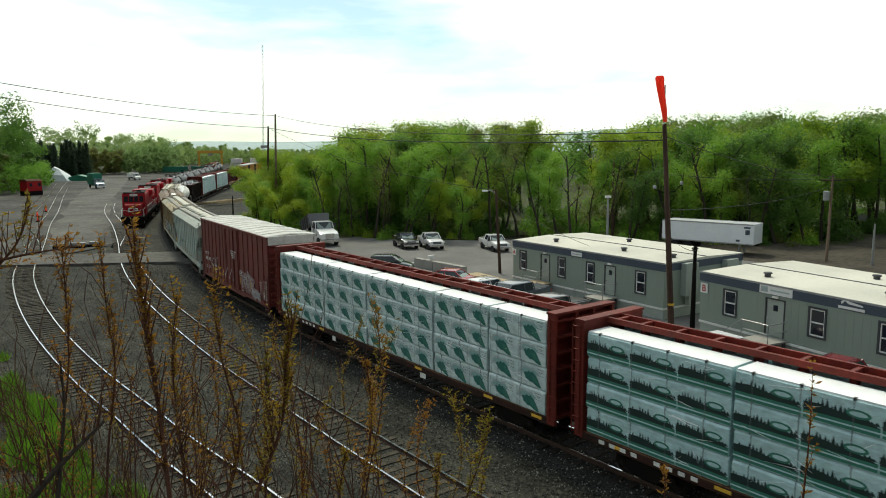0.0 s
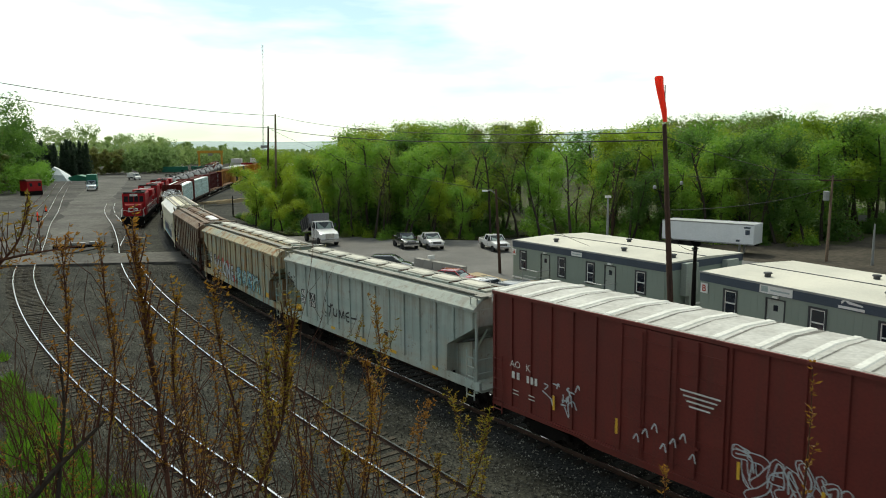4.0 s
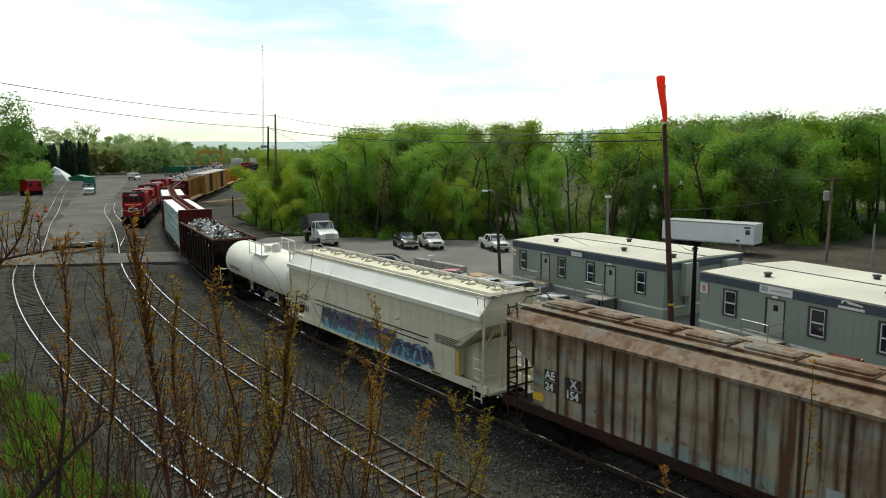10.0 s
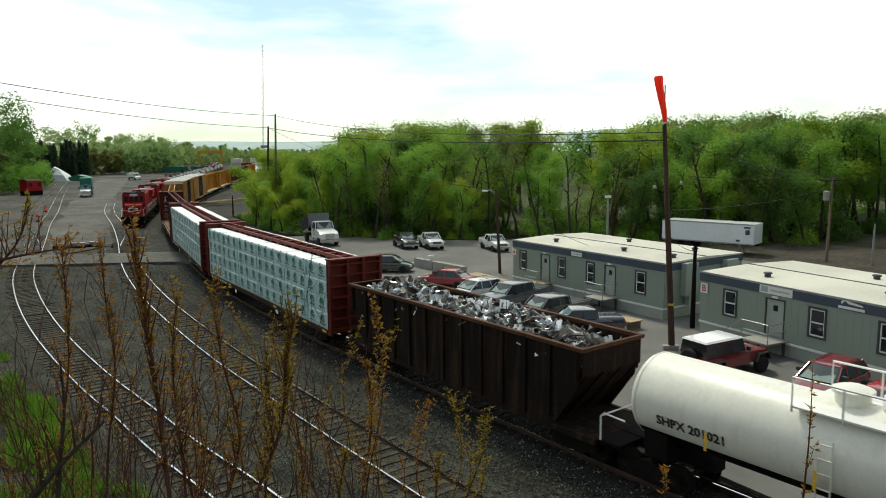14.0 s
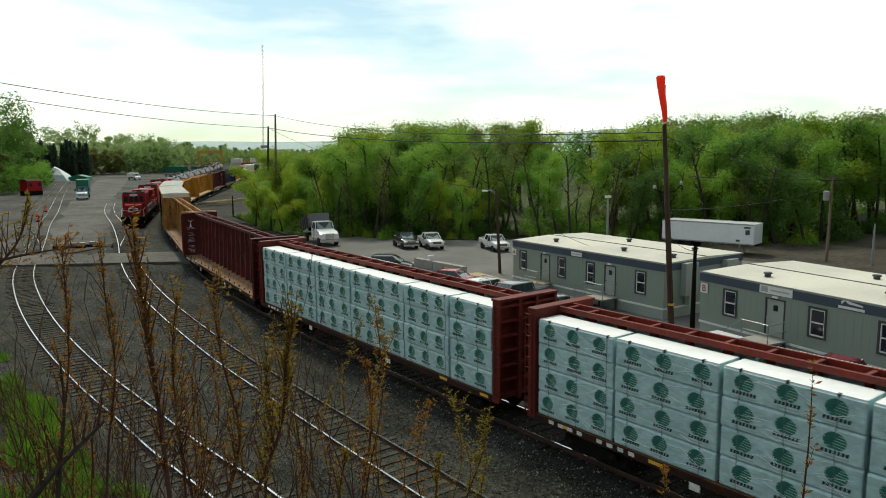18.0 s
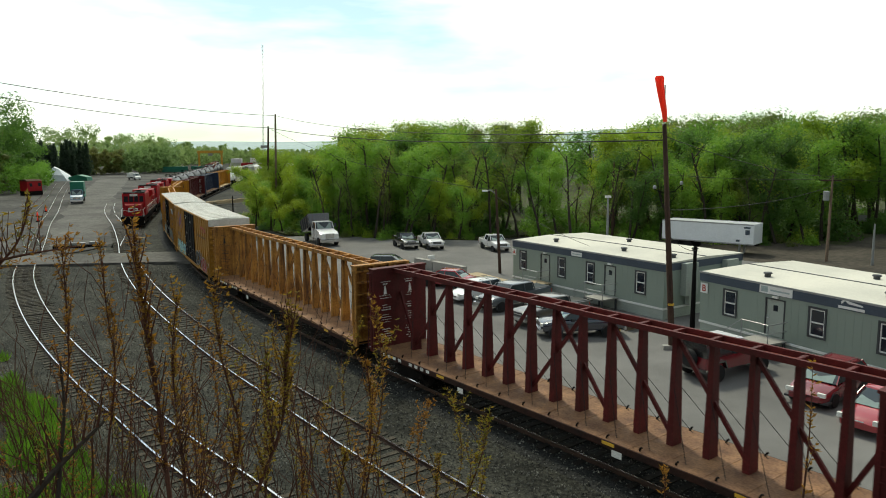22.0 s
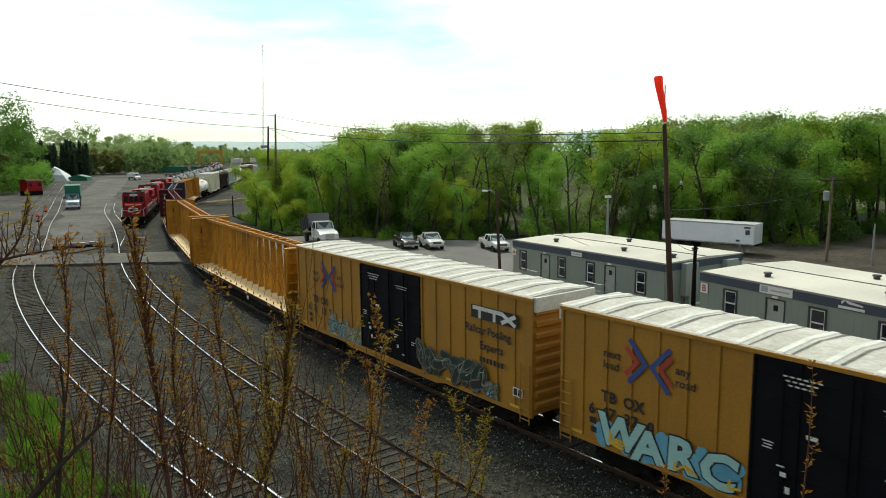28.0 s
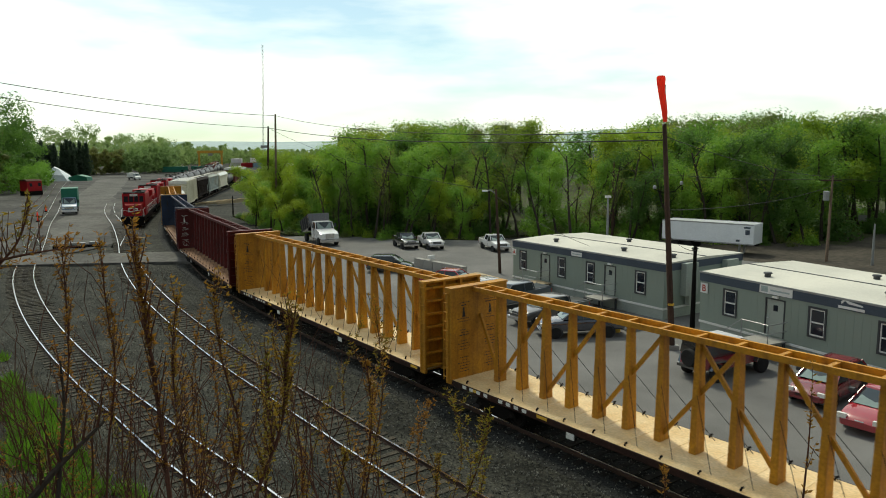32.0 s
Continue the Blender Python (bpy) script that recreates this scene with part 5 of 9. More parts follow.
def locomotive(label):
    car = thing("diesel_locomotive", None, None, None, label, "locomotive", "parked locomotives")
    half = 10.6
    part("frame", Geo().box(-half, half, -1.5, 1.5, 1.0, 1.45), "black_steel", car)
    part("fuel_tank", Geo().prism([(-2.6, 0.45), (2.6, 0.45), (2.9, 0.8), (2.9, 1.1), (-2.9, 1.1), (-2.9, 0.8)], -1.35, 1.35), "black_steel", car)
    part("long_hood", Geo().prism([(-0.95, 1.45), (0.95, 1.45), (0.95, 4.0), (0.75, 4.25), (-0.75, 4.25), (-0.95, 4.0)], -half + 0.7, 5.4, 'x'), "loco_red", car)
    part("radiator_wing", Geo().prism([(-1.5, 3.5), (-1.0, 3.2), (1.0, 3.2), (1.5, 3.5), (1.45, 4.3), (-1.45, 4.3)], -half + 1.0, -half + 5.0, 'x'), "loco_red", car)
    cab = part("cab", Geo().prism([(5.4, 1.45), (8.0, 1.45), (8.0, 3.2), (7.75, 4.45), (5.4, 4.55)], -1.5, 1.5), "loco_red", car)
    wn = Geo()
    for y in (-1.0, -0.33, 0.33, 1.0):
        wn.loft([[(7.99 + 0.02 - 0.2 * k, y - 0.26, 3.3 + k) , (7.99 + 0.02 - 0.2 * k, y + 0.26, 3.3 + k)] for k in (0, 0.8)], closed=False)
    part("windscreen", wn, "cab_glass", cab)
    part("nose", Geo().loft([[(8.0, -1.2, 1.45), (8.0, 1.2, 1.45), (8.0, 1.2, 3.2), (8.0, -1.2, 3.2)], [(9.5, -1.05, 1.45), (9.5, 1.05, 1.45), (9.35, 1.0, 2.95), (9.35, -1.0, 2.95)]]), "loco_red", car)
    part("nose_mark", Geo().box(9.47, 9.5, -0.62, -0.08, 2.0, 2.14).box(9.47, 9.5, -0.62, -0.08, 2.42, 2.56).box(9.47, 9.5, -0.62, -0.48, 2.14, 2.42).box(9.47, 9.5, 0.08, 0.22, 2.0, 2.56).box(9.47, 9.5, 0.22, 0.62, 2.42, 2.56).box(9.47, 9.5, 0.48, 0.62, 2.24, 2.42).box(9.47, 9.5, 0.22, 0.62, 2.16, 2.28), "white_mark", car)
    part("number_board", Geo().box(7.86, 7.93, -0.5, 0.5, 4.1, 4.4), "white_mark", car)
    part("pilot", Geo().prism([(9.8, 0.2), (10.4, 0.25), (10.5, 1.05), (9.8, 1.05)], -1.45, 1.45), "black_steel", car)
    rl = Geo()
    for y in (-1.42, 1.42):
        rl.tube([(-half + 0.3, y, 2.45), (5.3, y, 2.45)], 0.025, 5)
        for x in np.arange(-half + 0.4, 5.4, 1.4):
            rl.tube([(x, y, 1.45), (x, y, 2.45)], 0.022, 5)
        rl.tube([(8.1, y, 2.5), (10.2, y, 2.4), (10.45, y, 1.5), (10.45, y, 0.5)], 0.03, 5)
    rl.tube([(10.45, -1.42, 2.4), (10.45, -0.4, 2.2), (10.45, 0.4, 2.2), (10.45, 1.42, 2.4)], 0.025, 5)
    part("handrail", rl, "white_paint", car)
    part("hood_roof", Geo().box(-half + 0.7, 5.3, -0.72, 0.72, 4.24, 4.29), "black_steel", car)
    part("cab_roof", Geo().box(5.5, 7.7, -1.4, 1.4, 4.5, 4.6), "black_steel", car)
    part("exhaust_stack", Geo().box(-0.6, 0.3, -0.3, 0.3, 4.2, 4.55), "black_steel", car)
    part("fan", Geo().lathe([(4.3, 0.7), (4.42, 0.7), (4.43, 0.05)], 14, 'z', (-half + 3, 0, 0)), "grey_metal", car)
    part("headlight", Geo().lathe([(9.36, 0.09), (9.52, 0.09), (9.53, 0.01)], 10, 'x', (0, 0, 2.75)), "lamp_glass", car)
    for x in (-6.7, 6.7):
        b = part("bogie", BOGIE, None, car, "three-axle bogie", m=Matrix.Translation((x, 0, 0)) @ Matrix.Diagonal((1.7, 1, 1, 1)))
        for dx in (-1.05, 0, 1.05):
            part("wheelset", WHEELSET, None, b, m=Matrix.Diagonal((1 / 1.7, 1, 1, 1)) @ Matrix.Translation((dx * 1.7, 0, 0.455)))
    part("coupler", COUPLER, None, car, "rusty knuckle coupler", m=Matrix.Translation((10.6, 0, 0)))
    return car


# ---- the passing train, from its head to its tail; CUTS are the coupling points along the line at the start ----
CUTS = [-18.36, 5.24, 28.28, 45.47, 63.21, 80.8, 98.33, 116.52, 130.33, 146.4, 170.0, 193.67, 216.78, 239.45, 260.02, 279.81, 303.37, 327.16, 350.64]


def train_cars():
    cars = []
    cars.append(centerbeam("cb_red", "deck_brown", "red centerbeam flatcar loaded with white lumber packs printed with green forests", "forest"))
    cars.append(centerbeam("cb_red", "deck_brown", "red centerbeam flatcar loaded with grey and green printed lumber packs", "slope"))
    c = boxcar("box_red", "roof_zinc", "dark red boxcar with a silver ribbed roof and white graffiti", 7.69, "box_red", 5.2, (-1.9, 1.75))
    cars.append(c)
    red_boxcar_marks(c)
    c = hopper("hop_grey", "roof_walk", "pale grey covered hopper with rust spots and a black scrawl", 8.3)
    cars.append(c)
    grey_hopper_marks(c)
    c = hopper("hop_tan", "roof_walk", "tan and pale blue covered hopper with rust streaks and painted letters", 8.3)
    cars.append(c)
    tan_hopper_marks(c)
    c = hopper("hop_brown", "hop_brown", "rusty brown covered hopper with patches of pale blue paint", 8.25)
    cars.append(c)
    brown_hopper_marks(c)
    c = hopper("hop_cream", "roof_walk", "smooth cream covered hopper with blue and violet graffiti along its foot", 8.27, False, 4.8)
    cars.append(c)
    cream_hopper_marks(c)
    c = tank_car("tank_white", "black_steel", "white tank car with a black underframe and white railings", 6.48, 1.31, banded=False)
    cars.append(c)
    part("lettering", lettering("SHPX 201021", 0.40, "black_mark", bold=0.014), None, c, m=Matrix.Translation((-4.9, -1.262, 2.24)) @ Matrix.Rotation(0.22, 4, 'X'))
    bars(c, [(x, 2.0, 0.09, 0.5) for x in (-3.2, -0.2, 4.4)], "yellow_mark", -1.46, "reflector")
    bars(c, [(0.6 + 0.22 * i, 1.75, 0.16, 0.06) for i in range(6)] + [(0.6 + 0.3 * i, 1.6, 0.2, 0.05) for i in range(5)], "black_mark", -1.24)
    cars.append(gondola("dark rusty gondola heaped with shiny scrap metal"))
    for i in range(2):
        cars.append(centerbeam("cb_red", "deck_brown", "red centerbeam flatcar loaded with white lumber packs with round green prints", "round"))
    cars.append(centerbeam("cb_maroon", "deck_brown", "empty maroon centerbeam flatcar with a brown deck"))
    cars.append(centerbeam("cb_tan", "deck_brown", "empty weathered tan centerbeam flatcar with a rusty brown deck"))
    c = boxcar("box_yellow", "roof_white", "yellow boxcar with black doors, white ribbed roof and graffiti")
    cars.append(c)
    yellow_boxcar_marks(c, "TBOX", "667370", 0)
    c = boxcar("box_yellow", "roof_white", "yellow boxcar with black doors, a black and white mark and graffiti")
    cars.append(c)
    yellow_boxcar_marks(c, "TBOX", "671127", 1)
    for i in range(2):
        cars.append(centerbeam("cb_yellow", "deck_pale", "empty yellow centerbeam flatcar with a pale clean deck"))
    cars.append(centerbeam("cb_maroon", "deck_brown", "empty maroon centerbeam flatcar with a brown deck"))
    cars.append(centerbeam("cb_blue", "deck_brown", "empty dark blue centerbeam flatcar with a brown deck"))
    cars.append(centerbeam("cb_yellow", "deck_pale", "empty yellow centerbeam flatcar with a pale clean deck"))
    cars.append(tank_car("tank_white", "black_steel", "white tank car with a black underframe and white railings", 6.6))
    cars.append(boxcar("hop_cream", "roof_white", "cream boxcar with a white roof", 7.85, "hop_cream", 4.9, (-1.6, 1.7)))
    cars.append(hopper("gon_dark", "roof_zinc", "dark grey covered hopper", 8.05))
    cars.append(hopper("hop_grey", "roof_walk", "pale grey covered hopper with light rust", 8.05))
    cars.append(hopper("hop_cream", "roof_walk", "smooth cream covered hopper", 8.35, False, 4.75))
    cars.append(tank_car("tank_black", "black_steel", "black tank car with a black frame", 6.6))
    cars.append(boxcar("box_red", "roof_zinc", "dark red boxcar with a silver ribbed roof", 7.85, "box_red", 4.95, (-1.6, 1.7)))
    cars.append(hopper("hop_grey", "roof_walk", "pale grey covered hopper with light rust", 8.05))
    return cars


# how far each car's middle lies behind the middle of its couplings
LAG = {0: 0.7, 1: 0.5, 2: 0.5, 3: 0.15, 4: 0.2, 5: 0.45, 6: 0.6, 7: -0.08, 9: 0.45, 10: 0.55, 11: 0.5, 12: 0.8, 13: 0.75, 14: 0.1}


def gone(t):
    """How far the train has run after t seconds."""
    return 8.9387 * t + 0.0044 * t * t


def on_line(line, s, reach):
    """The pose of a car whose middle lies at s, its bogies reach metres from there; it heads towards smaller s."""
    a, b = line.at(s - reach), line.at(s + reach)
    m = (a + b) / 2
    return Matrix.Translation((m[0], m[1], 0)) @ Matrix.Rotation(math.atan2(a[1] - b[1], a[0] - b[0]), 4, 'Z')


def ellipse_band(car, x, z, rx, rz, material, y, name, n=18):
    g = Geo().poly([(a, y, b) for a, b in ell(x, z, rx, rz, n)])
    return part(name, g, material, car)


def ribbon(g, pts, width, y, taper=0.0):
    """A smooth painted band along points (x, z) in the plane y, with rounded ends."""
    line = [Vector((a, b)) for a, b in (spline([(p[0], p[1]) for p in pts], 5) if len(pts) > 2 else pts)]
    left, right = [], []
    for i, q in enumerate(line):
        d = (line[min(i + 1, len(line) - 1)] - line[max(i - 1, 0)]).normalized()
        w = width / 2 * (1 - taper * i / max(1, len(line) - 1))
        nrm = Vector((-d.y, d.x)) * w
        if i in (0, len(line) - 1):
            e = d * w * 0.7 * (-1 if i == 0 else 1)
            left.append(q + nrm * 0.55 + e)
            right.append(q - nrm * 0.55 + e)
            if i:
                left.insert(-1, q + nrm)
                right.insert(-1, q - nrm)
            else:
                left.append(q + nrm)
                right.append(q - nrm)
            continue
        left.append(q + nrm)
        right.append(q - nrm)
    for i in range(len(left) - 1):
        g.poly([(p.x, y, p.y) for p in (right[i], right[i + 1], left[i + 1], left[i])])


def bubble(c, text, x0, x1, z0, z1, fill, edge, y, seed, label="", shade=""):
    """Fat leaning letters with a dark outline and a second tone at their foot, each set by hand as a sprayer would."""
    k = random.Random(seed)
    w = (x1 - x0) / len(text)
    for i, ch in enumerate(text):
        tilt, up = k.uniform(-0.16, 0.16), k.uniform(-0.05, 0.08)
        m0 = Matrix.Translation((x0 + w * (i + 0.5), y - 0.0012 * i, z0 + up)) @ Matrix.Rotation(tilt, 4, 'Y')
        size = (z1 - z0) / 0.72 * k.uniform(0.92, 1.08)
        wide = Matrix.Diagonal((w / size * 1.42, 1, 1, 1))
        part("graffiti", lettering(ch, size, edge, bold=0.10, align='CENTER', shear=0.1), None, c, m=m0 @ wide)
        part("graffiti", lettering(ch, size, fill, bold=0.055, align='CENTER', shear=0.1), None, c, label, m=Matrix.Translation((0, -0.012, 0)) @ m0 @ wide)
    if shade:
        g = Geo()
        for i in range(len(text) * 2):
            a = x0 + (x1 - x0) * k.random()
            ribbon(g, [(a, z0 + k.uniform(0.1, 0.5)), (a + k.uniform(-0.2, 0.2), z0 + k.uniform(0.05, 0.3)), (a + k.uniform(0.1, 0.4), z0 + k.uniform(0.0, 0.3))], 0.07, y - 0.03 - i * 0.0006)
        part("graffiti", g, shade, c, kind="stuff")


def wild(c, x0, x1, z0, z1, n, fills, edge, shine, y, seed, label="", fat=0.26):
    """A tangled sprayed piece that nobody can read: crossing curved bands with outline, two tones and thin highlights."""
    k = random.Random(seed)
    w = (x1 - x0) / n
    h = z1 - z0
    bands = []
    for i in range(n):
        a = x0 + (i + 0.5) * w
        top = z1 - h * 0.25 * k.random()
        for j in range(3):
            sx = k.choice((-1, 1)) * w * k.uniform(0.35, 0.8)
            bands.append([(a - sx, z0 + h * k.uniform(0, 0.35)), (a - sx * k.uniform(-0.6, 0.9), z0 + h * k.uniform(0.3, 0.6)), (a + sx * k.uniform(-0.4, 0.9), z0 + h * k.uniform(0.5, 0.85)), (a + sx, top - h * k.uniform(0, 0.3))])
    bands = [[(min(max(p, x0), x1), q) for p, q in b] for b in bands]
    lays = [Geo() for _ in range(3 + len(fills))]
    for i, b in enumerate(bands):
        f = i % len(fills)
        dy = y - i * 0.0009
        ribbon(lays[0], b, fat + (0.07 if edge == "silver_mark" else 0.12), dy)
        ribbon(lays[1 + f], b, fat, dy - 0.0004)
        if i % 2 == 0:
            ribbon(lays[-1], [(p + fat * 0.25, q + fat * 0.12) for p, q in b[1:]], 0.045, dy - 0.03)
    for g, m in zip(lays, [edge] + list(fills) + [edge, shine]):
        if g.v:
            part("graffiti", g, m, c, label, kind="stuff")


def red_boxcar_marks(c):
    y = -1.56
    words(c, "AO", -6.75, 2.62, 0.36, "white_mark", y)
    words(c, "K", -5.95, 2.62, 0.36, "white_mark", y)
    bars(c, [(-6.65, 2.2, 0.14, 0.26), (-6.4, 2.2, 0.14, 0.26), (-5.9, 2.2, 0.12, 0.26), (-5.7, 2.2, 0.12, 0.26), (-5.5, 2.2, 0.12, 0.26)], "white_mark", y, "car_number")
    bars(c, [(-6.6, 1.75 - 0.13 * i, 0.3, 0.04) for i in range(2)] + [(-5.8, 1.75 - 0.13 * i, 0.3, 0.04) for i in range(2)] + [(6.05, 2.3 - i * 0.17, 0.16, 0.05) for i in range(5)] + [(6.35, 2.3 - i * 0.17, 0.12, 0.05) for i in range(5)] + [(6.85, 2.45 - i * 0.14, 0.62, 0.045) for i in range(5)], "white_mark", y)
    bars(c, [(0.35 + 0.1 * i, 3.62 - i * 0.14, 1.25 - 0.2 * i, 0.05) for i in range(4)], "white_mark", -1.675)
    wild(c, 2.0, 4.9, 1.2, 2.62, 5, ["box_red"], "silver_mark", "silver_mark", y, 3, "white sprayed letters", 0.2)
    wild(c, 4.6, 6.1, 1.1, 1.75, 7, ["box_red"], "silver_mark", "silver_mark", y - 0.03, 9, "", 0.07)
    g = Geo()
    k = random.Random(6)
    for i in range(16):
        a, b = k.uniform(-5.2, -3.6), k.uniform(1.8, 2.55)
        ribbon(g, [(a, b), (a + k.uniform(-0.1, 0.25), b + k.uniform(-0.3, 0.3)), (a + k.uniform(0, 0.4), b + k.uniform(-0.3, 0.2))], 0.05, y - i * 0.0008)
    for i in range(7):
        a, b = -1.2 + i * 0.32, 1.7 + 0.25 * (i % 3)
        ribbon(g, [(a, b), (a + 0.12, b + 0.18), (a + 0.2, b - 0.05)], 0.045, -1.69 - i * 0.0008)
    part("graffiti", g, "silver_mark", c, "small white sprayed scribbles", kind="stuff")
    bars(c, [(6.7, 1.35, 0.6, 0.04), (6.7, 1.75, 0.6, 0.04), (6.7, 1.35, 0.04, 0.44), (7.26, 1.35, 0.04, 0.44), (6.82, 1.47, 0.36, 0.2)], "white_mark", y, "stencil_panel")
    bars(c, [(x, 1.6, 0.09, 0.5) for x in (-4.6, -1.95, 2.1, 4.3)] + [(7.1, 1.13, 0.5, 0.12)], "yellow_mark", -1.6, "reflector")


def plated(c, tens, y):
    """Black number plates with white digits."""
    bars(c, [(-6.45, 2.55, 0.62, 0.36), (-6.45, 2.15, 0.62, 0.36), (-5.5, 2.5, 0.7, 0.36), (-5.5, 2.1, 0.86, 0.36)], "black_mark", y, "number_panel")
    for text, x, z in (("AE", -6.4, 2.6), ("24", -6.4, 2.2), ("X", -5.25, 2.55), (tens, -5.46, 2.15)):
        words(c, text, x, z, 0.38, "white_mark", y - 0.008, 0.012)


def grey_hopper_marks(c):
    y = -1.51
    plated(c, "126", y)
    pts = [[(-3.75, 2.75), (-3.55, 2.55), (-3.35, 2.45), (-2.95, 2.6)], [(-3.15, 2.62), (-3.2, 2.3), (-3.35, 1.95)], [(-3.75, 2.1), (-3.5, 2.0), (-3.75, 1.88)], [(-2.85, 2.45), (-2.85, 2.1), (-2.6, 2.08), (-2.5, 2.45)], [(-2.3, 2.05), (-2.25, 2.45), (-2.05, 2.1), (-1.85, 2.45), (-1.8, 2.1)], [(-1.25, 2.5), (-1.6, 2.35), (-1.55, 2.05), (-1.15, 2.05)], [(-1.6, 2.25), (-1.1, 2.25), (-0.6, 2.3)]]
    g = Geo()
    for i, p in enumerate(pts):
        ribbon(g, p, 0.085, y - 0.004 - i * 0.0008)
    part("graffiti", g, "black_mark", c, "black sprayed scrawl", kind="stuff")
    ellipse_band(c, 2.0, 2.1, 0.17, 0.2, "black_mark", y, "graffiti")
    bars(c, [(-6.95, 1.72, 0.5, 0.3), (-3.1, 1.36, 0.4, 0.14), (-0.2, 1.36, 0.5, 0.14), (2.4, 1.36, 0.5, 0.14), (5.6, 1.36, 0.4, 0.14)], "yellow_mark", y - 0.04, "reflector")
    bars(c, [(1.7, 2.6 - i * 0.1, 0.5, 0.03) for i in range(5)] + [(3.6, 2.2 - i * 0.12, 0.55, 0.03) for i in range(5)], "ink_grey", y)
    g = Geo()
    for i, (a, b) in enumerate(((-8.05, 3.5), (-7.75, 3.3), (-7.5, 3.05), (-7.3, 3.4))):
        ribbon(g, [(a, b), (a + 0.2, b + 0.15), (a + 0.1, b - 0.2), (a + 0.3, b - 0.1)], 0.05, y - 0.002 - i * 0.0008)
    part("graffiti", g, "black_mark", c, kind="stuff")


def tan_hopper_marks(c):
    y = -1.51
    plated(c, "130", y)
    g = Geo()
    for i, p in enumerate(([(-4.9, 1.6), (-4.7, 2.2), (-4.3, 2.8)], [(-3.6, 2.2), (-3.2, 2.75), (-2.9, 2.3)], [(-2.5, 2.3), (-2.0, 2.7), (-1.7, 2.3)], [(-1.2, 2.3), (-0.9, 2.6)], [(-0.9, 1.7), (-0.3, 1.85), (0.1, 1.6)], [(-0.8, 1.5), (-0.1, 1.75)])):
        ribbon(g, p, 0.2, y - i * 0.0008)
    part("graffiti", g, "red_mark", c, "red sprayed shading", kind="stuff")
    bubble(c, "KLONE", -4.85, -0.55, 1.6, 2.6, "silver_mark", "black_mark", y - 0.012, 4, "silver sprayed letters with a black edge")
    wild(c, -0.25, 4.85, 1.55, 2.75, 9, ["mint_mark", "sky_mark", "mint_mark"], "ink_dark", "silver_mark", y - 0.004, 8, "mint green sprayed tangle of letters", 0.2)
    g = Geo()
    for i, p in enumerate(([(6.95, 3.25), (7.0, 3.05), (7.1, 2.95), (6.95, 2.85)], [(7.2, 3.3), (7.15, 2.95), (7.3, 2.95)], [(7.35, 2.9), (7.4, 3.3), (7.5, 3.0), (7.6, 3.35)], [(6.9, 2.75), (7.6, 2.85)])):
        ribbon(g, [(a, b + 0.35) for a, b in p], 0.07, y - i * 0.0008)
    part("graffiti", g, "black_mark", c, "black sprayed signature", kind="stuff")
    bars(c, [(-6.95, 1.72, 0.45, 0.26), (6.1, 1.6, 0.45, 0.26)], "yellow_mark", y - 0.04, "reflector")


def brown_hopper_marks(c):
    y = -1.51
    plated(c, "154", y)
    bars(c, [(3.9, 1.62, 0.5, 0.4)], "black_mark", y, "stencil_panel")
    bars(c, [(3.98, 1.68 + 0.14 * i, 0.14, 0.09) for i in range(2)] + [(4.18, 1.68 + 0.14 * i, 0.14, 0.09) for i in range(2)], "mint_mark", y - 0.006)
    bars(c, [(3.0, 1.75, 0.45, 0.45)], "ink_grey", y, "stencil_panel")
    bars(c, [(-6.95, 1.72, 0.5, 0.28), (6.0, 1.55, 0.4, 0.24)], "yellow_mark", y - 0.04, "reflector")


def cream_hopper_marks(c):
    y = -1.545
    words(c, "ACFX", -7.05, 2.38, 0.42, "black_mark", y, 0.012)
    words(c, "51833", -7.05, 1.78, 0.42, "black_mark", y, 0.012)
    bars(c, [(-5.25, 2.56, 10.1, 0.06), (-5.25, 2.33, 10.1, 0.06)], "ink_dark", y, "stripe")
    bars(c, [(5.3, 2.86 - i * 0.075, 1.75 - 0.2 * (i % 3), 0.035) for i in range(5)], "black_mark", y)
    g = Geo()
    ribbon(g, [(-4.4, 1.55), (-2.5, 1.5), (-0.5, 1.48), (1.5, 1.5), (3.5, 1.45), (4.4, 1.5)], 0.4, y - 0.002)
    part("graffiti", g, "sky_mark", c, "bright blue sprayed band", kind="stuff")
    wild(c, -4.4, 2.3, 1.5, 2.45, 11, ["moss_mark", "moss_mark", "violet_mark"], "violet_mark", "black_mark", y - 0.006, 17, "moss green and violet sprayed tangle of letters", 0.2)
    wild(c, 2.2, 5.1, 1.4, 2.2, 5, ["violet_mark", "sky_mark"], "violet_mark", "black_mark", y - 0.008, 23, "", 0.16)
    bars(c, [(6.75, 1.5, 0.11, 0.95), (6.87, 1.5, 0.03, 0.95)], "yellow_mark", y, "reflector")
    bars(c, [(3.9, 1.2, 0.35, 0.1), (5.1, 1.2, 0.6, 0.06), (7.7, 1.2, 0.3, 0.12)], "black_mark", -1.535)


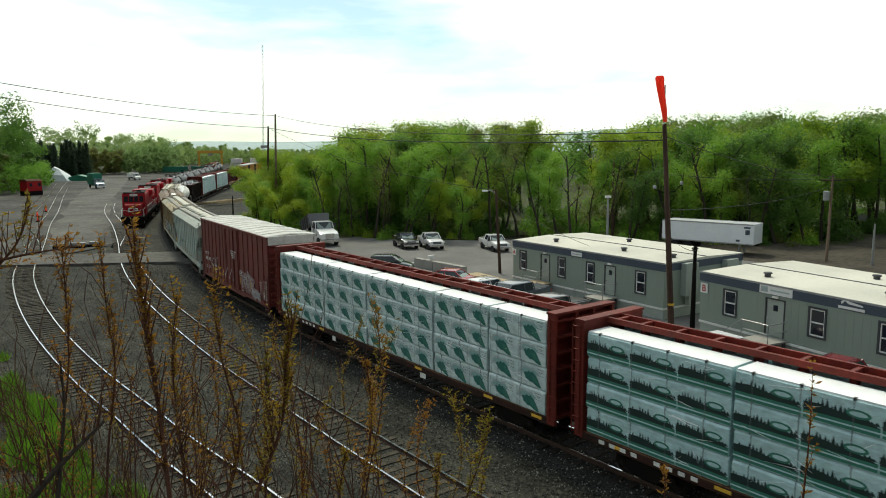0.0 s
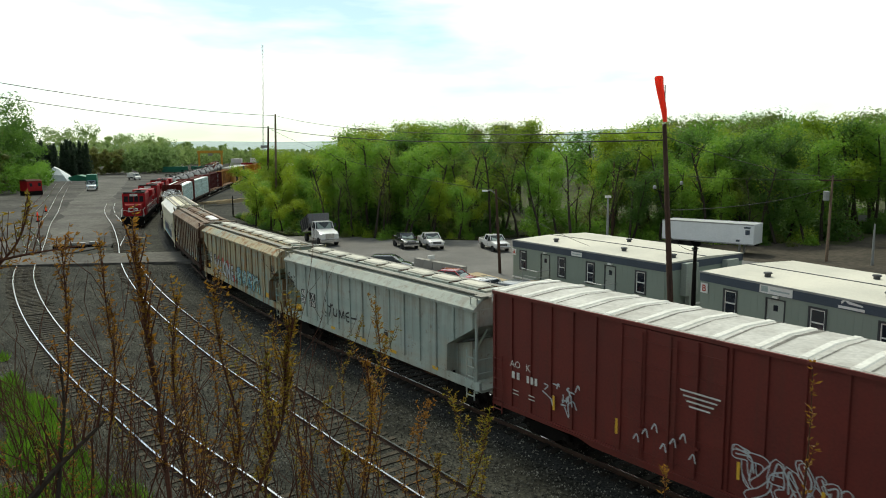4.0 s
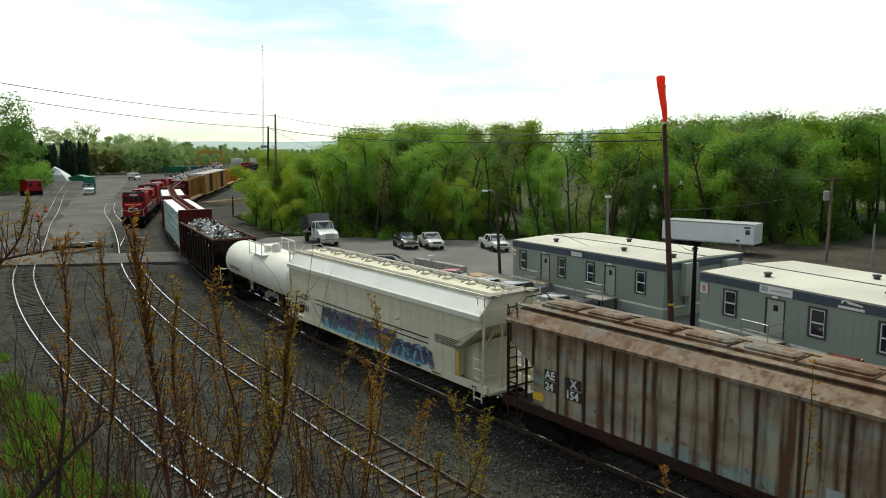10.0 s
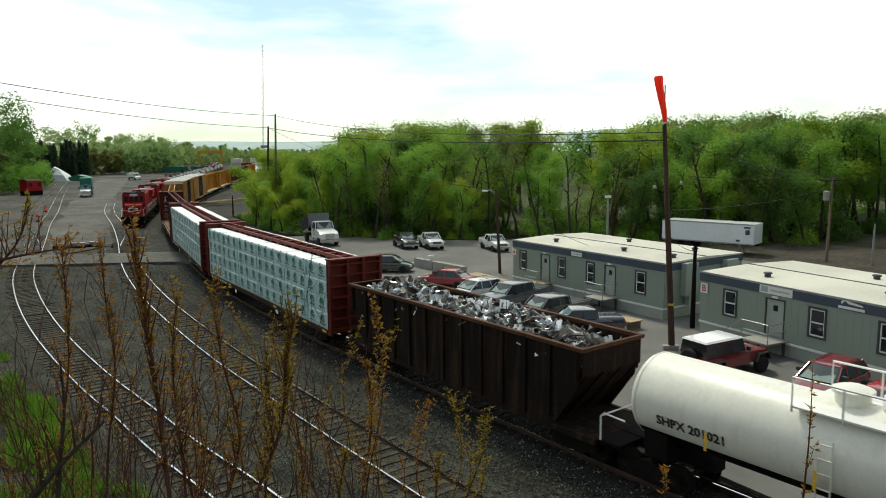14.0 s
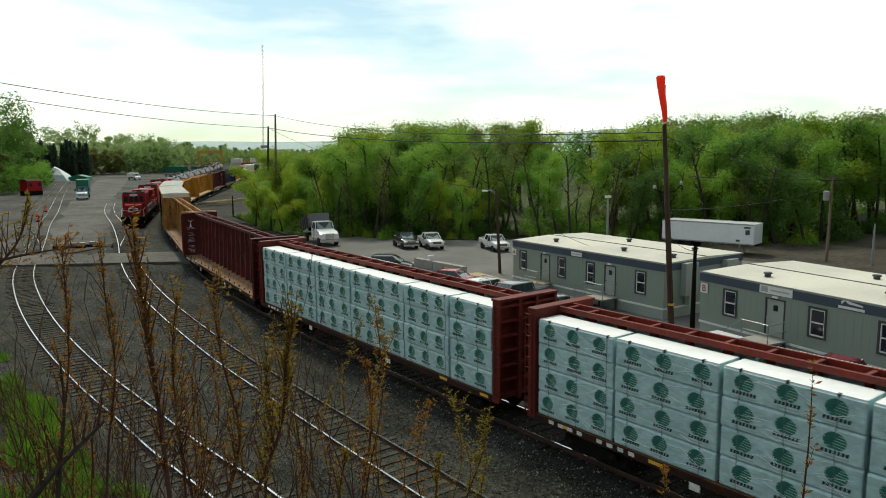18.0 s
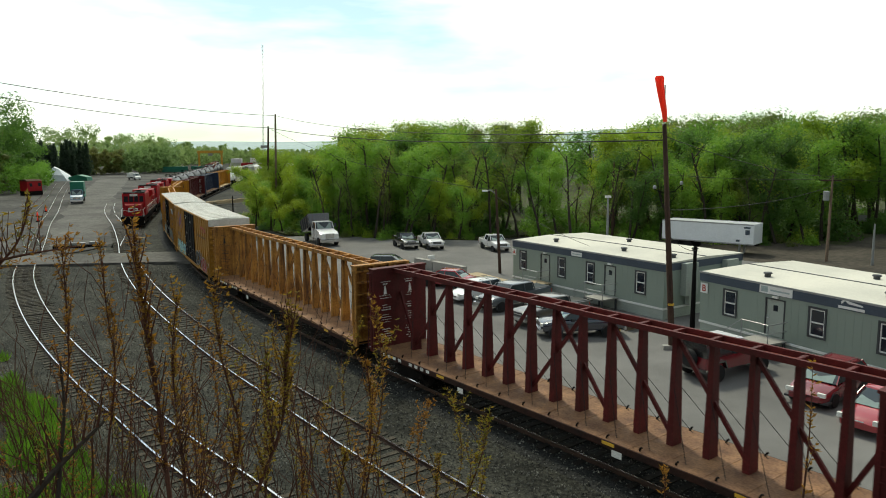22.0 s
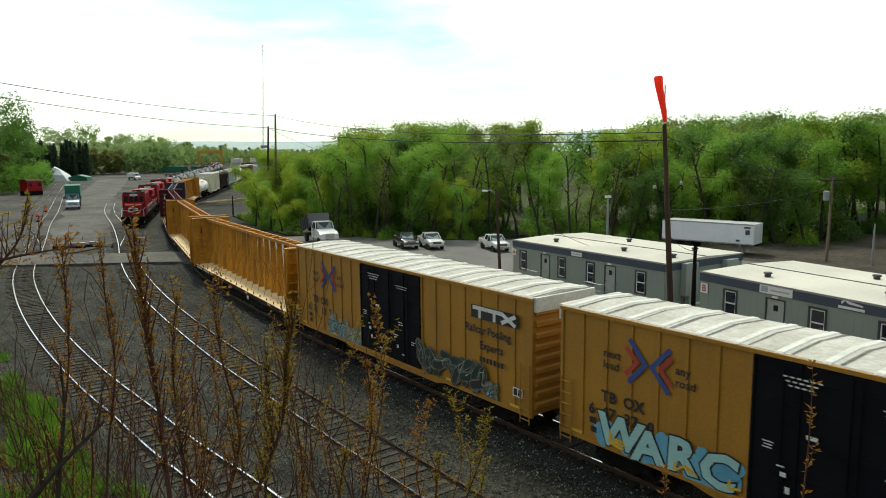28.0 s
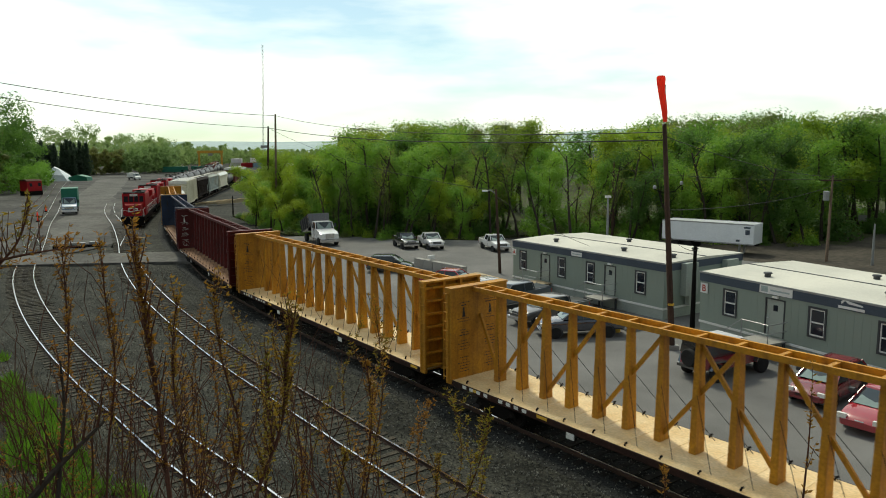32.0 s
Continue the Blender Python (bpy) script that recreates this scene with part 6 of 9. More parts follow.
def yellow_boxcar_marks(c, head, number, kind):
    y = -1.562
    words(c, "next\nload", -7.3, 3.95, 0.36, "black_mark", y, 0.006)
    words(c, "any\nroad", -4.7, 4.0, 0.36, "black_mark", y, 0.006)
    # crossed arrows: two red chevrons inside a blue pair
    for i, (m, p) in enumerate((("blue_mark", [(-6.3, 4.66), (-5.72, 4.02), (-6.3, 3.38)]), ("blue_mark", [(-4.92, 4.62), (-5.5, 4.0), (-4.92, 3.36)]), ("red_mark", [(-6.42, 4.4), (-6.02, 4.02), (-6.42, 3.6)]), ("red_mark", [(-4.84, 4.4), (-5.2, 4.0), (-4.84, 3.6)]))):
        strokes(c, [p], 0.15, m, y - 0.002 * i, "arrow_mark", "red and blue crossed arrows")
    words(c, head[:2], -7.35, 2.5, 0.5, "black_mark", y, 0.016)
    words(c, head[2:], -6.5, 2.5, 0.5, "black_mark", y, 0.016)
    for text, x in ((number[0], -7.85), (number[1:3], -7.3), (number[3:5], -6.45), (number[5:], -5.6)):
        words(c, text, x, 1.97, 0.5, "black_mark", y, 0.016)
    bars(c, [(-7.8, 1.65, 0.28, 0.2), (-7.75, 1.35, 0.24, 0.2)], "black_mark", y)
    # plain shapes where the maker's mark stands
    m = "white_mark" if kind else "red_mark"
    if kind:
        bars(c, [(5.86, 4.06, 2.6, 0.5)], "black_mark", y - 0.05, "mark_panel")
    yy = y - 0.065
    strokes(c, [[(6.0, 4.46), (6.75, 4.46)], [(6.37, 4.46), (6.37, 4.12)], [(6.85, 4.46), (7.55, 4.46)], [(7.2, 4.46), (7.2, 4.12)], [(7.62, 4.46), (8.3, 4.14)], [(8.3, 4.46), (7.62, 4.14)]], 0.15, m, yy, "maker_mark")
    if kind:
        words(c, "Railcar Pooling", 5.5, 3.5, 0.43, "black_mark", y - 0.05, 0.012)
        words(c, "Experts", 6.35, 2.92, 0.43, "black_mark", y - 0.05, 0.012)
        bars(c, [(6.35 + 0.2 * i, 2.42, 0.13, 0.2) for i in range(7)], "black_mark", y - 0.05, "web_address")
    else:
        words(c, "RAILCAR POOLING EXPERTS", 4.3, 3.62, 0.3, "black_mark", y - 0.05, 0.006)
    # door: lettered notices, lock plates and small labels
    wm = -1.68
    bars(c, [(-1.55 + 0.07 * i + 0.17 * j, 4.75 - i * 0.11, 0.11, 0.04) for i in range(3) for j in range(6 - i)] + [(0.75 + 0.06 * i + 0.16 * j, 4.5 - i * 0.1, 0.1, 0.03) for i in range(2) for j in range(6 - i)], "white_mark", wm)
    bars(c, [(-0.9, 3.32, 0.28, 0.1), (-2.0, 2.95, 0.3, 0.03), (-1.95, 2.87, 0.22, 0.03), (-2.0, 2.79, 0.26, 0.03), (-1.6, 2.4, 0.2, 0.04), (-1.5, 2.16, 0.16, 0.12), (0.9, 2.9, 0.3, 0.03), (0.95, 2.8, 0.35, 0.03), (0.5, 2.3, 0.4, 0.03), (0.55, 2.2, 0.25, 0.03), (0.8, 1.75, 0.12, 0.14), (-1.35, 1.75, 0.12, 0.18), (-0.6, 1.45, 0.2, 0.05), (1.9, 2.2, 0.3, 0.03), (1.9, 2.1, 0.2, 0.03), (1.2, 1.5, 0.16, 0.05)], "white_mark", wm)
    bars(c, [(8.15, 1.55, 0.5, 0.34)], "white_mark", y, "stencil_panel")
    bars(c, [(8.2, 1.6, 0.18, 0.24), (8.43, 1.6, 0.18, 0.24)], "black_mark", y - 0.006, "stencil_print")
    bars(c, [(x, 1.14, 0.5, 0.1) for x in (-8.6, -5.2, 4.2, 8.0)], "yellow_mark", -1.57, "reflector")
    if kind == 0:
        g = Geo()
        k = random.Random(2)
        for i in range(16):
            a = k.uniform(-7.4, -2.9)
            ribbon(g, [(a, 1.15), (a + k.uniform(-0.2, 0.4), 1.5), (a + k.uniform(0, 0.6), k.uniform(1.6, 2.0))], 0.4, y - i * 0.0006)
        part("graffiti", g, "sky_mark", c, "pale blue sprayed cloud", kind="stuff")
        bubble(c, "WARC", -7.2, -2.75, 1.15, 2.1, "mint_mark", "black_mark", y - 0.016, 12, "mint green sprayed letters with a black edge", "yellow_mark")
        bubble(c, "BON", 2.75, 5.7, 1.25, 2.35, "black_mark", "silver_mark", y - 0.055, 15, "black sprayed letters with a white edge")
        bubble(c, "YEA", 5.5, 8.0, 1.15, 2.05, "red_mark", "silver_mark", y - 0.05, 16, "red sprayed letters with a white edge")
    else:
        g = Geo()
        k = random.Random(5)
        for i in range(12):
            a = -5.6 + i * 0.27
            ribbon(g, [(a, 1.16), (a + k.uniform(-0.1, 0.15), 1.5), (a + k.uniform(-0.1, 0.2), k.uniform(1.6, 2.15))], 0.32, y - i * 0.0008)
        part("graffiti", g, "dull_field", c, "faded grey sprayed field", kind="stuff")
        wild(c, -5.7, -3.9, 1.2, 1.9, 4, ["dull_field", "sky_mark"], "dull_mark", "dull_field", y - 0.012, 37, "", 0.09)
        wild(c, 2.3, 6.6, 1.2, 2.35, 7, ["black_mark", "ink_dark"], "dull_mark", "dull_field", y - 0.05, 31, "faded black sprayed letters with a grey edge", 0.3)
        wild(c, 6.5, 7.3, 1.2, 1.8, 3, ["dull_field", "sky_mark"], "dull_mark", "dull_field", y - 0.05, 33, "", 0.1)


TRAIN = train_cars()
while len(CUTS) < len(TRAIN) + 1:
    n = len(CUTS) - 1
    CUTS.append(CUTS[-1] + {18: 23.6, 19: 23.6, 20: 15.1, 21: 17.3, 22: 17.7, 23: 17.7, 24: 18.3, 25: 15.1, 26: 17.3}.get(n, 17.7))

# ---- the parked train on the next track ----
s = span(TRACK_D, 99.2, 200)[0]
first = locomotive("red diesel locomotive parked at the head of tank cars")
first.matrix_basis = on_line(TRACK_D, s + 10.6, 6.7)
for i in range(2):
    copy_thing(first, on_line(TRACK_D, s + 10.6 + 22.6 * (i + 1), 6.7))
tk = tank_car("tank_black", "black_steel", "dark grey tank car parked behind the locomotives", 7.8, 1.5, "parked tank cars", False)
tk.matrix_basis = on_line(TRACK_D, s + 76.5, 6.5)
for i in range(9):
    copy_thing(tk, on_line(TRACK_D, s + 76.5 + 17.4 * (i + 1), 6.5))


# ---- office trailers beside the lot ----
def office(x, y, yaw, length, doors, windows, label, acs):
    """A grey modular office: front along local x, its depth along +y, seen from -y."""
    top = thing("office_trailer", None, None, Matrix.Translation((x, y, 0)) @ Matrix.Rotation(yaw, 4, 'Z'), label, "office trailer", "office trailers")
    H, D = 3.45, 7.6
    holes = sorted([(a, b, 0.85, 2.78) for a, b in doors] + [(a, b, 1.38, 2.7) for a, b in windows])
    for name, y0, y1 in (("front_wall", 0.0, 0.12),):
        g = Geo()
        us = sorted({0.0, length} | {v for q in holes for v in q[:2]})
        zs = (0.62, 0.85, 1.38, 2.7, 2.78, 2.95)
        ids = {}

        def vid(u, yy, z):
            if (u, yy, z) not in ids:
                ids[(u, yy, z)] = len(g.v)
                g.v.append((u, yy, z))
            return ids[(u, yy, z)]
        solid = {(i, j): not any(a <= us[i] < b and z0 <= zs[j] < z1 for a, b, z0, z1 in holes) for i in range(len(us) - 1) for j in range(5)}
        for (i, j), full in solid.items():
            if not full:
                continue
            u0, u1, za, zb = us[i], us[i + 1], zs[j], zs[j + 1]
            g.f.append((vid(u0, y0, za), vid(u1, y0, za), vid(u1, y0, zb), vid(u0, y0, zb)))
            g.f.append((vid(u0, y1, zb), vid(u1, y1, zb), vid(u1, y1, za), vid(u0, y1, za)))
            for di, dj, e in ((-1, 0, ((u0, za), (u0, zb))), (1, 0, ((u1, zb), (u1, za))), (0, -1, ((u1, za), (u0, za))), (0, 1, ((u0, zb), (u1, zb)))):
                if not solid.get((i + di, j + dj), False):
                    (p, q), (r, t) = e
                    g.f.append((vid(p, y0, q), vid(r, y0, t), vid(r, y1, t), vid(p, y1, q)))
        w = part(name, g, "siding", top)
        grooves = Geo()
        for u in np.arange(0.2, length - 0.1, 0.4):
            if all(not (a - 0.05 < u < b + 0.05) for a, b, *_ in holes):
                grooves.box(u - 0.008, u + 0.008, -0.006, 0.002, 0.9, 2.94)
        part("siding_batten", grooves, "siding", w, kind="stuff")
    for u0, u1 in ((0.0, 0.12), (length - 0.12, length)):
        part("end_wall", Geo().box(u0, u1, 0.124, D, 0.62, 2.95), "siding", top)
    part("back_wall", Geo().box(0.124, length - 0.124, D - 0.12, D - 0.004, 0.62, 2.95), "siding", top)
    part("floor", Geo().box(0.13, length - 0.13, 0.13, D - 0.13, 0.6, 0.8), "trim_dark", top)
    band = Geo()
    band.box(-0.04, length + 0.04, -0.045, 0.1, 2.952, H)
    band.box(-0.04, 0.1, 0.1, D, 2.952, H).box(length - 0.1, length + 0.04, 0.1, D, 2.952, H).box(-0.04, length + 0.04, D - 0.1, D + 0.04, 2.953, H)
    part("navy_band", band, "navy", top, "navy fascia band below the roof")
    part("skirting", Geo().box(0.03, length - 0.03, 0.03, D - 0.03, -0.1, 0.61), "skirting", top)
    part("skirt_trim", Geo().box(-0.03, length + 0.03, -0.03, 0.05, 0.60, 0.72).box(length - 0.05, length + 0.03, 0.05, D, 0.60, 0.72), "white_paint", top)
    r = part("roof", Geo().loft([[(u, -0.06, H + 0.004), (u, D / 2, H + 0.12), (u, D + 0.06, H + 0.004), (u, D + 0.06, H - 0.05), (u, -0.06, H - 0.05)] for u in (-0.06, length + 0.06)]), "roof_pale", top, "weathered pale membrane roof")
    part("roof_edge", Geo().box(-0.07, length + 0.07, -0.08, -0.05, H - 0.06, H + 0.04), "grey_metal", top)
    part("roof_seam", Geo().box(-0.05, length + 0.05, D * 0.5 - 0.05, D * 0.5 + 0.05, H + 0.10, H + 0.15), "trim_dark", r)
    for u, v in ((length * 0.22, 1.5), (length * 0.45, 5.6), (length * 0.66, 1.8), (length * 0.86, 5.4), (length * 0.93, 2.0)):
        part("roof_vent", Geo().lathe([(H, 0.16), (H + 0.22, 0.16), (H + 0.23, 0.24), (H + 0.3, 0.2), (H + 0.31, 0.02)], 10, 'z', (u, v, 0)), "trim_dark", r)
    for a, b in windows:
        fr = Geo()
        for u0, u1, z0, z1 in ((a - 0.09, a, 1.29, 2.79), (b, b + 0.09, 1.29, 2.79), (a, b, 1.29, 1.38), (a, b, 2.7, 2.79)):
            fr.box(u0, u1, -0.05, 0.06, z0, z1)
        win = part("window", fr, "trim_dark", top, "sash window with a dark frame")
        sash = Geo()
        for u0, u1, z0, z1 in ((a, a + 0.06, 1.38, 2.7), (b - 0.06, b, 1.38, 2.7), (a + 0.06, b - 0.06, 1.38, 1.45), (a + 0.06, b - 0.06, 2.63, 2.7), (a + 0.06, b - 0.06, 2.0, 2.07)):
            sash.box(u0, u1, 0.0, 0.05, z0, z1)
        part("sash", sash, "white_paint", win)
        for z0, z1 in ((1.45, 2.0), (2.07, 2.63)):
            part("pane", Geo().box(a + 0.06, b - 0.06, 0.02, 0.03, z0, z1), "window_glass", win)
    for a, b in doors:
        d = part("door", Geo().box(a + 0.06, b - 0.06, 0.03, 0.08, 0.86, 2.72), "skirting", top, "grey steel door with a small window")
        fr = Geo()
        for u0, u1, z0, z1 in ((a, a + 0.06, 0.85, 2.78), (b - 0.06, b, 0.85, 2.78), (a + 0.06, b - 0.06, 2.72, 2.78)):
            fr.box(u0, u1, -0.03, 0.09, z0, z1)
        part("door_frame", fr, "trim_dark", d)
        part("door_pane", Geo().box((a + b) / 2 - 0.12, (a + b) / 2 + 0.14, 0.02, 0.035, 2.15, 2.45), "window_glass", d)
        part("door_handle", Geo().tube([(a + 0.16, 0.03, 1.75), (a + 0.16, -0.03, 1.75), (a + 0.26, -0.03, 1.75)], 0.02, 6), "chrome", d)
        part("door_light", Geo().box((a + b) / 2 - 0.1, (a + b) / 2 + 0.2, -0.16, 0.0, 2.83, 2.92), "lamp_glass", top)
    for u, h in acs:
        ac = part("air_conditioner", Geo().box(length + 0.005, length + 0.42, u, u + 1.15, 1.35, 2.9 + h), "skirting", top, "wall-mounted grey air conditioner")
        gr = Geo()
        for i in range(7):
            gr.box(length + 0.415, length + 0.43, u + 0.1, u + 1.05, 1.5 + i * 0.1, 1.55 + i * 0.1)
        part("grille", gr, "grey_metal", ac)
        part("duct", Geo().box(length + 0.1, length + 0.4, u + 0.35, u + 0.75, 0.75, 1.35), "skirting", ac)
    return top, H


def sign(parent, u0, u1, z0, z1, material, letters=None, colour="red_mark", prints=()):
    s = part("sign", Geo().box(u0, u1, -0.075, -0.046, z0, z1), material, parent)
    if letters:
        part("lettering", lettering(letters, (z1 - z0) * 0.95, colour, bold=0.012, align='CENTER'), None, s, m=Matrix.Translation(((u0 + u1) / 2, -0.08, z0 + (z1 - z0) * 0.18)))
    if prints:
        g = Geo()
        for a, b, c, d in prints:
            g.box(u0 + a, u0 + b, -0.08, -0.076, z0 + c, z0 + d)
        part("print_bar", g, colour, s)


YAW_A, YAW_B = math.atan2(-0.835, 0.551), math.atan2(-0.89, 0.454)
off_a, _ = office(5.35, 54.75, YAW_A, 14.3, [(3.16, 4.15), (9.45, 10.45)], [(0.88, 1.5), (5.06, 5.7), (7.86, 8.48), (12.15, 12.85)], "long grey office trailer with a navy band and pale roof", [(1.5, 0.45), (5.5, 0.3)])
off_b, _ = office(14.42, 40.0, YAW_B, 14.3, [(4.3, 5.45)], [(1.7, 2.45), (6.82, 7.6), (10.22, 11.0)], "grey office trailer with a red letter B sign", [(1.5, 0.45)])
sign(off_a, 6.4, 7.4, 3.02, 3.3, "white_paint", None, "ink_grey", [(0.1, 0.9, 0.1, 0.16)])
sign(off_a, 0.0, 0.42, 2.34, 2.80, "white_paint", "A", "red_mark")
sign(off_b, 0.06, 0.56, 2.3, 2.85, "white_paint", "B", "red_mark")
sign(off_b, 3.95, 5.85, 2.98, 3.42, "white_paint", None, "ink_grey", [(0.1, 0.5, 0.08, 0.36), (0.65, 1.75, 0.16, 0.24)])
sign(off_b, 8.25, 9.5, 3.0, 3.12, "white_paint")
part("maker_mark", Geo().prism([(8.4, 3.2), (8.55, 3.36), (8.75, 3.24), (9.4, 3.2), (9.4, 3.28), (8.8, 3.36), (8.5, 3.42), (8.35, 3.3)], -0.06, -0.047), "white_paint", off_b)


def steps(x, y, yaw, label, grey=True):
    """A landing before a door with steps to one side and handrails."""
    m = "wood_new" if not grey else "concrete"
    t = thing("entry_steps", None, None, Matrix.Translation((x, y, 0)) @ Matrix.Rotation(yaw, 4, 'Z'), label, "steps", "entry steps")
    part("landing", Geo().box(-0.8, 0.8, -1.5, -0.06, 0.72, 0.8), m, t)
    for a in (-0.72, 0.72):
        for b in (-1.44, -0.2):
            part("leg", Geo().box(a - 0.05, a + 0.05, b - 0.05, b + 0.05, -0.02, 0.72), "trim_dark", t)
    for i in range(3):
        part("tread", Geo().box(-1.15 - i * 0.3, -0.82 - i * 0.3, -1.4, -0.2, 0.52 - i * 0.19, 0.58 - i * 0.19), m, t)
    for b in (-1.4, -0.2):
        part("stringer", Geo().beam((-0.8, b, 0.66), (-1.85, b, 0.02), 0.05, 0.16), "trim_dark", t)
    r = Geo()
    for b in (-1.45,):
        r.tube([(-1.8, b, 0.1), (-1.8, b, 1.0), (-0.8, b, 1.75), (0.78, b, 1.75), (0.78, b, 0.8)], 0.025, 6)
        r.tube([(-0.8, b, 0.8), (-0.8, b, 1.75)], 0.025, 6).tube([(-0.8, b, 1.3), (0.78, b, 1.3)], 0.02, 6)
    r.tube([(0.78, -1.45, 1.75), (0.78, -0.1, 1.75)], 0.025, 6).tube([(0.78, -1.45, 1.3), (0.78, -0.1, 1.3)], 0.02, 6)
    part("handrail", r, "grey_metal", t)
    return t


def along(x, y, yaw, u):
    return x + math.cos(yaw) * u, y + math.sin(yaw) * u


steps(*along(5.35, 54.75, YAW_A, 3.65), YAW_A, "wooden entry steps with a grey handrail", False)
steps(*along(5.35, 54.75, YAW_A, 9.95), YAW_A, "dark entry steps with a grey handrail")
steps(*along(14.42, 40.0, YAW_B, 4.9), YAW_B, "grey entry landing with a metal handrail")
thing("loading_ramp", Geo().prism([(0, 0), (4.6, 0), (4.6, 0.42), (0, 0.5)], -0.7, 0.7), "wood_new", Matrix.Translation((2.2, 57.2, 0)) @ Matrix.Rotation(YAW_A, 4, 'Z'), "low wooden walkway along the office trailer", "walkway")
g = Geo()
for i in range(2):
    for s in (0, 1):
        g.box(i * 0.9, i * 0.9 + 0.12, 0.0, 1.1, 0.0, 0.45)
g.box(-0.1, 1.2, 0, 1.1, 0.45, 0.52)
thing("wooden_pallet_stand", g, "wood_new", Matrix.Translation((9.9, 41.2, 0)) @ Matrix.Rotation(YAW_A, 4, 'Z'), "small wooden stand on the lot", "stand")
thing("yellow_drum", Geo().lathe([(0, 0.05), (0, 0.28), (0.3, 0.29), (0.6, 0.28), (0.61, 0.05)], 14, 'z'), "yellow_mark", Matrix.Translation((9.75, 40.2, 0)), "yellow plastic drum beside a wooden stand", "drum")
for i in range(5):
    x, y = -1.95 + i * 0.83, 63.2 - i * 1.02
    k = thing("concrete_block", Geo().loft([[(-0.62, -0.3, 0), (0.62, -0.3, 0), (0.62, 0.3, 0), (-0.62, 0.3, 0)], [(-0.62, -0.26, 0.78), (0.62, -0.26, 0.78), (0.62, 0.26, 0.78), (-0.62, 0.26, 0.78)]]), "concrete",
              Matrix.Translation((x, y, 0)) @ Matrix.Rotation(math.atan2(-1.02, 0.83), 4, 'Z'), "grey concrete barrier block in a row", "concrete block", "barrier blocks")
thing("timber_curb", Geo().box(0, 12.5, -0.18, 0.18, 0, 0.32), "concrete", Matrix.Translation((2.2, 58.1, 0)) @ Matrix.Rotation(math.atan2(-0.84, 0.543), 4, 'Z'), "long grey kerb beam between the lot and the office trailer", "kerb")
thing("floodlight", Geo().box(-0.3, 0.3, -0.1, 0.15, 0.9, 1.2).tube([(0, 0, 0.78), (0, 0, 0.95)], 0.05), "white_paint", Matrix.Translation((-1.0, 62.3, 0)) @ Matrix.Rotation(0.5, 4, 'Z'), "white floodlight on a concrete block", "floodlight")


# ---- poles, lamps and wires ----
def pole(name, x, y, h, lean, r, material, label, category="pole"):
    p = thing(name, None, None, Matrix.Translation((x, y, 0)), label, category)
    part("shaft", Geo().tube([(lean[0] * k, lean[1] * k, h * k if k else -0.2) for k in (0, 0.25, 0.5, 0.75, 1)], r, 10, r * 0.62), material, p, smooth=True)
    return p


sock = pole("windsock_pole", 11.8, 36.5, 11.5, (-0.7, 0.22), 0.17, "wood_pole", "leaning dark wooden pole with an orange windsock and lamps", "pole")
for x, z in ((-1.1, 8.38), (0.25, 8.58)):
    part("lamp_arm", Geo().tube([(-0.5, 0.15, 8.1), ((x - 0.5) / 2, 0.18, 8.12), (x, 0.2, z - 0.12)], 0.025, 5), "black_steel", sock)
    part("lamp_head", Geo().lathe([(z - 0.12, 0.03), (z - 0.08, 0.09), (z + 0.02, 0.08), (z + 0.08, 0.03)], 10, 'z', (x, 0.2, 0)), "grey_metal", sock)
part("yellow_band", Geo().lathe([(2.3, 0.166), (2.42, 0.165)], 12, 'z', (-0.13, 0.04, 0)), "yellow_mark", sock)
part("mast_rod", Geo().tube([(-0.7, 0.22, 11.4), (-0.72, 0.24, 13.4)], 0.03, 6), "grey_metal", sock)
part("foot_block", Geo().box(-0.5, 0.3, -0.2, 0.1, 0, 0.22), "concrete", sock)
SOCK_HEAD = Matrix.Translation((-0.72, 0.24, 11.6))
bag = Geo()
rings = []
for z, x, r in ((0.0, 0.06, 0.1), (0.5, 0.0, 0.14), (1.0, -0.10, 0.155), (1.5, -0.20, 0.17), (1.9, -0.26, 0.19), (2.15, -0.28, 0.21), (2.25, -0.27, 0.16)):
    rings.append([(x + r * math.cos(6.28319 * j / 12) * (1 + 0.12 * math.sin(j * 2.1 + z)), r * math.sin(6.28319 * j / 12), z) for j in range(12)])
windsock = part("windsock", bag.loft(rings), "orange_cloth", sock, "orange cloth windsock", True, SOCK_HEAD)

lp = pole("street_lamp", 4.75, 59.8, 7.0, (-0.35, 0.1), 0.14, "wood_pole", "dark wooden lamp pole with a curved arm lamp", "street lamp")
part("arm", Geo().tube([(-0.33, 0.1, 6.6), (-0.8, 0.05, 6.95), (-1.1, 0, 6.9)], 0.04), "grey_metal", lp)
part("lamp_head", Geo().box(-1.5, -1.05, -0.12, 0.12, 6.82, 6.95), "white_paint", lp)
pa = pole("utility_pole", -25.6, 105.8, 13.7, (0.62, 0.15), 0.19, "wood_pole", "tall dark wooden utility pole with a lamp", "utility pole")
part("lamp_head", Geo().box(-0.5, 0.4, -0.2, 0.2, 10.6, 11.0), "grey_metal", pa)
part("meter_box", Geo().box(0.0, 0.4, -0.4, -0.15, 2.6, 3.3), "white_paint", pa)
pole("utility_pole", -24.3, 105.7, 15.4, (0.44, 0.11), 0.2, "wood_pole_pale", "tall pale wooden utility pole", "utility pole")
pole("dark_post", 14.35, 40.9, 4.75, (0.0, 0.0), 0.15, "black_steel", "black steel post between the office trailers", "post")
pt = pole("utility_pole", 34.4, 64.4, 7.75, (0.1, 0.0), 0.14, "wood_pole_pale", "pale wooden utility pole with a grey transformer", "utility pole")
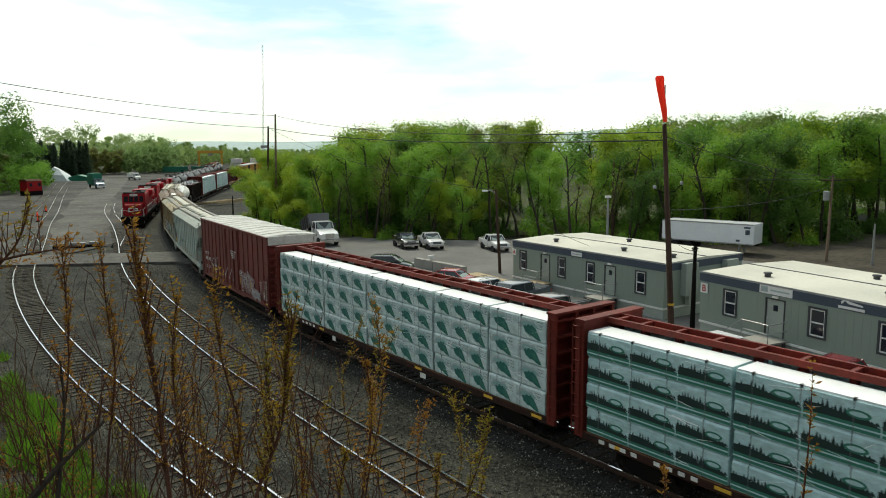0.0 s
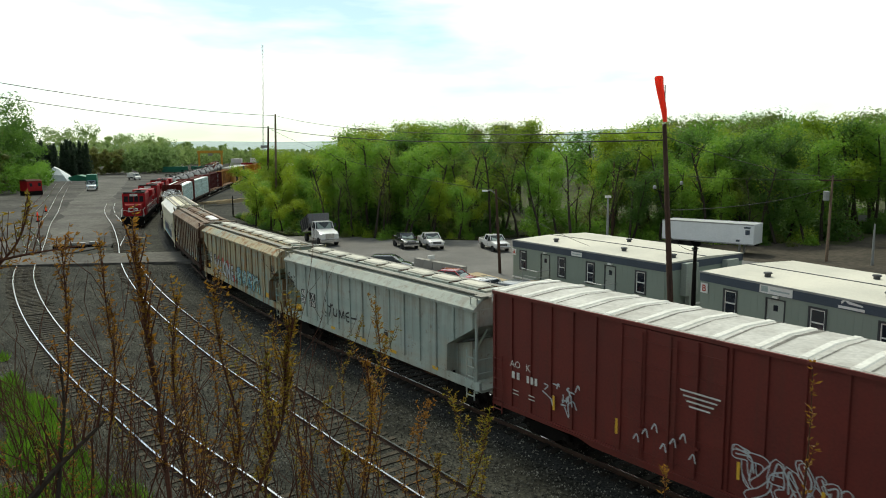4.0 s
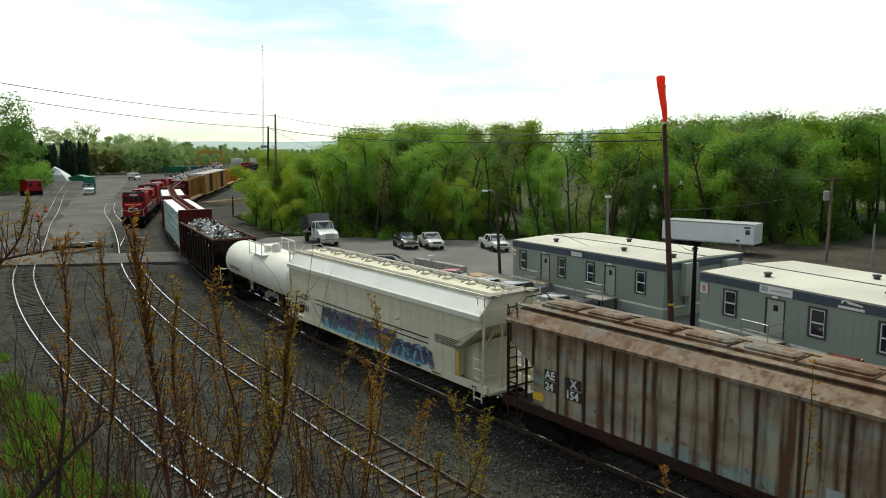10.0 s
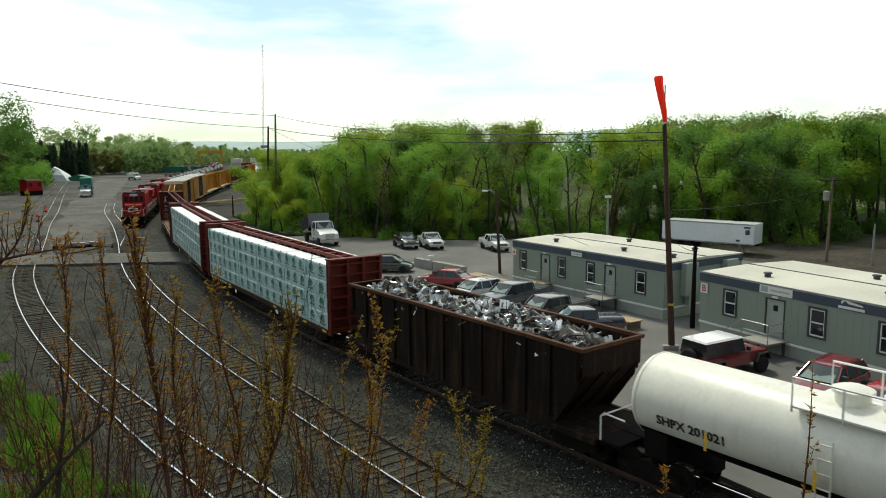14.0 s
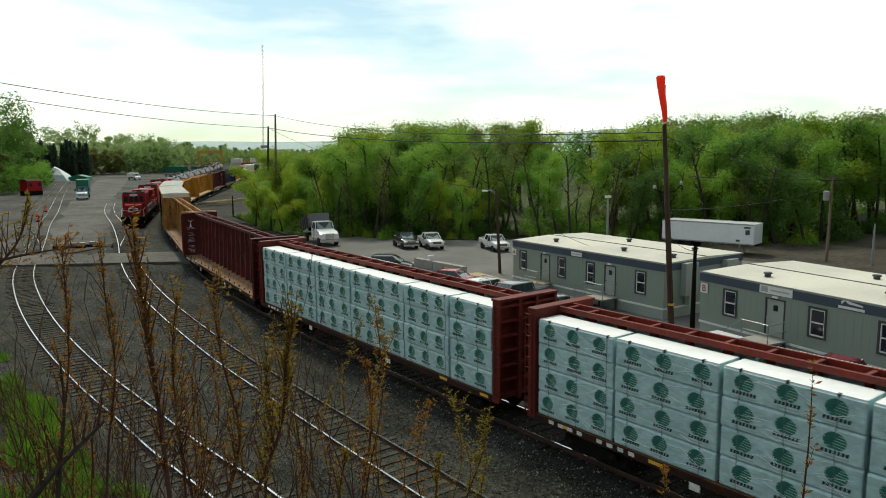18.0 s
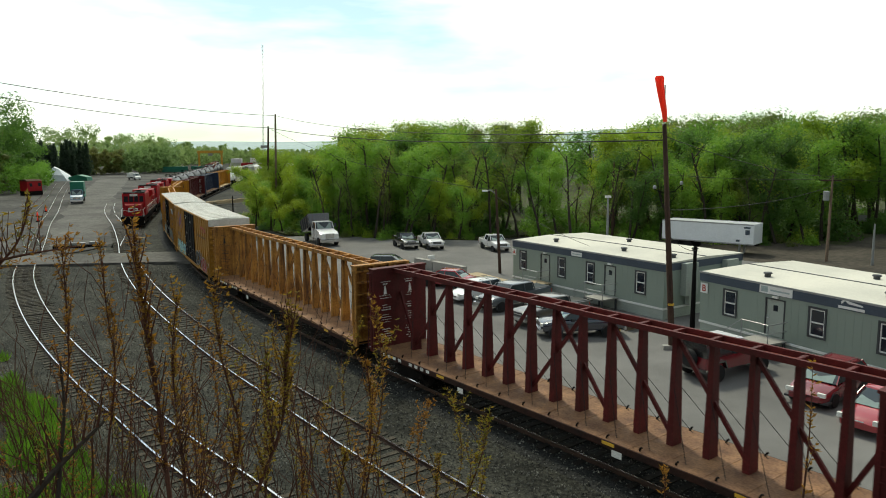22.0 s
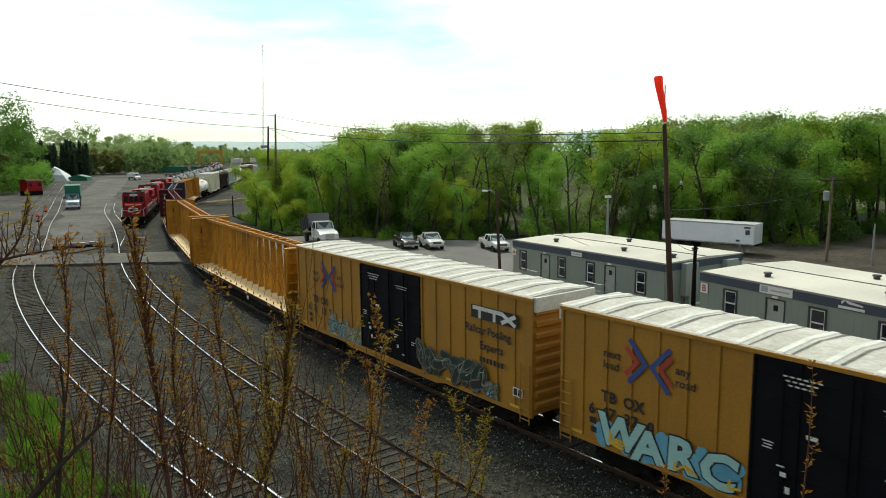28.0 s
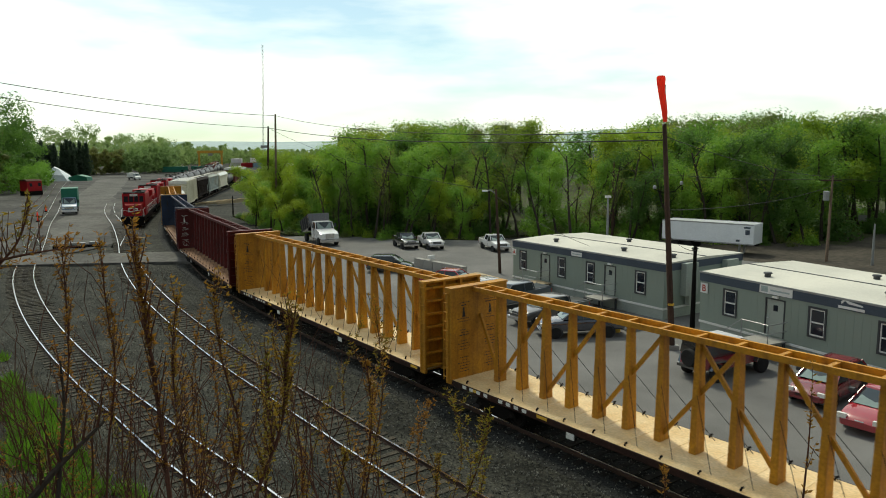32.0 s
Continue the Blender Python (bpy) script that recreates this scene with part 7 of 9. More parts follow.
part("transformer", Geo().lathe([(5.5, 0.05), (5.5, 0.26), (6.3, 0.26), (6.35, 0.05)], 12, 'z', (-0.42, -0.1, 0)), "grey_metal", pt)
part("crossarm", Geo().box(-0.9, 0.9, -0.06, 0.06, 7.2, 7.32), "wood_pole", pt)
pl = pole("lamp_post", 15.8, 69.3, 5.6, (0, 0), 0.14, "grey_metal", "grey lamp post behind the office trailer", "lamp post")
part("lamp_head", Geo().box(-0.25, 0.25, -0.2, 0.2, 5.55, 5.75), "white_paint", pl)
pole("marker_post", 37.1, 62.0, 3.6, (0, 0), 0.12, "grey_metal", "grey marker post by the dirt track", "post")
pole("marker_post", -34.0, 117.6, 3.0, (0, 0), 0.12, "black_steel", "short dark post beside the main track", "post")
pw = pole("utility_pole", 19.5, 83.0, 8.6, (0, 0), 0.15, "wood_pole", "wooden utility pole at the edge of the wood", "utility pole")
pole("utility_pole", -37.0, 58.5, 16.6, (0, 0), 0.2, "wood_pole", "tall wooden utility pole beside the side track", "utility pole")


def wire(a, b, sag, r=0.02, label="black overhead wire between utility poles"):
    pts = []
    for i in range(25):
        u = i / 24
        pts.append((a[0] + (b[0] - a[0]) * u, a[1] + (b[1] - a[1]) * u, a[2] + (b[2] - a[2]) * u - 4 * sag * u * (1 - u)))
    return thing("overhead_wire", Geo().tube(pts, r, 4), "wire", None, label, "wire", "overhead wires")


wire((-37.0, 58.5, 16.2), (-23.9, 105.8, 15.2), 0.5, 0.03)
wire((-37.0, 58.5, 15.1), (-25.0, 105.9, 13.5), 0.5, 0.03)
wire((-23.9, 105.8, 15.2), (11.1, 36.7, 11.1), 1.0, 0.025)
wire((-25.0, 105.9, 13.5), (11.1, 36.7, 10.7), 0.8, 0.035)
wire((-25.0, 105.9, 13.5), (4.4, 59.9, 6.9), 1.2, 0.02)
wire((11.1, 36.7, 10.9), (34.8, 64.4, 7.6), 0.5, 0.02)
wire((11.3, 36.6, 7.2), (34.8, 64.4, 6.9), 0.5, 0.02)
wire((4.5, 59.9, 6.4), (10.0, 49.0, 3.7), 0.3, 0.015)
wire((19.5, 83.0, 8.0), (34.8, 64.4, 7.4), 0.5, 0.02)
wire((34.8, 64.4, 7.4), (60, 50, 8.0), 0.6, 0.02)
wire((11.4, 36.6, 6.0), (14.4, 40.9, 4.5), 0.25, 0.015)
mast = thing("radio_mast", None, None, Matrix.Translation((-98, 400.5, 0)), "thin distant lattice radio mast", "radio mast")
for dx, dy in ((-0.35, 0), (0.35, 0.0), (0, 0.5)):
    part("mast_leg", Geo().tube([(dx, dy, 0), (dx + 2.3, dy, 66)], 0.06, 4), "grey_metal", mast)
lac = Geo()
for i in range(33):
    z = i * 2.0
    s = 1 if i % 2 else -1
    lac.tube([(s * 0.35 + z * 0.035, 0, z), (-s * 0.35 + (z + 2) * 0.035, 0, z + 2)], 0.05, 3)
part("lattice", lac, "grey_metal", mast)


# ---- vehicles ----
def wheel(parent, x, y, r, w=0.22, rim="chrome"):
    s = 1 if y > 0 else -1
    t = part("wheel", Geo().lathe([(y - w / 2, r * 0.6), (y - w / 2, r * 0.93), (y - w / 2 + 0.04, r), (y + w / 2 - 0.04, r), (y + w / 2, r * 0.93), (y + w / 2, r * 0.6)], 18, 'y', (x, 0, r)), "tyre", parent, smooth=True)
    part("rim", Geo().lathe([(y + s * w * 0.3, r * 0.1), (y + s * w * 0.42, r * 0.25), (y + s * w * 0.38, r * 0.5), (y + s * w * 0.5, r * 0.62), (y + s * w * 0.3, r * 0.64)], 14, 'y', (x, 0, r)), rim, t, smooth=True)


def slab(g, prof, w, inset=0.07, drop=0.04):
    """A body extruded from a side outline with rounded flanks."""
    cx = sum(p[0] for p in prof) / len(prof)
    cz = sum(p[1] for p in prof) / len(prof)

    def shrink(k):
        return [(x + (cx - x) * k, z + (cz - z) * k * 1.6) for x, z in prof]
    rings = [[(x, y, z) for x, z in q] for y, q in ((-w, shrink(0.035)), (-w + 0.05, shrink(0.008)), (-w + 0.16, prof), (w - 0.16, prof), (w - 0.05, shrink(0.008)), (w, shrink(0.035)))]
    return g.loft(rings)


def shell(stations):
    """A car body from cross-sections (x, half width, bottom, top) with rounded shoulders and tucked sills."""
    rings = []
    for x, w, zb, zt in stations:
        d = zt - zb
        half = [(w * 0.86, zb), (w * 0.97, zb + 0.12 * d), (w, zb + 0.5 * d), (w * 0.985, zb + 0.78 * d), (w * 0.94, zb + 0.93 * d), (w * 0.8, zt), (w * 0.4, zt + 0.02)]
        rings.append([(x, y, z) for y, z in half] + [(x, -y, z) for y, z in reversed(half)])
    return Geo().loft(rings)


def cabin(parent, body, base, roof, w, wr, zb, zt, posts):
    """Glasshouse on the belt line, with roof panel and pillars. base and roof are (back, front)."""
    def ring(x0, x1, y, z, bow):
        return [(x0 + bow, -y, z), ((x0 + x1) / 2, -y * 1.01, z), (x1 - bow, -y, z), (x1 - 0.02, -y * 0.8, z), (x1 + bow * 0.4, 0, z), (x1 - 0.02, y * 0.8, z), (x1 - bow, y, z), ((x0 + x1) / 2, y * 1.01, z), (x0 + bow, y, z), (x0, y * 0.8, z), (x0 - 0.01, 0, z), (x0, -y * 0.8, z)]
    gl = Geo().loft([ring(base[0], base[1], w, zb, 0.1), ring(roof[0], roof[1], wr, zt, 0.08)])
    c = part("glasshouse", gl, "glass", parent)
    for a, b, g in ((base[1], roof[1], 0.025), (base[0], roof[0], -0.025)):
        ws = Geo().loft([[(a + g - 0.02 * abs(u) * (1 if g > 0 else -1), u * w * 0.8, zb + 0.03) for u in (-1, -0.5, 0, 0.5, 1)], [(b + g - 0.02 * abs(u) * (1 if g > 0 else -1), u * wr * 0.82, zt - 0.05) for u in (-1, -0.5, 0, 0.5, 1)]], closed=False, caps=False)
        part("windscreen" if g > 0 else "rear_window", ws, "windscreen", c)
    rf = Geo().loft([ring(roof[0] - 0.05, roof[1] + 0.05, wr + 0.03, zt - 0.03, 0.1), ring(roof[0] - 0.01, roof[1] + 0.02, wr - 0.01, zt + 0.03, 0.1), ring(roof[0] + 0.2, roof[1] - 0.2, wr - 0.22, zt + 0.065, 0.1)])
    part("roof_panel", rf, body, c, smooth=True)
    for s in (-1, 1):
        for xb, xt in [(base[0], roof[0]), (base[1], roof[1])] + list(posts):
            part("pillar", Geo().beam((xb, s * (w + 0.005), zb - 0.03), (xt, s * (wr + 0.005), zt), 0.05, 0.09), body, c)


def lights(parent, xf, xb, w, z, rim=0.34):
    for s in (-1, 1):
        part("headlight", Geo().box(xf - 0.12, xf + 0.012, s * (w - 0.25) - 0.17, s * (w - 0.25) + 0.17, z - 0.09, z + 0.09), "lamp_glass", parent)
        part("tail_light", Geo().box(xb - 0.012, xb + 0.1, s * (w - 0.12) - 0.08, s * (w - 0.12) + 0.08, z - 0.1, z + 0.2), "red_mark", parent)
        part("mirror", Geo().box(0.62, 0.8, s * (w + 0.06) - 0.1, s * (w + 0.06) + 0.1, 1.18, 1.36), "trim_dark", parent)
    part("plate", Geo().box(xf, xf + 0.02, -0.16, 0.16, 0.5, 0.62), "white_paint", parent)


def placed(ob, x, y, hx, hy):
    ob.matrix_basis = Matrix.Translation((x, y, 0)) @ Matrix.Rotation(math.atan2(hy, hx), 4, 'Z')
    return ob


def pickup(body, label, length=5.7, crew=True, cover=False):
    v = thing("pickup_truck", None, None, None, label, "pickup truck", "parked vehicles")
    f, b, w = length / 2, -length / 2, 1.0
    part("body", shell([(b, 0.93, 0.62, 1.24), (b + 0.06, 0.97, 0.56, 1.32), (b + 1.75, w, 0.50, 1.32), (f - 2.2, w, 0.46, 1.27), (f - 1.45, w, 0.46, 1.25), (f - 0.9, 0.99, 0.46, 1.20), (f - 0.4, 0.96, 0.46, 1.12), (f - 0.12, 0.91, 0.48, 1.02), (f, 0.84, 0.54, 0.90)]), body, v, smooth=True)
    part("bed", Geo().box(b + 0.12, b + 1.7, -w + 0.15, w - 0.15, 1.30, 1.328), "trim_dark", v)
    cabin(v, body, (b + 1.8, f - 1.45), (b + 1.95 if crew else b + 2.4, f - 2.15), w - 0.07, w - 0.2, 1.27, 1.86, [(b + 2.85, b + 2.82)])
    for x in (f - 0.98, b + 1.15):
        for s in (-1, 1):
            wheel(v, x, s * (w - 0.12), 0.40, 0.27)
            part("wheel_arch", Geo().lathe([(s * (w - 0.06), 0.40), (s * (w + 0.006), 0.48), (s * (w - 0.1), 0.49)], 16, 'y', (x, 0, 0.43)), "trim_dark", v)
    part("grille", Geo().box(f - 0.06, f + 0.015, -0.52, 0.52, 0.76, 1.04), "trim_dark", v)
    part("grille_bar", Geo().box(f, f + 0.025, -0.5, 0.5, 0.87, 0.93), "chrome", v)
    part("front_bumper", Geo().prism([(f - 0.1, 0.44), (f + 0.1, 0.47), (f + 0.12, 0.66), (f - 0.1, 0.70)], -w + 0.04, w - 0.04), "chrome", v)
    part("rear_bumper", Geo().box(b - 0.12, b + 0.05, -w + 0.08, w - 0.08, 0.5, 0.68), "chrome", v)
    for s in (-1, 1):
        part("door_line", Geo().box(b + 2.83, b + 2.85, s * w - 0.005, s * w + 0.004, 0.62, 1.24), "trim_dark", v)
        part("door_handle", Geo().box(b + 2.55, b + 2.75, s * (w + 0.01) - 0.012, s * (w + 0.01) + 0.012, 1.08, 1.12), "trim_dark", v)
    lights(v, f - 0.01, b, w, 0.95)
    return v


def crossover(body, label, length=4.55):
    v = thing("crossover_car", None, None, None, label, "car", "parked vehicles")
    f, b, w = length / 2, -length / 2, 0.93
    part("body", shell([(b, 0.80, 0.42, 0.92), (b + 0.1, 0.89, 0.34, 1.02), (b + 0.6, w, 0.3, 1.06), (f - 1.9, w, 0.28, 1.05), (f - 1.25, w, 0.28, 1.02), (f - 0.8, 0.91, 0.28, 0.95), (f - 0.4, 0.87, 0.28, 0.85), (f - 0.15, 0.79, 0.3, 0.74), (f, 0.66, 0.36, 0.62)]), body, v, smooth=True)
    cabin(v, body, (b + 0.08, f - 1.05), (b + 0.55, f - 1.95), w - 0.06, w - 0.25, 1.04, 1.6, [(b + 1.35, b + 1.5), (b + 2.35, b + 2.3)])
    for x in (f - 0.92, b + 0.85):
        for s in (-1, 1):
            wheel(v, x, s * (w - 0.1), 0.35, 0.23)
            part("wheel_arch", Geo().lathe([(s * (w - 0.06), 0.35), (s * (w + 0.006), 0.42), (s * (w - 0.1), 0.43)], 16, 'y', (x, 0, 0.37)), "trim_dark", v)
    part("grille", Geo().box(f - 0.08, f + 0.0, -0.4, 0.4, 0.5, 0.62), "trim_dark", v)
    part("lower_trim", Geo().box(b + 0.1, f - 0.12, -w - 0.004, w + 0.004, 0.3, 0.4), "trim_dark", v)
    for s in (-1, 1):
        part("door_line", Geo().box(0.05, 0.065, s * w - 0.005, s * w + 0.003, 0.45, 1.02), "trim_dark", v)
        part("roof_rack", Geo().tube([(b + 0.7, s * 0.58, 1.66), (b + 0.8, s * 0.58, 1.72), (f - 2.2, s * 0.58, 1.72), (f - 2.1, s * 0.58, 1.66)], 0.02, 5), "trim_dark", v)
    lights(v, f - 0.06, b, w, 0.72)
    return v


def sedan(body, label, length=4.6):
    v = thing("sedan_car", None, None, None, label, "car", "parked vehicles")
    f, b, w = length / 2, -length / 2, 0.9
    part("body", shell([(b, 0.74, 0.4, 0.82), (b + 0.1, 0.83, 0.32, 0.9), (b + 0.8, w, 0.27, 0.95), (f - 1.9, w, 0.25, 0.93), (f - 1.2, w, 0.25, 0.9), (f - 0.7, 0.88, 0.25, 0.83), (f - 0.3, 0.83, 0.26, 0.74), (f - 0.1, 0.76, 0.28, 0.64), (f, 0.66, 0.32, 0.55)]), body, v, smooth=True)
    cabin(v, body, (b + 0.55, f - 1.1), (b + 1.25, f - 2.0), w - 0.05, w - 0.22, 0.9, 1.4, [(b + 2.1, b + 2.1)])
    for x in (f - 0.9, b + 0.95):
        for s in (-1, 1):
            wheel(v, x, s * (w - 0.1), 0.32, 0.2)
    lights(v, f - 0.03, b, w, 0.66)
    return v


def jeep(label):
    v = thing("offroad_car", None, None, None, label, "car", "parked vehicles")
    f, b, w = 2.1, -2.0, 0.78
    part("body", slab(Geo(), [(b, 0.6), (b, 1.12), (0.75, 1.12), (0.8, 1.1), (f - 0.1, 1.05), (f, 0.95), (f, 0.6), (0.6, 0.5), (-0.6, 0.5)], w), "car_maroon", v, smooth=True)
    part("soft_top", Geo().loft([[(b + 0.02, -w, 1.12), (0.55, -w, 1.12), (0.55, w, 1.12), (b + 0.02, w, 1.12)], [(b + 0.08, -w + 0.1, 1.76), (0.3, -w + 0.1, 1.78), (0.3, w - 0.1, 1.78), (b + 0.08, w - 0.1, 1.76)]]), "car_black", v)
    part("white_roof", Geo().loft([[(b + 0.03, -w + 0.06, 1.75), (0.42, -w + 0.06, 1.77), (0.42, w - 0.06, 1.77), (b + 0.03, w - 0.06, 1.75)], [(b + 0.1, -w + 0.14, 1.83), (0.3, -w + 0.14, 1.84), (0.3, w - 0.14, 1.84), (b + 0.1, w - 0.14, 1.83)]]), "car_white", v)
    part("windscreen", Geo().loft([[(0.62, -w + 0.06, 1.12), (0.62, w - 0.06, 1.12), (0.58, w - 0.06, 1.12), (0.58, -w + 0.06, 1.12)], [(0.40, -w + 0.12, 1.74), (0.40, w - 0.12, 1.74), (0.36, w - 0.12, 1.74), (0.36, -w + 0.12, 1.74)]]), "glass", v)
    for s in (-1, 1):
        part("side_window", Geo().loft([[(-0.35, s * (w + 0.002), 1.16), (0.5, s * (w + 0.002), 1.16)], [(-0.33, s * (w - 0.085), 1.68), (0.34, s * (w - 0.085), 1.68)]], closed=False), "glass", v)
        for x in (f - 0.55, b + 0.65):
            part("fender", Geo().prism([(x - 0.52, 0.6), (x - 0.35, 0.98), (x + 0.35, 0.98), (x + 0.52, 0.6), (x + 0.45, 0.6), (x + 0.3, 0.92), (x - 0.3, 0.92), (x - 0.45, 0.6)], s * 0.86 - 0.13, s * 0.86 + 0.13), "car_black", v)
            wheel(v, x, s * 0.82, 0.40, 0.26)
        part("headlight", Geo().lathe([(f - 0.02, 0.1), (f + 0.03, 0.1), (f + 0.04, 0.02)], 10, 'x', (0, s * 0.45, 0.9)), "lamp_glass", v)
        part("mirror", Geo().box(0.5, 0.62, s * (w + 0.12) - 0.08, s * (w + 0.12) + 0.08, 1.2, 1.38), "car_black", v)
    sp = part("spare_wheel", Geo().lathe([(b - 0.28, 0.2), (b - 0.3, 0.36), (b - 0.26, 0.4), (b - 0.08, 0.4), (b - 0.04, 0.3)], 18, 'x', (0, 0.05, 1.02)), "tyre", v, smooth=True)
    part("rim", Geo().lathe([(b - 0.24, 0.05), (b - 0.27, 0.12), (b - 0.26, 0.24)], 12, 'x', (0, 0.05, 1.02)), "chrome", sp)
    part("rear_bumper", Geo().box(b - 0.15, b, -w, w, 0.5, 0.64), "car_black", v)
    part("front_bumper", Geo().box(f, f + 0.2, -w, w, 0.5, 0.66), "car_black", v)
    return v


placed(jeep("dark red off-road car with a black body and white roof"), 12.9, 32.5, 0.88, 0.48)
placed(crossover("car_maroon", "dark red crossover parked nose out on the lot"), 16.0, 29.2, -0.78, -0.62).scale = (0.92, 0.92, 0.88)
placed(sedan("car_red", "bright red car parked beside a dark red crossover", 4.5), 16.55, 26.2, -0.8, -0.6).scale = (0.95, 0.95, 0.95)
placed(pickup("car_navy", "dark navy pickup with a pale hood parked nose out"), 7.6, 39.58, -0.985, -0.07).scale = (0.82, 0.82, 0.82)
placed(pickup("car_taupe", "dark taupe crew cab pickup parked nose out", 6.0), 6.42, 42.95, -0.84, -0.54).scale = (0.84, 0.84, 0.84)
placed(pickup("car_grey", "grey crew cab pickup with an open bed", 6.2), 4.66, 47.08, -0.79, -0.61).scale = (0.87, 0.87, 0.87)
placed(crossover("car_white", "white car parked beside a grey pickup"), 2.27, 49.29, -0.813, -0.57).scale = (0.87, 0.87, 0.87)
placed(sedan("car_red", "red sedan parked by the concrete blocks"), 0.25, 54.39, -0.902, 0.431).scale = (0.92, 0.92, 0.92)
placed(crossover("car_green", "dark green car parked by the concrete blocks"), -4.5, 61.24, 0.988, -0.13).scale = (0.86, 0.86, 0.86)
placed(pickup("car_black", "black pickup parked at the edge of the wood", 5.2), -4.0, 76.4, 0.36, -0.93).scale = (0.84, 0.84, 0.84)
placed(pickup("car_white", "white pickup parked beside a black pickup", 5.2), -1.29, 75.97, 0.324, -0.945).scale = (0.85, 0.85, 0.85)
placed(pickup("car_white", "white pickup parked at the edge of the lot", 5.3), 5.26, 73.99, 0.339, -0.94).scale = (0.84, 0.84, 0.84)


def dump_truck():
    v = thing("dump_truck", None, None, None, "white work truck with a black raised dump body", "truck", "parked vehicles")
    part("frame", Geo().box(-3.4, 3.2, -0.45, 0.45, 0.65, 0.9), "black_steel", v)
    part("hood", slab(Geo(), [(1.5, 0.75), (1.5, 1.75), (2.8, 1.55), (3.2, 1.35), (3.25, 0.8)], 1.0), "car_white", v, smooth=True)
    part("cab_body", slab(Geo(), [(0.0, 0.75), (0.0, 1.8), (1.55, 1.8), (1.55, 0.75)], 1.08), "car_white", v)
    cabin(v, "car_white", (0.02, 1.5), (0.1, 1.15), 1.02, 0.92, 1.78, 2.5, [])
    part("grille", Geo().box(3.2, 3.28, -0.5, 0.5, 0.85, 1.4), "chrome", v)
    part("front_bumper", Geo().box(3.2, 3.45, -1.1, 1.1, 0.5, 0.78), "chrome", v)
    d = part("dump_body", Geo().loft([[(-3.4, -1.15, 1.0), (-0.2, -1.15, 1.9), (-0.2, 1.15, 1.9), (-3.4, 1.15, 1.0)], [(-3.9, -1.2, 2.2), (-0.7, -1.2, 3.3), (-0.7, 1.2, 3.3), (-3.9, 1.2, 2.2)]]), "car_black", v, "tilted black dump body")
    rr = Geo()
    for k in range(5):
        u = k / 4
        rr.beam((-3.3 + 3.0 * u, -1.2, 1.05 + 0.85 * u), (-3.8 + 3.0 * u, -1.24, 2.2 + 1.05 * u), 0.08, 0.08)
    part("body_rib", rr, "car_black", d)
    for x, ys in ((2.4, (-0.95, 0.95)), (-2.4, (-0.9, 0.9))):
        for y in ys:
            wheel(v, x, y, 0.48, 0.3)
    for s in (-1, 1):
        part("headlight", Geo().box(3.18, 3.27, s * 0.8 - 0.15, s * 0.8 + 0.15, 1.0, 1.2), "lamp_glass", v)
        part("mirror", Geo().box(1.3, 1.4, s * 1.25 - 0.1, s * 1.25 + 0.1, 1.9, 2.3), "trim_dark", v)
    return v


placed(dump_truck(), -13.6, 80.4, 0.45, -0.89)


def semi_trailer(x, y, yaw):
    v = thing("semi_trailer", None, None, Matrix.Translation((x, y, 0)) @ Matrix.Rotation(yaw, 4, 'Z'), "white box semi-trailer parked before the wood", "trailer")
    L = 9.0
    part("box", Geo().box(-L / 2, L / 2, -1.28, 1.28, 1.05, 2.98), "trailer_white", v)
    tr = Geo()
    for z in (1.05, 2.93):
        for s in (-1, 1):
            tr.box(-L / 2 - 0.02, L / 2 + 0.02, s * 1.28 - 0.03, s * 1.28 + 0.03, z - 0.02, z + 0.09)
    part("edge_rail", tr, "grey_metal", v)
    rb = Geo()
    for u in np.arange(-L / 2 + 0.3, L / 2, 0.6):
        for s in (-1, 1):
            rb.box(u - 0.02, u + 0.02, s * 1.28 - 0.015, s * 1.28 + 0.015, 1.15, 2.88)
    part("side_rib", rb, "trailer_white", v, kind="stuff")
    part("print_bar", Geo().box(L / 2 - 0.9, L / 2 - 0.3, -1.31, -1.298, 2.6, 2.75).box(L / 2 - 0.75, L / 2 - 0.35, -1.31, -1.298, 2.0, 2.45), "navy", v, kind="stuff")
    part("print_bar", Geo().box(L / 2 - 1.6, L / 2 - 1.25, -1.31, -1.298, 1.3, 1.5), "navy", v)
    part("rear_door", Geo().box(L / 2, L / 2 + 0.04, -1.2, 1.2, 1.1, 2.9), "trailer_white", v)
    part("frame", Geo().box(-L / 2 + 0.5, L / 2, -0.5, 0.5, 0.9, 1.14), "black_steel", v)
    for x2 in (-3.2, -1.9):
        for y2 in (-1.0, 1.0):
            wheel(v, x2, y2, 0.5, 0.4)
    for y2 in (-0.7, 0.7):
        part("landing_leg", Geo().box(3.0, 3.15, y2 - 0.08, y2 + 0.08, -0.02, 0.95), "grey_metal", v)
    return v


semi_trailer(26.6, 71.6, math.atan2(-5.7, 6.6))


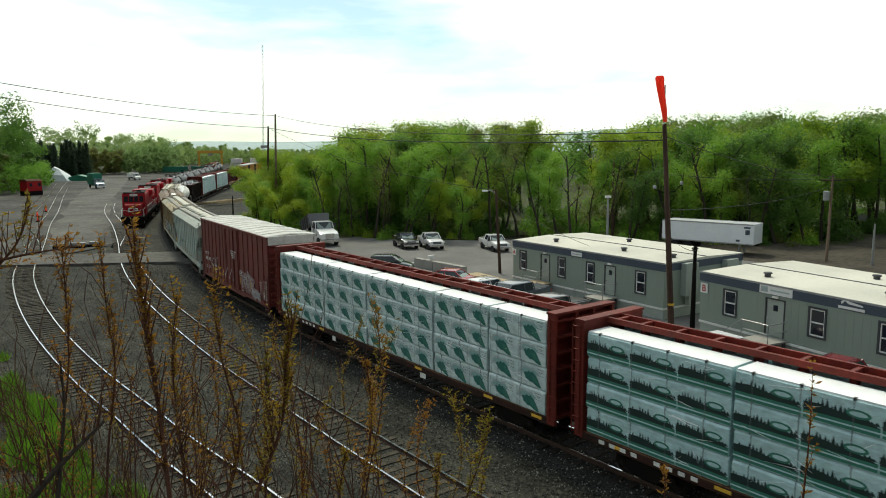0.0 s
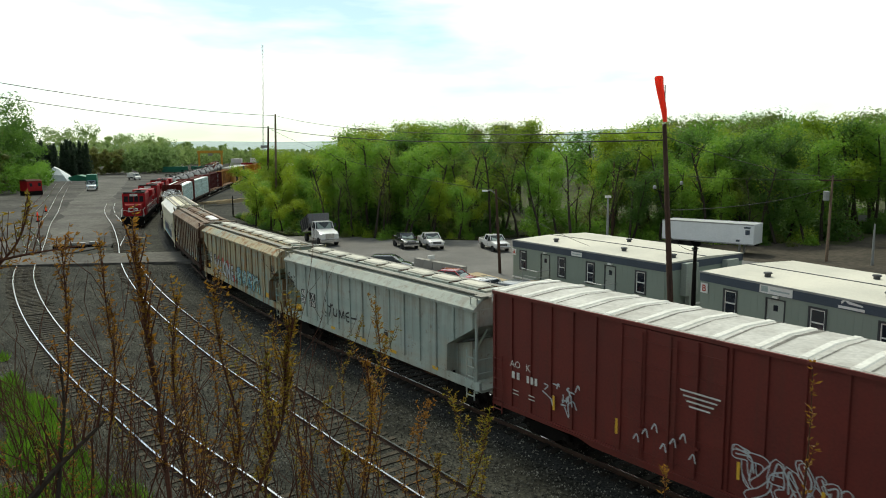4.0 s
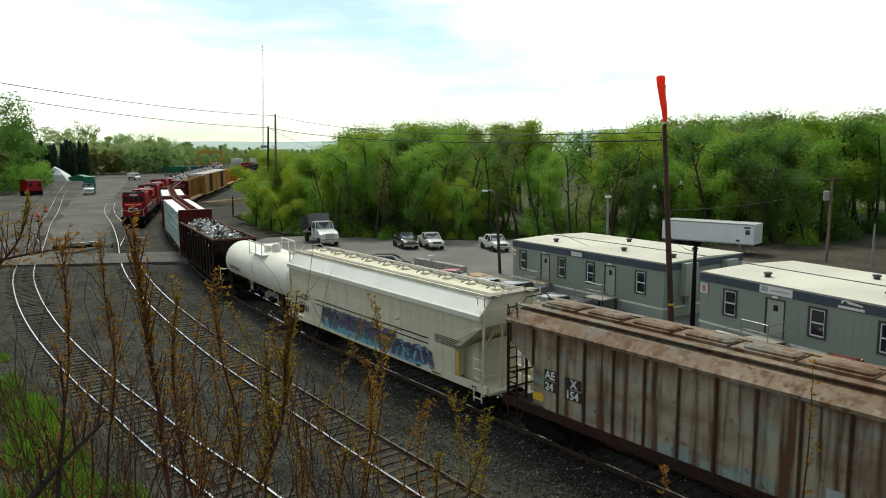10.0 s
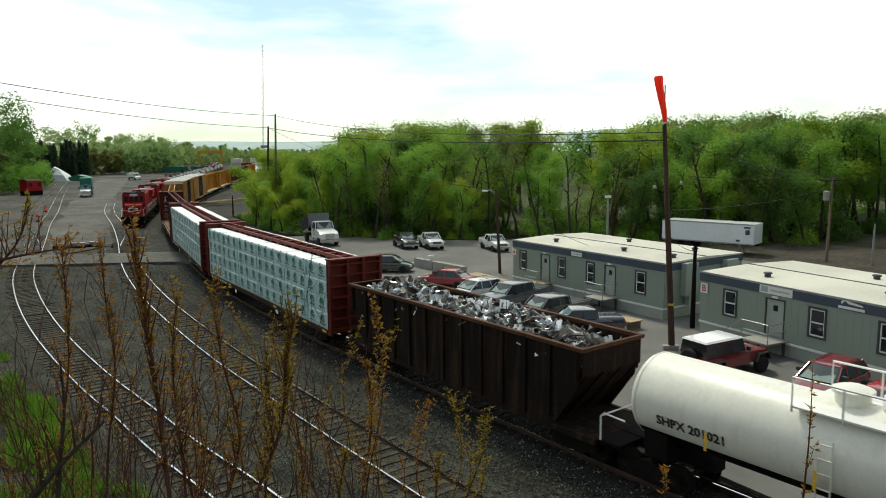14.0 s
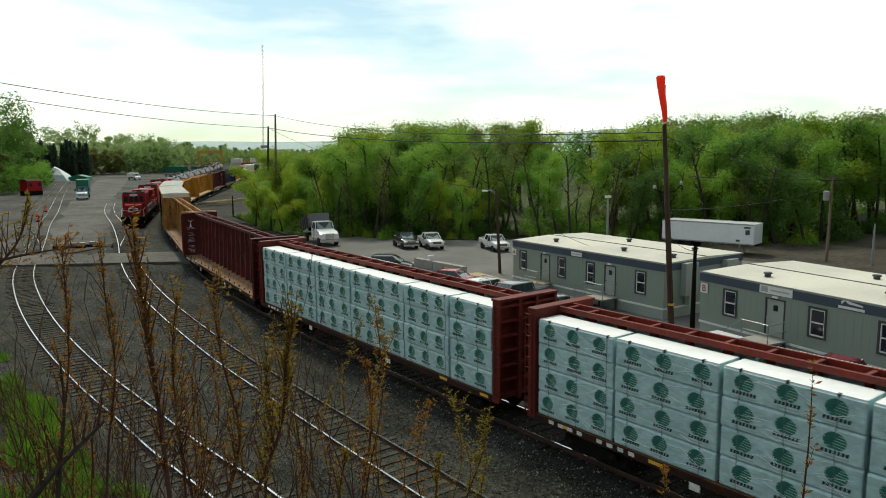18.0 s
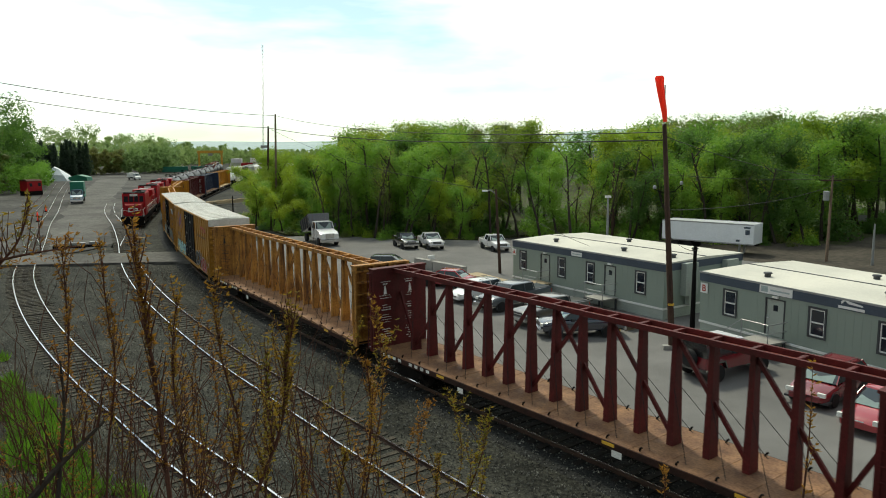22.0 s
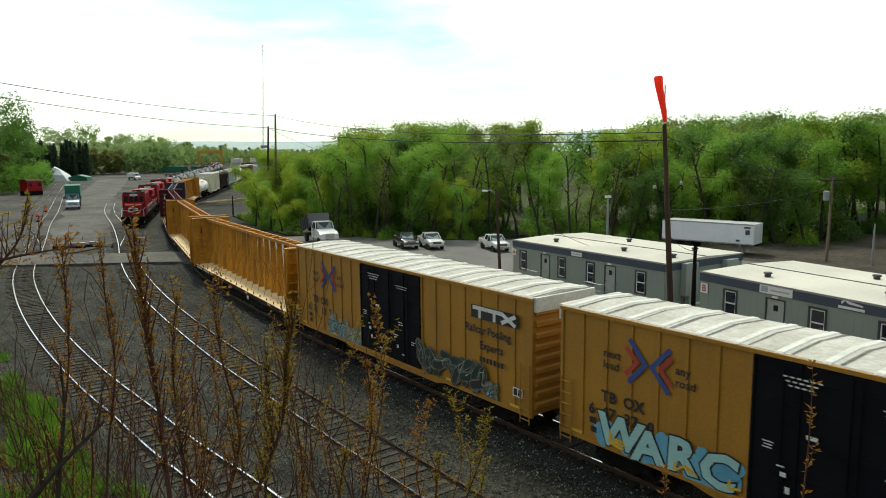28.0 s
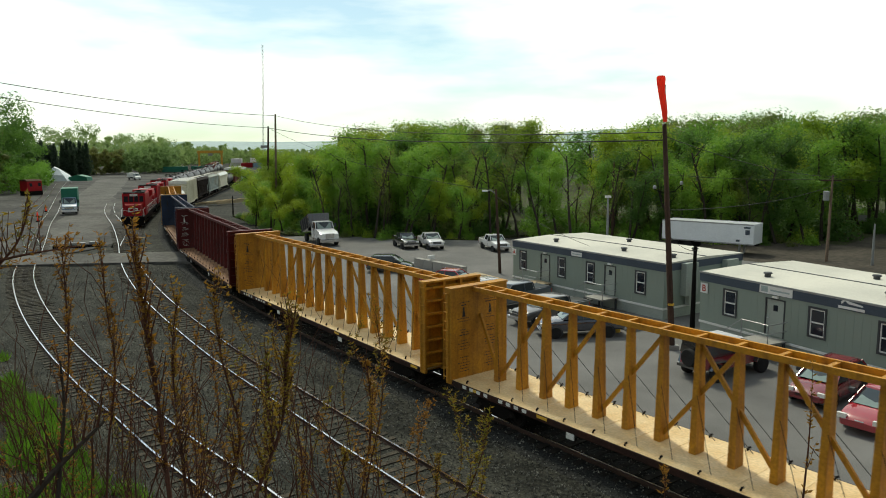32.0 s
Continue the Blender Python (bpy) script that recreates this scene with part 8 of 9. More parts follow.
def box_lorry():
    """Cab over the front wheels, tall green box behind."""
    v = thing("box_lorry", None, None, None, "green box lorry with a pale blue cab driving down the yard", "lorry")
    part("frame", Geo().box(-4.2, 2.6, -0.5, 0.5, 0.6, 0.9), "black_steel", v)
    part("cargo_box", Geo().box(-4.4, 0.9, -1.25, 1.25, 1.0, 4.1), "green_box", v, "green cargo box")
    part("roof_edge", Geo().box(-4.42, 0.92, -1.27, 1.27, 4.08, 4.16), "green_box", v)
    part("cab_body", slab(Geo(), [(1.0, 0.6), (1.0, 1.75), (2.3, 1.7), (3.6, 1.45), (3.9, 1.2), (3.9, 0.6)], 1.12), "truck_blue", v, smooth=True)
    cabin(v, "truck_blue", (1.0, 2.4), (1.05, 1.9), 1.06, 0.95, 1.7, 2.6, [])
    part("grille", Geo().box(3.86, 3.93, -0.6, 0.6, 0.85, 1.25), "chrome", v)
    part("front_bumper", Geo().box(3.8, 4.05, -1.15, 1.15, 0.4, 0.75), "white_paint", v)
    for s in (-1, 1):
        part("headlight", Geo().box(3.84, 3.92, s * 0.88 - 0.17, s * 0.88 + 0.17, 0.9, 1.12), "lamp_glass", v)
        part("mirror", Geo().box(2.2, 2.35, s * 1.35 - 0.12, s * 1.35 + 0.12, 1.8, 2.3), "trim_dark", v)
        for x in (2.9, -2.9):
            wheel(v, x, s * 0.98, 0.5, 0.3)
    return v


LORRY = box_lorry()


# ---- trees ----
def leaf_mesh(name, c, n, size, material, r, solid=None):
    """Small three-cornered leaves at the centres c, facing along n; solid adds inner twigwork as (verts, faces)."""
    n = n / (np.linalg.norm(n, axis=1)[:, None] + 1e-9)
    u = np.cross(n, r.normal(0, 1, n.shape))
    u /= np.linalg.norm(u, axis=1)[:, None] + 1e-9
    w = np.cross(n, u)
    s = np.asarray(size)[:, None]
    v = np.stack([c + u * s, c - u * s * 0.7 + w * s * 0.62, c - u * s * 0.55 - w * s * 0.62], 1).reshape(-1, 3)
    f = np.arange(len(v)).reshape(-1, 3)
    if solid is not None:
        f = np.concatenate([f, solid[1] + len(v)])
        v = np.concatenate([v, solid[0]])
    me = bpy.data.meshes.new(name)
    me.vertices.add(len(v))
    me.vertices.foreach_set("co", v.astype(np.float32).ravel())
    me.loops.add(len(f) * 3)
    me.loops.foreach_set("vertex_index", f.astype(np.int32).ravel())
    me.polygons.add(len(f))
    me.polygons.foreach_set("loop_start", np.arange(0, len(f) * 3, 3, dtype=np.int32))
    me.materials.append(MAT[material])
    me.update(calc_edges=True)
    me.validate()
    return me


def tree_meshes(seed, h, spread, leaves, leaf, bare=0.3, mat_leaf="leaf", low=0.25):
    """Trunk with limbs, and a crown of small leaves in uneven clumps round the limb ends."""
    k = random.Random(seed)
    tr, tips = Geo(), []

    def limb(p, d, length, r, depth):
        pts = [p]
        for i in range(4):
            d = (d + Vector((k.uniform(-0.22, 0.22), k.uniform(-0.22, 0.22), k.uniform(-0.02, 0.14)))).normalized()
            pts.append(pts[-1] + d * length / 4)
        tr.tube(pts, r, 5 if depth else 7, r * 0.45)
        if depth >= 2:
            tips.extend(pts[2:])
            return
        n = 5 if depth == 0 else 3
        for i in range(n):
            q = pts[1 + min(3, int((low if depth == 0 else 0.2) * 4 + i * 3.2 / n))] if depth else pts[0].lerp(pts[-1], low + (1 - low) * (i + 0.5) / n)
            a = k.uniform(0, 6.28)
            e = Vector((math.cos(a), math.sin(a), k.uniform(0.5, 1.3))).normalized()
            limb(q, e, length * (0.42 if depth == 0 else 0.5) * spread * k.uniform(0.75, 1.2), r * 0.42, depth + 1)
        tips.append(pts[-1])
    limb(Vector((0, 0, -0.2)), Vector((k.uniform(-0.08, 0.08), k.uniform(-0.08, 0.08), 1)).normalized(), h * 0.86, 0.012 * h + 0.03, 0)
    keep = np.array([t for t in tips if k.random() > bare * 0.4])
    r = np.random.RandomState(seed)
    t = keep[r.randint(0, len(keep), leaves)]
    off = r.normal(0, 1, (leaves, 3))
    off *= (h * 0.135 * r.rand(leaves) ** 0.5 / np.linalg.norm(off, axis=1))[:, None] * np.array((1, 1, 0.8))
    c = t + off
    c = c[c[:, 2] > h * 0.05]
    n = off[:len(c)] / np.linalg.norm(off[:len(c)], axis=1)[:, None] + r.normal(0, 0.55, (len(c), 3)) + np.array((0, 0, 0.35))
    return tr.mesh("trunk", "bark", True), leaf_mesh("crown", c, n, leaf * r.uniform(0.65, 1.35, len(c)) * np.clip(1.35 - 0.75 * np.linalg.norm(off[:len(c)], axis=1) / (h * 0.135), 0.55, 1.35), mat_leaf, r)


KINDS, BACK_KINDS = [], []
for seed, h, sp, n, lf, m in ((1, 12, 0.62, 5600, 0.125, "leaf"), (2, 13, 0.52, 5000, 0.125, "leaf"), (3, 11, 0.75, 6000, 0.125, "leaf_yellow"), (4, 14, 0.5, 2000, 0.10, "leaf_brown"), (5, 12, 0.6, 5600, 0.13, "leaf_dark"), (6, 9, 0.9, 5600, 0.115, "leaf_yellow"), (7, 13, 0.58, 5200, 0.125, "leaf")):
    KINDS.append((h, tree_meshes(seed, h, sp, n, lf, 0.3, m)))
for seed, h, sp, n, m in ((41, 13, 0.62, 3000, "leaf"), (42, 13, 0.6, 2800, "leaf_brown"), (43, 13, 0.66, 3000, "leaf_dark"), (44, 12, 0.66, 3000, "leaf_yellow")):
    BACK_KINDS.append((h, tree_meshes(seed, h, sp, n, 0.15, 0.2, m, 0.45)))
KINDS.append((12, tree_meshes(8, 12, 0.62, 620, 0.10, 0.3, "leaf", 0.32)))
KINDS.append((12, tree_meshes(18, 12, 0.55, 420, 0.10, 0.3, "leaf_yellow", 0.38)))
TREE_LABEL = ["slender tree with fresh green spring leaves", "tall tree in thin fresh green leaf", "broad tree with yellow-green spring leaves", "tall half-bare tree with brownish buds", "tree with darker green leaves", "low bushy tree with yellow-green leaves", "tree with bright green spring leaves", "dark bare-limbed tree with a few first leaves", "dark forked tree with very few leaves"]


CROWN_TOP = {cm.name: float(np.percentile([q.co.z for q in cm.vertices], 99.7)) / h for h, (tm, cm) in KINDS + BACK_KINDS}
BACK_OF = {0: 0, 1: 0, 6: 0, 3: 1, 4: 2, 2: 3, 5: 3}


def tree(kind, x, y, h, turn, z=0.0, wide=1.0, back=False):
    h0, (tm, cm) = BACK_KINDS[BACK_OF[kind]] if back else KINDS[kind]
    t = new("tree", None)
    top = CROWN_TOP[cm.name]
    if back:
        h = (canopy(x, y) - z + h) / top
    else:
        h = min(h, (canopy(x, y) - z - 0.2) / top) if y > 60 else h
    s = h / h0
    t.matrix_basis = Matrix.Translation((x, y, z)) @ Matrix.Rotation(turn, 4, 'Z') @ Matrix.Diagonal((s * wide, s * wide, s, 1))
    tagged(t, TREE_LABEL[kind], "tree", "trees of the wood")
    part("trunk", tm, None, t)
    part("crown", cm, None, t)
    return t


DIRT_WAY = [(34, 63), (40, 69.5), (46, 76), (53, 83), (62, 91), (75, 99)]


def on_way(x, y, reach):
    """Whether a place lies on the dirt track that winds into the wood."""
    for (a, b), (c, d) in zip(DIRT_WAY, DIRT_WAY[1:]):
        u = max(0, min(1, ((x - a) * (c - a) + (y - b) * (d - b)) / ((c - a) ** 2 + (d - b) ** 2)))
        if math.hypot(x - a - u * (c - a), y - b - u * (d - b)) < reach:
            return True
    return False


def canopy(x, y):
    """Height of the wood's even canopy: low over the yard's far end, rising towards the dirt track."""
    return 10.4 + y * float(np.interp(x / y, (-0.27, -0.2, -0.11, 0.0, 0.075, 0.14, 0.29, 0.36, 0.46, 0.54, 0.6), (0.018, 0.030, 0.0335, 0.0295, 0.032, 0.037, 0.0345, 0.0353, 0.0405, 0.0466, 0.049)))


def woods():
    k = random.Random(21)
    edge = Line([(-30.8, 116), (-19.2, 92), (-9.4, 86.5), (3, 85.5), (10, 89), (22, 82), (32.5, 76.5), (39, 76), (50, 66), (64, 50)])
    n = 0
    for row, (back, step, hh) in enumerate(((0.0, 2.7, 9.4), (4.0, 2.7, 10.9), (9, 3.0, 11.8), (16, 3.6, 12.9), (27, 4.2, 14.2), (42, 4.4, 16.2))):
        s = edge.s[0] + k.uniform(0, 2)
        while s < edge.s[-1]:
            (x, y), (wx, wy) = edge.at(s), edge.way(s)
            x, y = x - wy * (back + k.uniform(-1.5, 1.5)) , y + wx * (back + k.uniform(-1.5, 1.5))
            left = s < edge.s[0] + 26
            # from x = 20 on, darker leaf colours stand in for deep shade
            kind = k.choice((2, 5, 2, 0) if left else ((0, 1, 3, 6, 3, 1, 3, 2) if x < 20 else (4, 1, 4, 6, 3, 4)) if row == 0 else (0, 3, 4, 3, 1, 3, 2, 6) if row > 3 else (0, 1, 4, 6, 3, 1, 2, 6, 0) if x < 20 else (4, 1, 4, 6, 4, 4, 2, 0))
            rise = 0.0 if x < 25 else (x - 25) * 0.05
            h = hh * (k.uniform(0.82, 1.12) if row < 3 else k.uniform(0.92, 1.05)) * (0.86 if left else 1.0)
            if row == 0:
                h *= 0.9
            if on_way(x, y, 3.6 if x > 44 else 4.5):
                s += step
                continue
            tree(kind, x, y, h + rise if row < 3 else k.uniform(-0.4, 0.9) - 1.2 * (row == 3), k.uniform(0, 6.28), bank(x, y), 1.3 if row > 2 else 1.15, row > 2)
            n += 1
            s += step * k.uniform(0.8, 1.25)
    return n


woods()


def corner_wood():
    """Trees that close the view behind the bend of the dirt track."""
    k = random.Random(33)
    n = 0
    while n < 36:
        y = 86 + 40 * k.random() ** 1.5
        x = y * k.uniform(0.42, 0.68)
        if on_way(x, y, 3.4):
            continue
        tree(k.choice((0, 1, 2, 6, 4, 3, 0, 2)), x, y, k.uniform(11.5, 15) + (x - 40) * 0.05, k.uniform(0, 6.28), -0.2)
        n += 1


corner_wood()
k = random.Random(12)
for x in (-13.5, -8.0, -4.6, -1.2, 1.8, 5.6, 9.0, 11.5, 14.8, 18.5, 21.0, 25.5, 29.0, 33.5):
    y = 84.2 + k.uniform(-0.3, 1.4) if x < 8 else 84.6 - (x - 9) * 0.34 + k.uniform(0, 1.2)
    tree(7 + k.randrange(2), x, y, k.uniform(9.5, 12.0), k.uniform(0, 6.28), -0.1, 1.0)
tree(1, -9.2, 89.5, 13.2, 0.4)
tree(3, 3.0, 87.0, 11.2, 1.4)
tree(3, 7.5, 87.5, 11.0, 2.4)
tree(3, -6.8, 88.0, 11.0, 3.4)


def bush_mesh(seed, n, r, lf, m):
    r_ = np.random.RandomState(seed)
    a, e = r_.uniform(0, 6.28, n), r_.rand(n)
    rr = r * (0.35 + 0.65 * r_.rand(n)) * (1 + 0.3 * np.sin(a * 3 + seed))
    q = np.sqrt(1 - e * e * 0.8)
    c = np.stack([np.cos(a) * rr * q, np.sin(a) * rr * q, e * r * 1.1 * (0.4 + 0.6 * r_.rand(n))], 1)
    nn = c / (np.linalg.norm(c, axis=1)[:, None] + 0.1) + r_.normal(0, 0.5, (n, 3)) + np.array((0, 0, 0.4))
    return leaf_mesh("shrub", c, nn, lf * r_.uniform(0.6, 1.3, n), m, r_)


SHRUBS = [bush_mesh(1, 900, 1.6, 0.12, "leaf"), bush_mesh(2, 900, 1.4, 0.12, "leaf_dark"), bush_mesh(3, 800, 1.5, 0.115, "leaf_yellow"), bush_mesh(4, 700, 1.5, 0.11, "leaf_brown")]


def undergrowth():
    k = random.Random(8)
    edge = Line([(-32, 113), (-18.4, 89.5), (-9.4, 84), (3, 83), (9, 86), (22, 80), (32.5, 75), (39, 74.5), (50, 65), (64, 49)])
    s = edge.s[0]
    while s < edge.s[-1]:
        (x, y), (wx, wy) = edge.at(s), edge.way(s)
        for b in (0.6, 3.2, 7.0, 12.0):
            if on_way(x - wy * b, y + wx * b, 4.2):
                continue
            o = new("shrub", SHRUBS[k.choice((0, 1, 1, 2, 3, 0)) if b < 4 else k.choice((0, 1, 1, 3))])
            q = k.uniform(0.7, 1.35) * (0.55 if b < 1 else 1 if b < 5 else 1.7)
            o.matrix_basis = Matrix.Translation((x - wy * (b + k.uniform(-1, 1)), y + wx * (b + k.uniform(-1, 1)), -0.1)) @ Matrix.Rotation(k.uniform(0, 6), 4, 'Z') @ Matrix.Diagonal((q, q, q * 1.1, 1))
            tagged(o, "low green shrub at the edge of the wood", "shrub", "shrubs along the wood")
        s += k.uniform(1.8, 2.9)


undergrowth()
k = random.Random(58)
for i in range(64):
    y = 84.5 + 22 * k.random() ** 1.7
    x = y * k.uniform(0.42, 0.68)
    if on_way(x, y, 3.2):
        continue
    o = new("shrub", SHRUBS[k.choice((0, 1, 1, 3))])
    q = k.uniform(0.7, 1.7)
    o.matrix_basis = Matrix.Translation((x, y, -0.1)) @ Matrix.Rotation(k.uniform(0, 6), 4, 'Z') @ Matrix.Diagonal((q, q, q * 1.2, 1))
    tagged(o, "low green shrub at the edge of the wood", "shrub", "shrubs along the wood")
flat("wood_floor", [(-34, 117), (-20, 90.5), (-9.4, 84.2), (3, 83.2), (10, 87), (22, 80.3), (32.5, 75.2), (39, 74.7), (50, 65), (66, 48), (140, 60), (120, 190), (0, 240)], -0.06, "soil", "dark leafy floor under the trees", "wood floor")


way = Line(DIRT_WAY)
thing("dirt_track", sweep(way, way.s[0], way.s[-1], [(-2.6, -0.3), (2.6, -0.3), (2.3, -0.03), (-2.3, -0.03)], 0, 1.5), "wood_dirt", None, "pale dirt track that winds into the wood", "road", kind="structure")
sb = thing("sign_board", None, None, Matrix.Translation((50.4, 86.8, -0.1)) @ Matrix.Rotation(-0.5, 4, 'Z'), "small pale notice board on a post in the wood", "sign")
part("post", Geo().box(-0.05, 0.05, 0.0, 0.1, -0.1, 1.6), "wood_pole", sb)
part("board", Geo().box(-0.45, 0.45, -0.04, 0.0, 1.3, 2.1), "concrete", sb)
flat("lot_edge", [(20, 81.5), (32, 77.5), (40, 76.3), (62, 58), (62, 36), (44, 45), (33, 58), (27, 66), (17, 73)], 0.006, "wood_dirt", "dusty edge of the lot before the trailer", "ground")


def lobe_core():
    b = bmesh.new()
    bmesh.ops.create_icosphere(b, subdivisions=1, radius=1.0)
    v = np.array([q.co[:] for q in b.verts])
    f = np.array([[q.index for q in p.verts] for p in b.faces])
    b.free()
    return v, f


CORE_V, CORE_F = lobe_core()


def clump_row(name, line_pts, seed, depth, hh, n, lf, m, label, spike=False, lobes=13, dense=0.55):
    """Far trees: crowns of many leafy lobes round dense twigwork, uncountable from afar. hh: height at each point of the line."""
    r = np.random.RandomState(seed)
    L = Line(line_pts)
    hs = hh if isinstance(hh, (list, tuple)) else [hh] * len(line_pts)
    at = [L.s[int(np.argmin(((L.q - np.array(p[:2])) ** 2).sum(1)))] for p in line_pts]
    balls = []
    s = L.s[0]
    while s < L.s[-1]:
        h0 = float(np.interp(s, at, hs))
        for b in range(3):
            (x, y), (wx, wy) = L.at(s + r.uniform(-2, 2)), L.way(s)
            d = b * depth / 3 + r.uniform(0, depth / 3)
            h = h0 * r.uniform(0.68, 1.12)
            x, y = x - wy * d, y + wx * d
            if spike:
                for j in range(6):
                    balls.append((x, y, h * (0.1 + 0.155 * j), h * 0.19 * (1.08 - 0.16 * j), h * 0.13, 0.1 * j))
                continue
            for j in range(lobes):
                a, u = r.uniform(0, 6.28), r.uniform(0.08, 0.88)
                rad = h * 0.24 * math.sqrt(max(0.05, 1 - ((u - 0.45) / 0.58) ** 2)) * r.rand() ** 0.5
                q = h * r.uniform(0.075, 0.15)
                balls.append((x + math.cos(a) * rad, y + math.sin(a) * rad, u * h, q, q * 0.85, u))
        s += h0 * (0.16 if spike else 0.36)
    B = np.array(balls)
    inner = B[B[:, 5] < dense]
    v = (CORE_V[None] * (0.86 + 0.3 * r.rand(len(inner), len(CORE_V), 1))) * inner[:, None, [3, 3, 4]] * 0.4 + inner[:, None, :3]
    f = CORE_F[None] + (np.arange(len(inner)) * len(CORE_V))[:, None, None]
    i = r.randint(0, len(B), n)
    d = r.normal(0, 1, (n, 3))
    d /= np.linalg.norm(d, axis=1)[:, None]
    c = B[i, :3] + d * B[i][:, [3, 3, 4]] * (0.35 + 0.75 * r.rand(n) ** 0.8)[:, None]
    nn = d + r.normal(0, 0.5, (n, 3)) + np.array((0, 0, 0.3))
    me = leaf_mesh(name, c, nn, lf * r.uniform(0.6, 1.3, n), m, r, (v.reshape(-1, 3), f.reshape(-1, 3)))
    return tagged(new(name, me), label, "trees", kind="stuff")


clump_row("left_trees", [(-150, 110), (-118, 165), (-112, 185), (-120, 215), (-150, 265)], 5, 26, (38, 35, 29, 22, 17), 120000, 0.36, "leaf_dark", "tall dark green trees on the left side of the yard", dense=0.42)
clump_row("left_brown_trees", [(-146, 120), (-116, 170), (-111, 190)], 25, 10, (27, 24, 18), 26000, 0.22, "leaf_brown", "half-bare olive brown trees beside the yard")
clump_row("left_bushes", [(-128, 130), (-107, 176), (-112, 205), (-138, 255)], 6, 8, 8.0, 34000, 0.2, "leaf", "bright green bushes before tall trees")
clump_row("conifers", [(-160, 290), (-152, 300), (-146, 308)], 7, 16, 14.5, 40000, 0.36, "conifer", "dark conifers beyond the yard", True)
clump_row("brown_trees", [(-154, 318), (-143, 328)], 9, 18, 13, 24000, 0.32, "leaf_brown", "half-bare brown trees beyond the yard")
clump_row("middle_trees", [(-138, 331), (-131, 348), (-139, 388)], 19, 22, (13, 14.5, 13), 50000, 0.34, "leaf_hazy", "green trees beyond the yard road")
clump_row("far_trees", [(-330, 250), (-230, 330), (-165, 410), (-150, 470), (-135, 560), (-100, 700)], 10, 50, (20, 20, 21, 16, 11, 8), 90000, 0.5, "leaf_hazy", "far green wood behind the yard", dense=0.5)
clump_row("hill_trees", [(-520, 470), (-340, 540), (-270, 560), (-200, 590), (-140, 640)], 12, 60, (43, 41, 34, 19, 10), 90000, 0.75, "leaf_hazy", "far hill covered in spring green trees", dense=0.5)
clump_row("distant_trees", [(-240, 760), (-120, 860), (0, 900), (150, 900)], 13, 60, (10, 11, 15, 18), 34000, 1.1, "leaf_hazy", "distant line of trees under the horizon")
clump_row("right_hill_trees", [(-10, 175), (50, 160), (90, 135), (130, 100)], 14, 50, (12.5, 15, 19, 21), 60000, 0.3, "leaf", "green wooded rise behind the nearer trees")


def ridge(name, x0, x1, y, hh, seed, label):
    g = Geo()
    n = 60
    top = []
    for i in range(n + 1):
        u = i / n
        top.append((x0 + (x1 - x0) * u, hh * (0.5 + 0.5 * math.sin(math.pi * min(1, u * 1.1))) * (0.85 + 0.25 * noise.noise((u * 5, seed, 0)))))
    g.loft([[(x, y + 500, -5) for x, z in top], [(x, y, z) for x, z in top], [(x, y - 700, -5) for x, z in top]], closed=False)
    return thing(name, g, "far_hill", None, label, "hill", kind="structure", smooth=True)


ridge("hill_east", 180, 1900, 2000, 84, 3, "hazy blue distant wooded hill")
ridge("hill_north", -1700, 700, 2300, 44, 5, "hazy low distant hill")


# ---- far yard ----
cr = thing("gantry_crane", None, None, Matrix.Translation((-126.6, 400, 0)) @ Matrix.Rotation(0.31, 4, 'Z'), "yellow gantry crane over stacked containers", "gantry crane")
for x in (-5.9, 5.9):
    for y in (-1.5, 1.5):
        part("leg", Geo().box(x - 0.5, x + 0.5, y - 0.35, y + 0.35, 0, 9.2), "crane_yellow", cr)
    part("foot_beam", Geo().box(x - 0.5, x + 0.5, -3, 3, 0.3, 1.2), "crane_yellow", cr)
part("top_beam", Geo().box(-6.8, 6.8, -1.9, 1.9, 8.6, 10.0), "crane_yellow", cr)
part("hoist", Geo().box(-1.2, 1.2, -1.4, 1.4, 7.2, 8.6), "grey_metal", cr)


def container(x, y, yaw, m, label, L=12.2, z=0.0):
    c = thing("shipping_container", None, None, Matrix.Translation((x, y, z)) @ Matrix.Rotation(yaw, 4, 'Z'), label, "container", "containers in the yard")
    part("box", Geo().box(-L / 2, L / 2, -1.22, 1.22, 0.0, 2.6), m, c)
    rb = Geo()
    for u in np.arange(-L / 2 + 0.2, L / 2, 0.5):
        for s in (-1, 1):
            rb.box(u - 0.1, u + 0.1, s * 1.22 - 0.04, s * 1.22 + 0.04, 0.15, 2.45)
    part("side_rib", rb, m, c, kind="stuff")
    part("roof_edge", Geo().box(-L / 2 - 0.02, L / 2 + 0.02, -1.25, 1.25, 2.55, 2.62), m, c)
    return c


k = random.Random(77)
for i in range(2):
    container(-129 + i * 12.6, 352 + i * 5.5, 0.42, "green_box", "long dark green container behind the tank cars", 12.2, 0.0)
for i, m in enumerate(("white_paint", "loco_red", "truck_blue", "white_paint", "roof_zinc", "cb_tan", "box_red", "white_paint", "truck_blue", "white_paint")):
    container(-122 + (i % 5) * 7.5, 430 + (i // 5) * 14 + k.uniform(-4, 4), k.uniform(-0.2, 0.5), m, "stacked freight container far off in the yard", 6.1, 0.0)
    if i % 2 == 0:
        container(-121 + (i % 5) * 7.5, 431 + (i // 5) * 14, 0.1, ("white_paint", "box_red", "truck_blue")[i % 3], "stacked freight container far off in the yard", 6.1, 2.63)
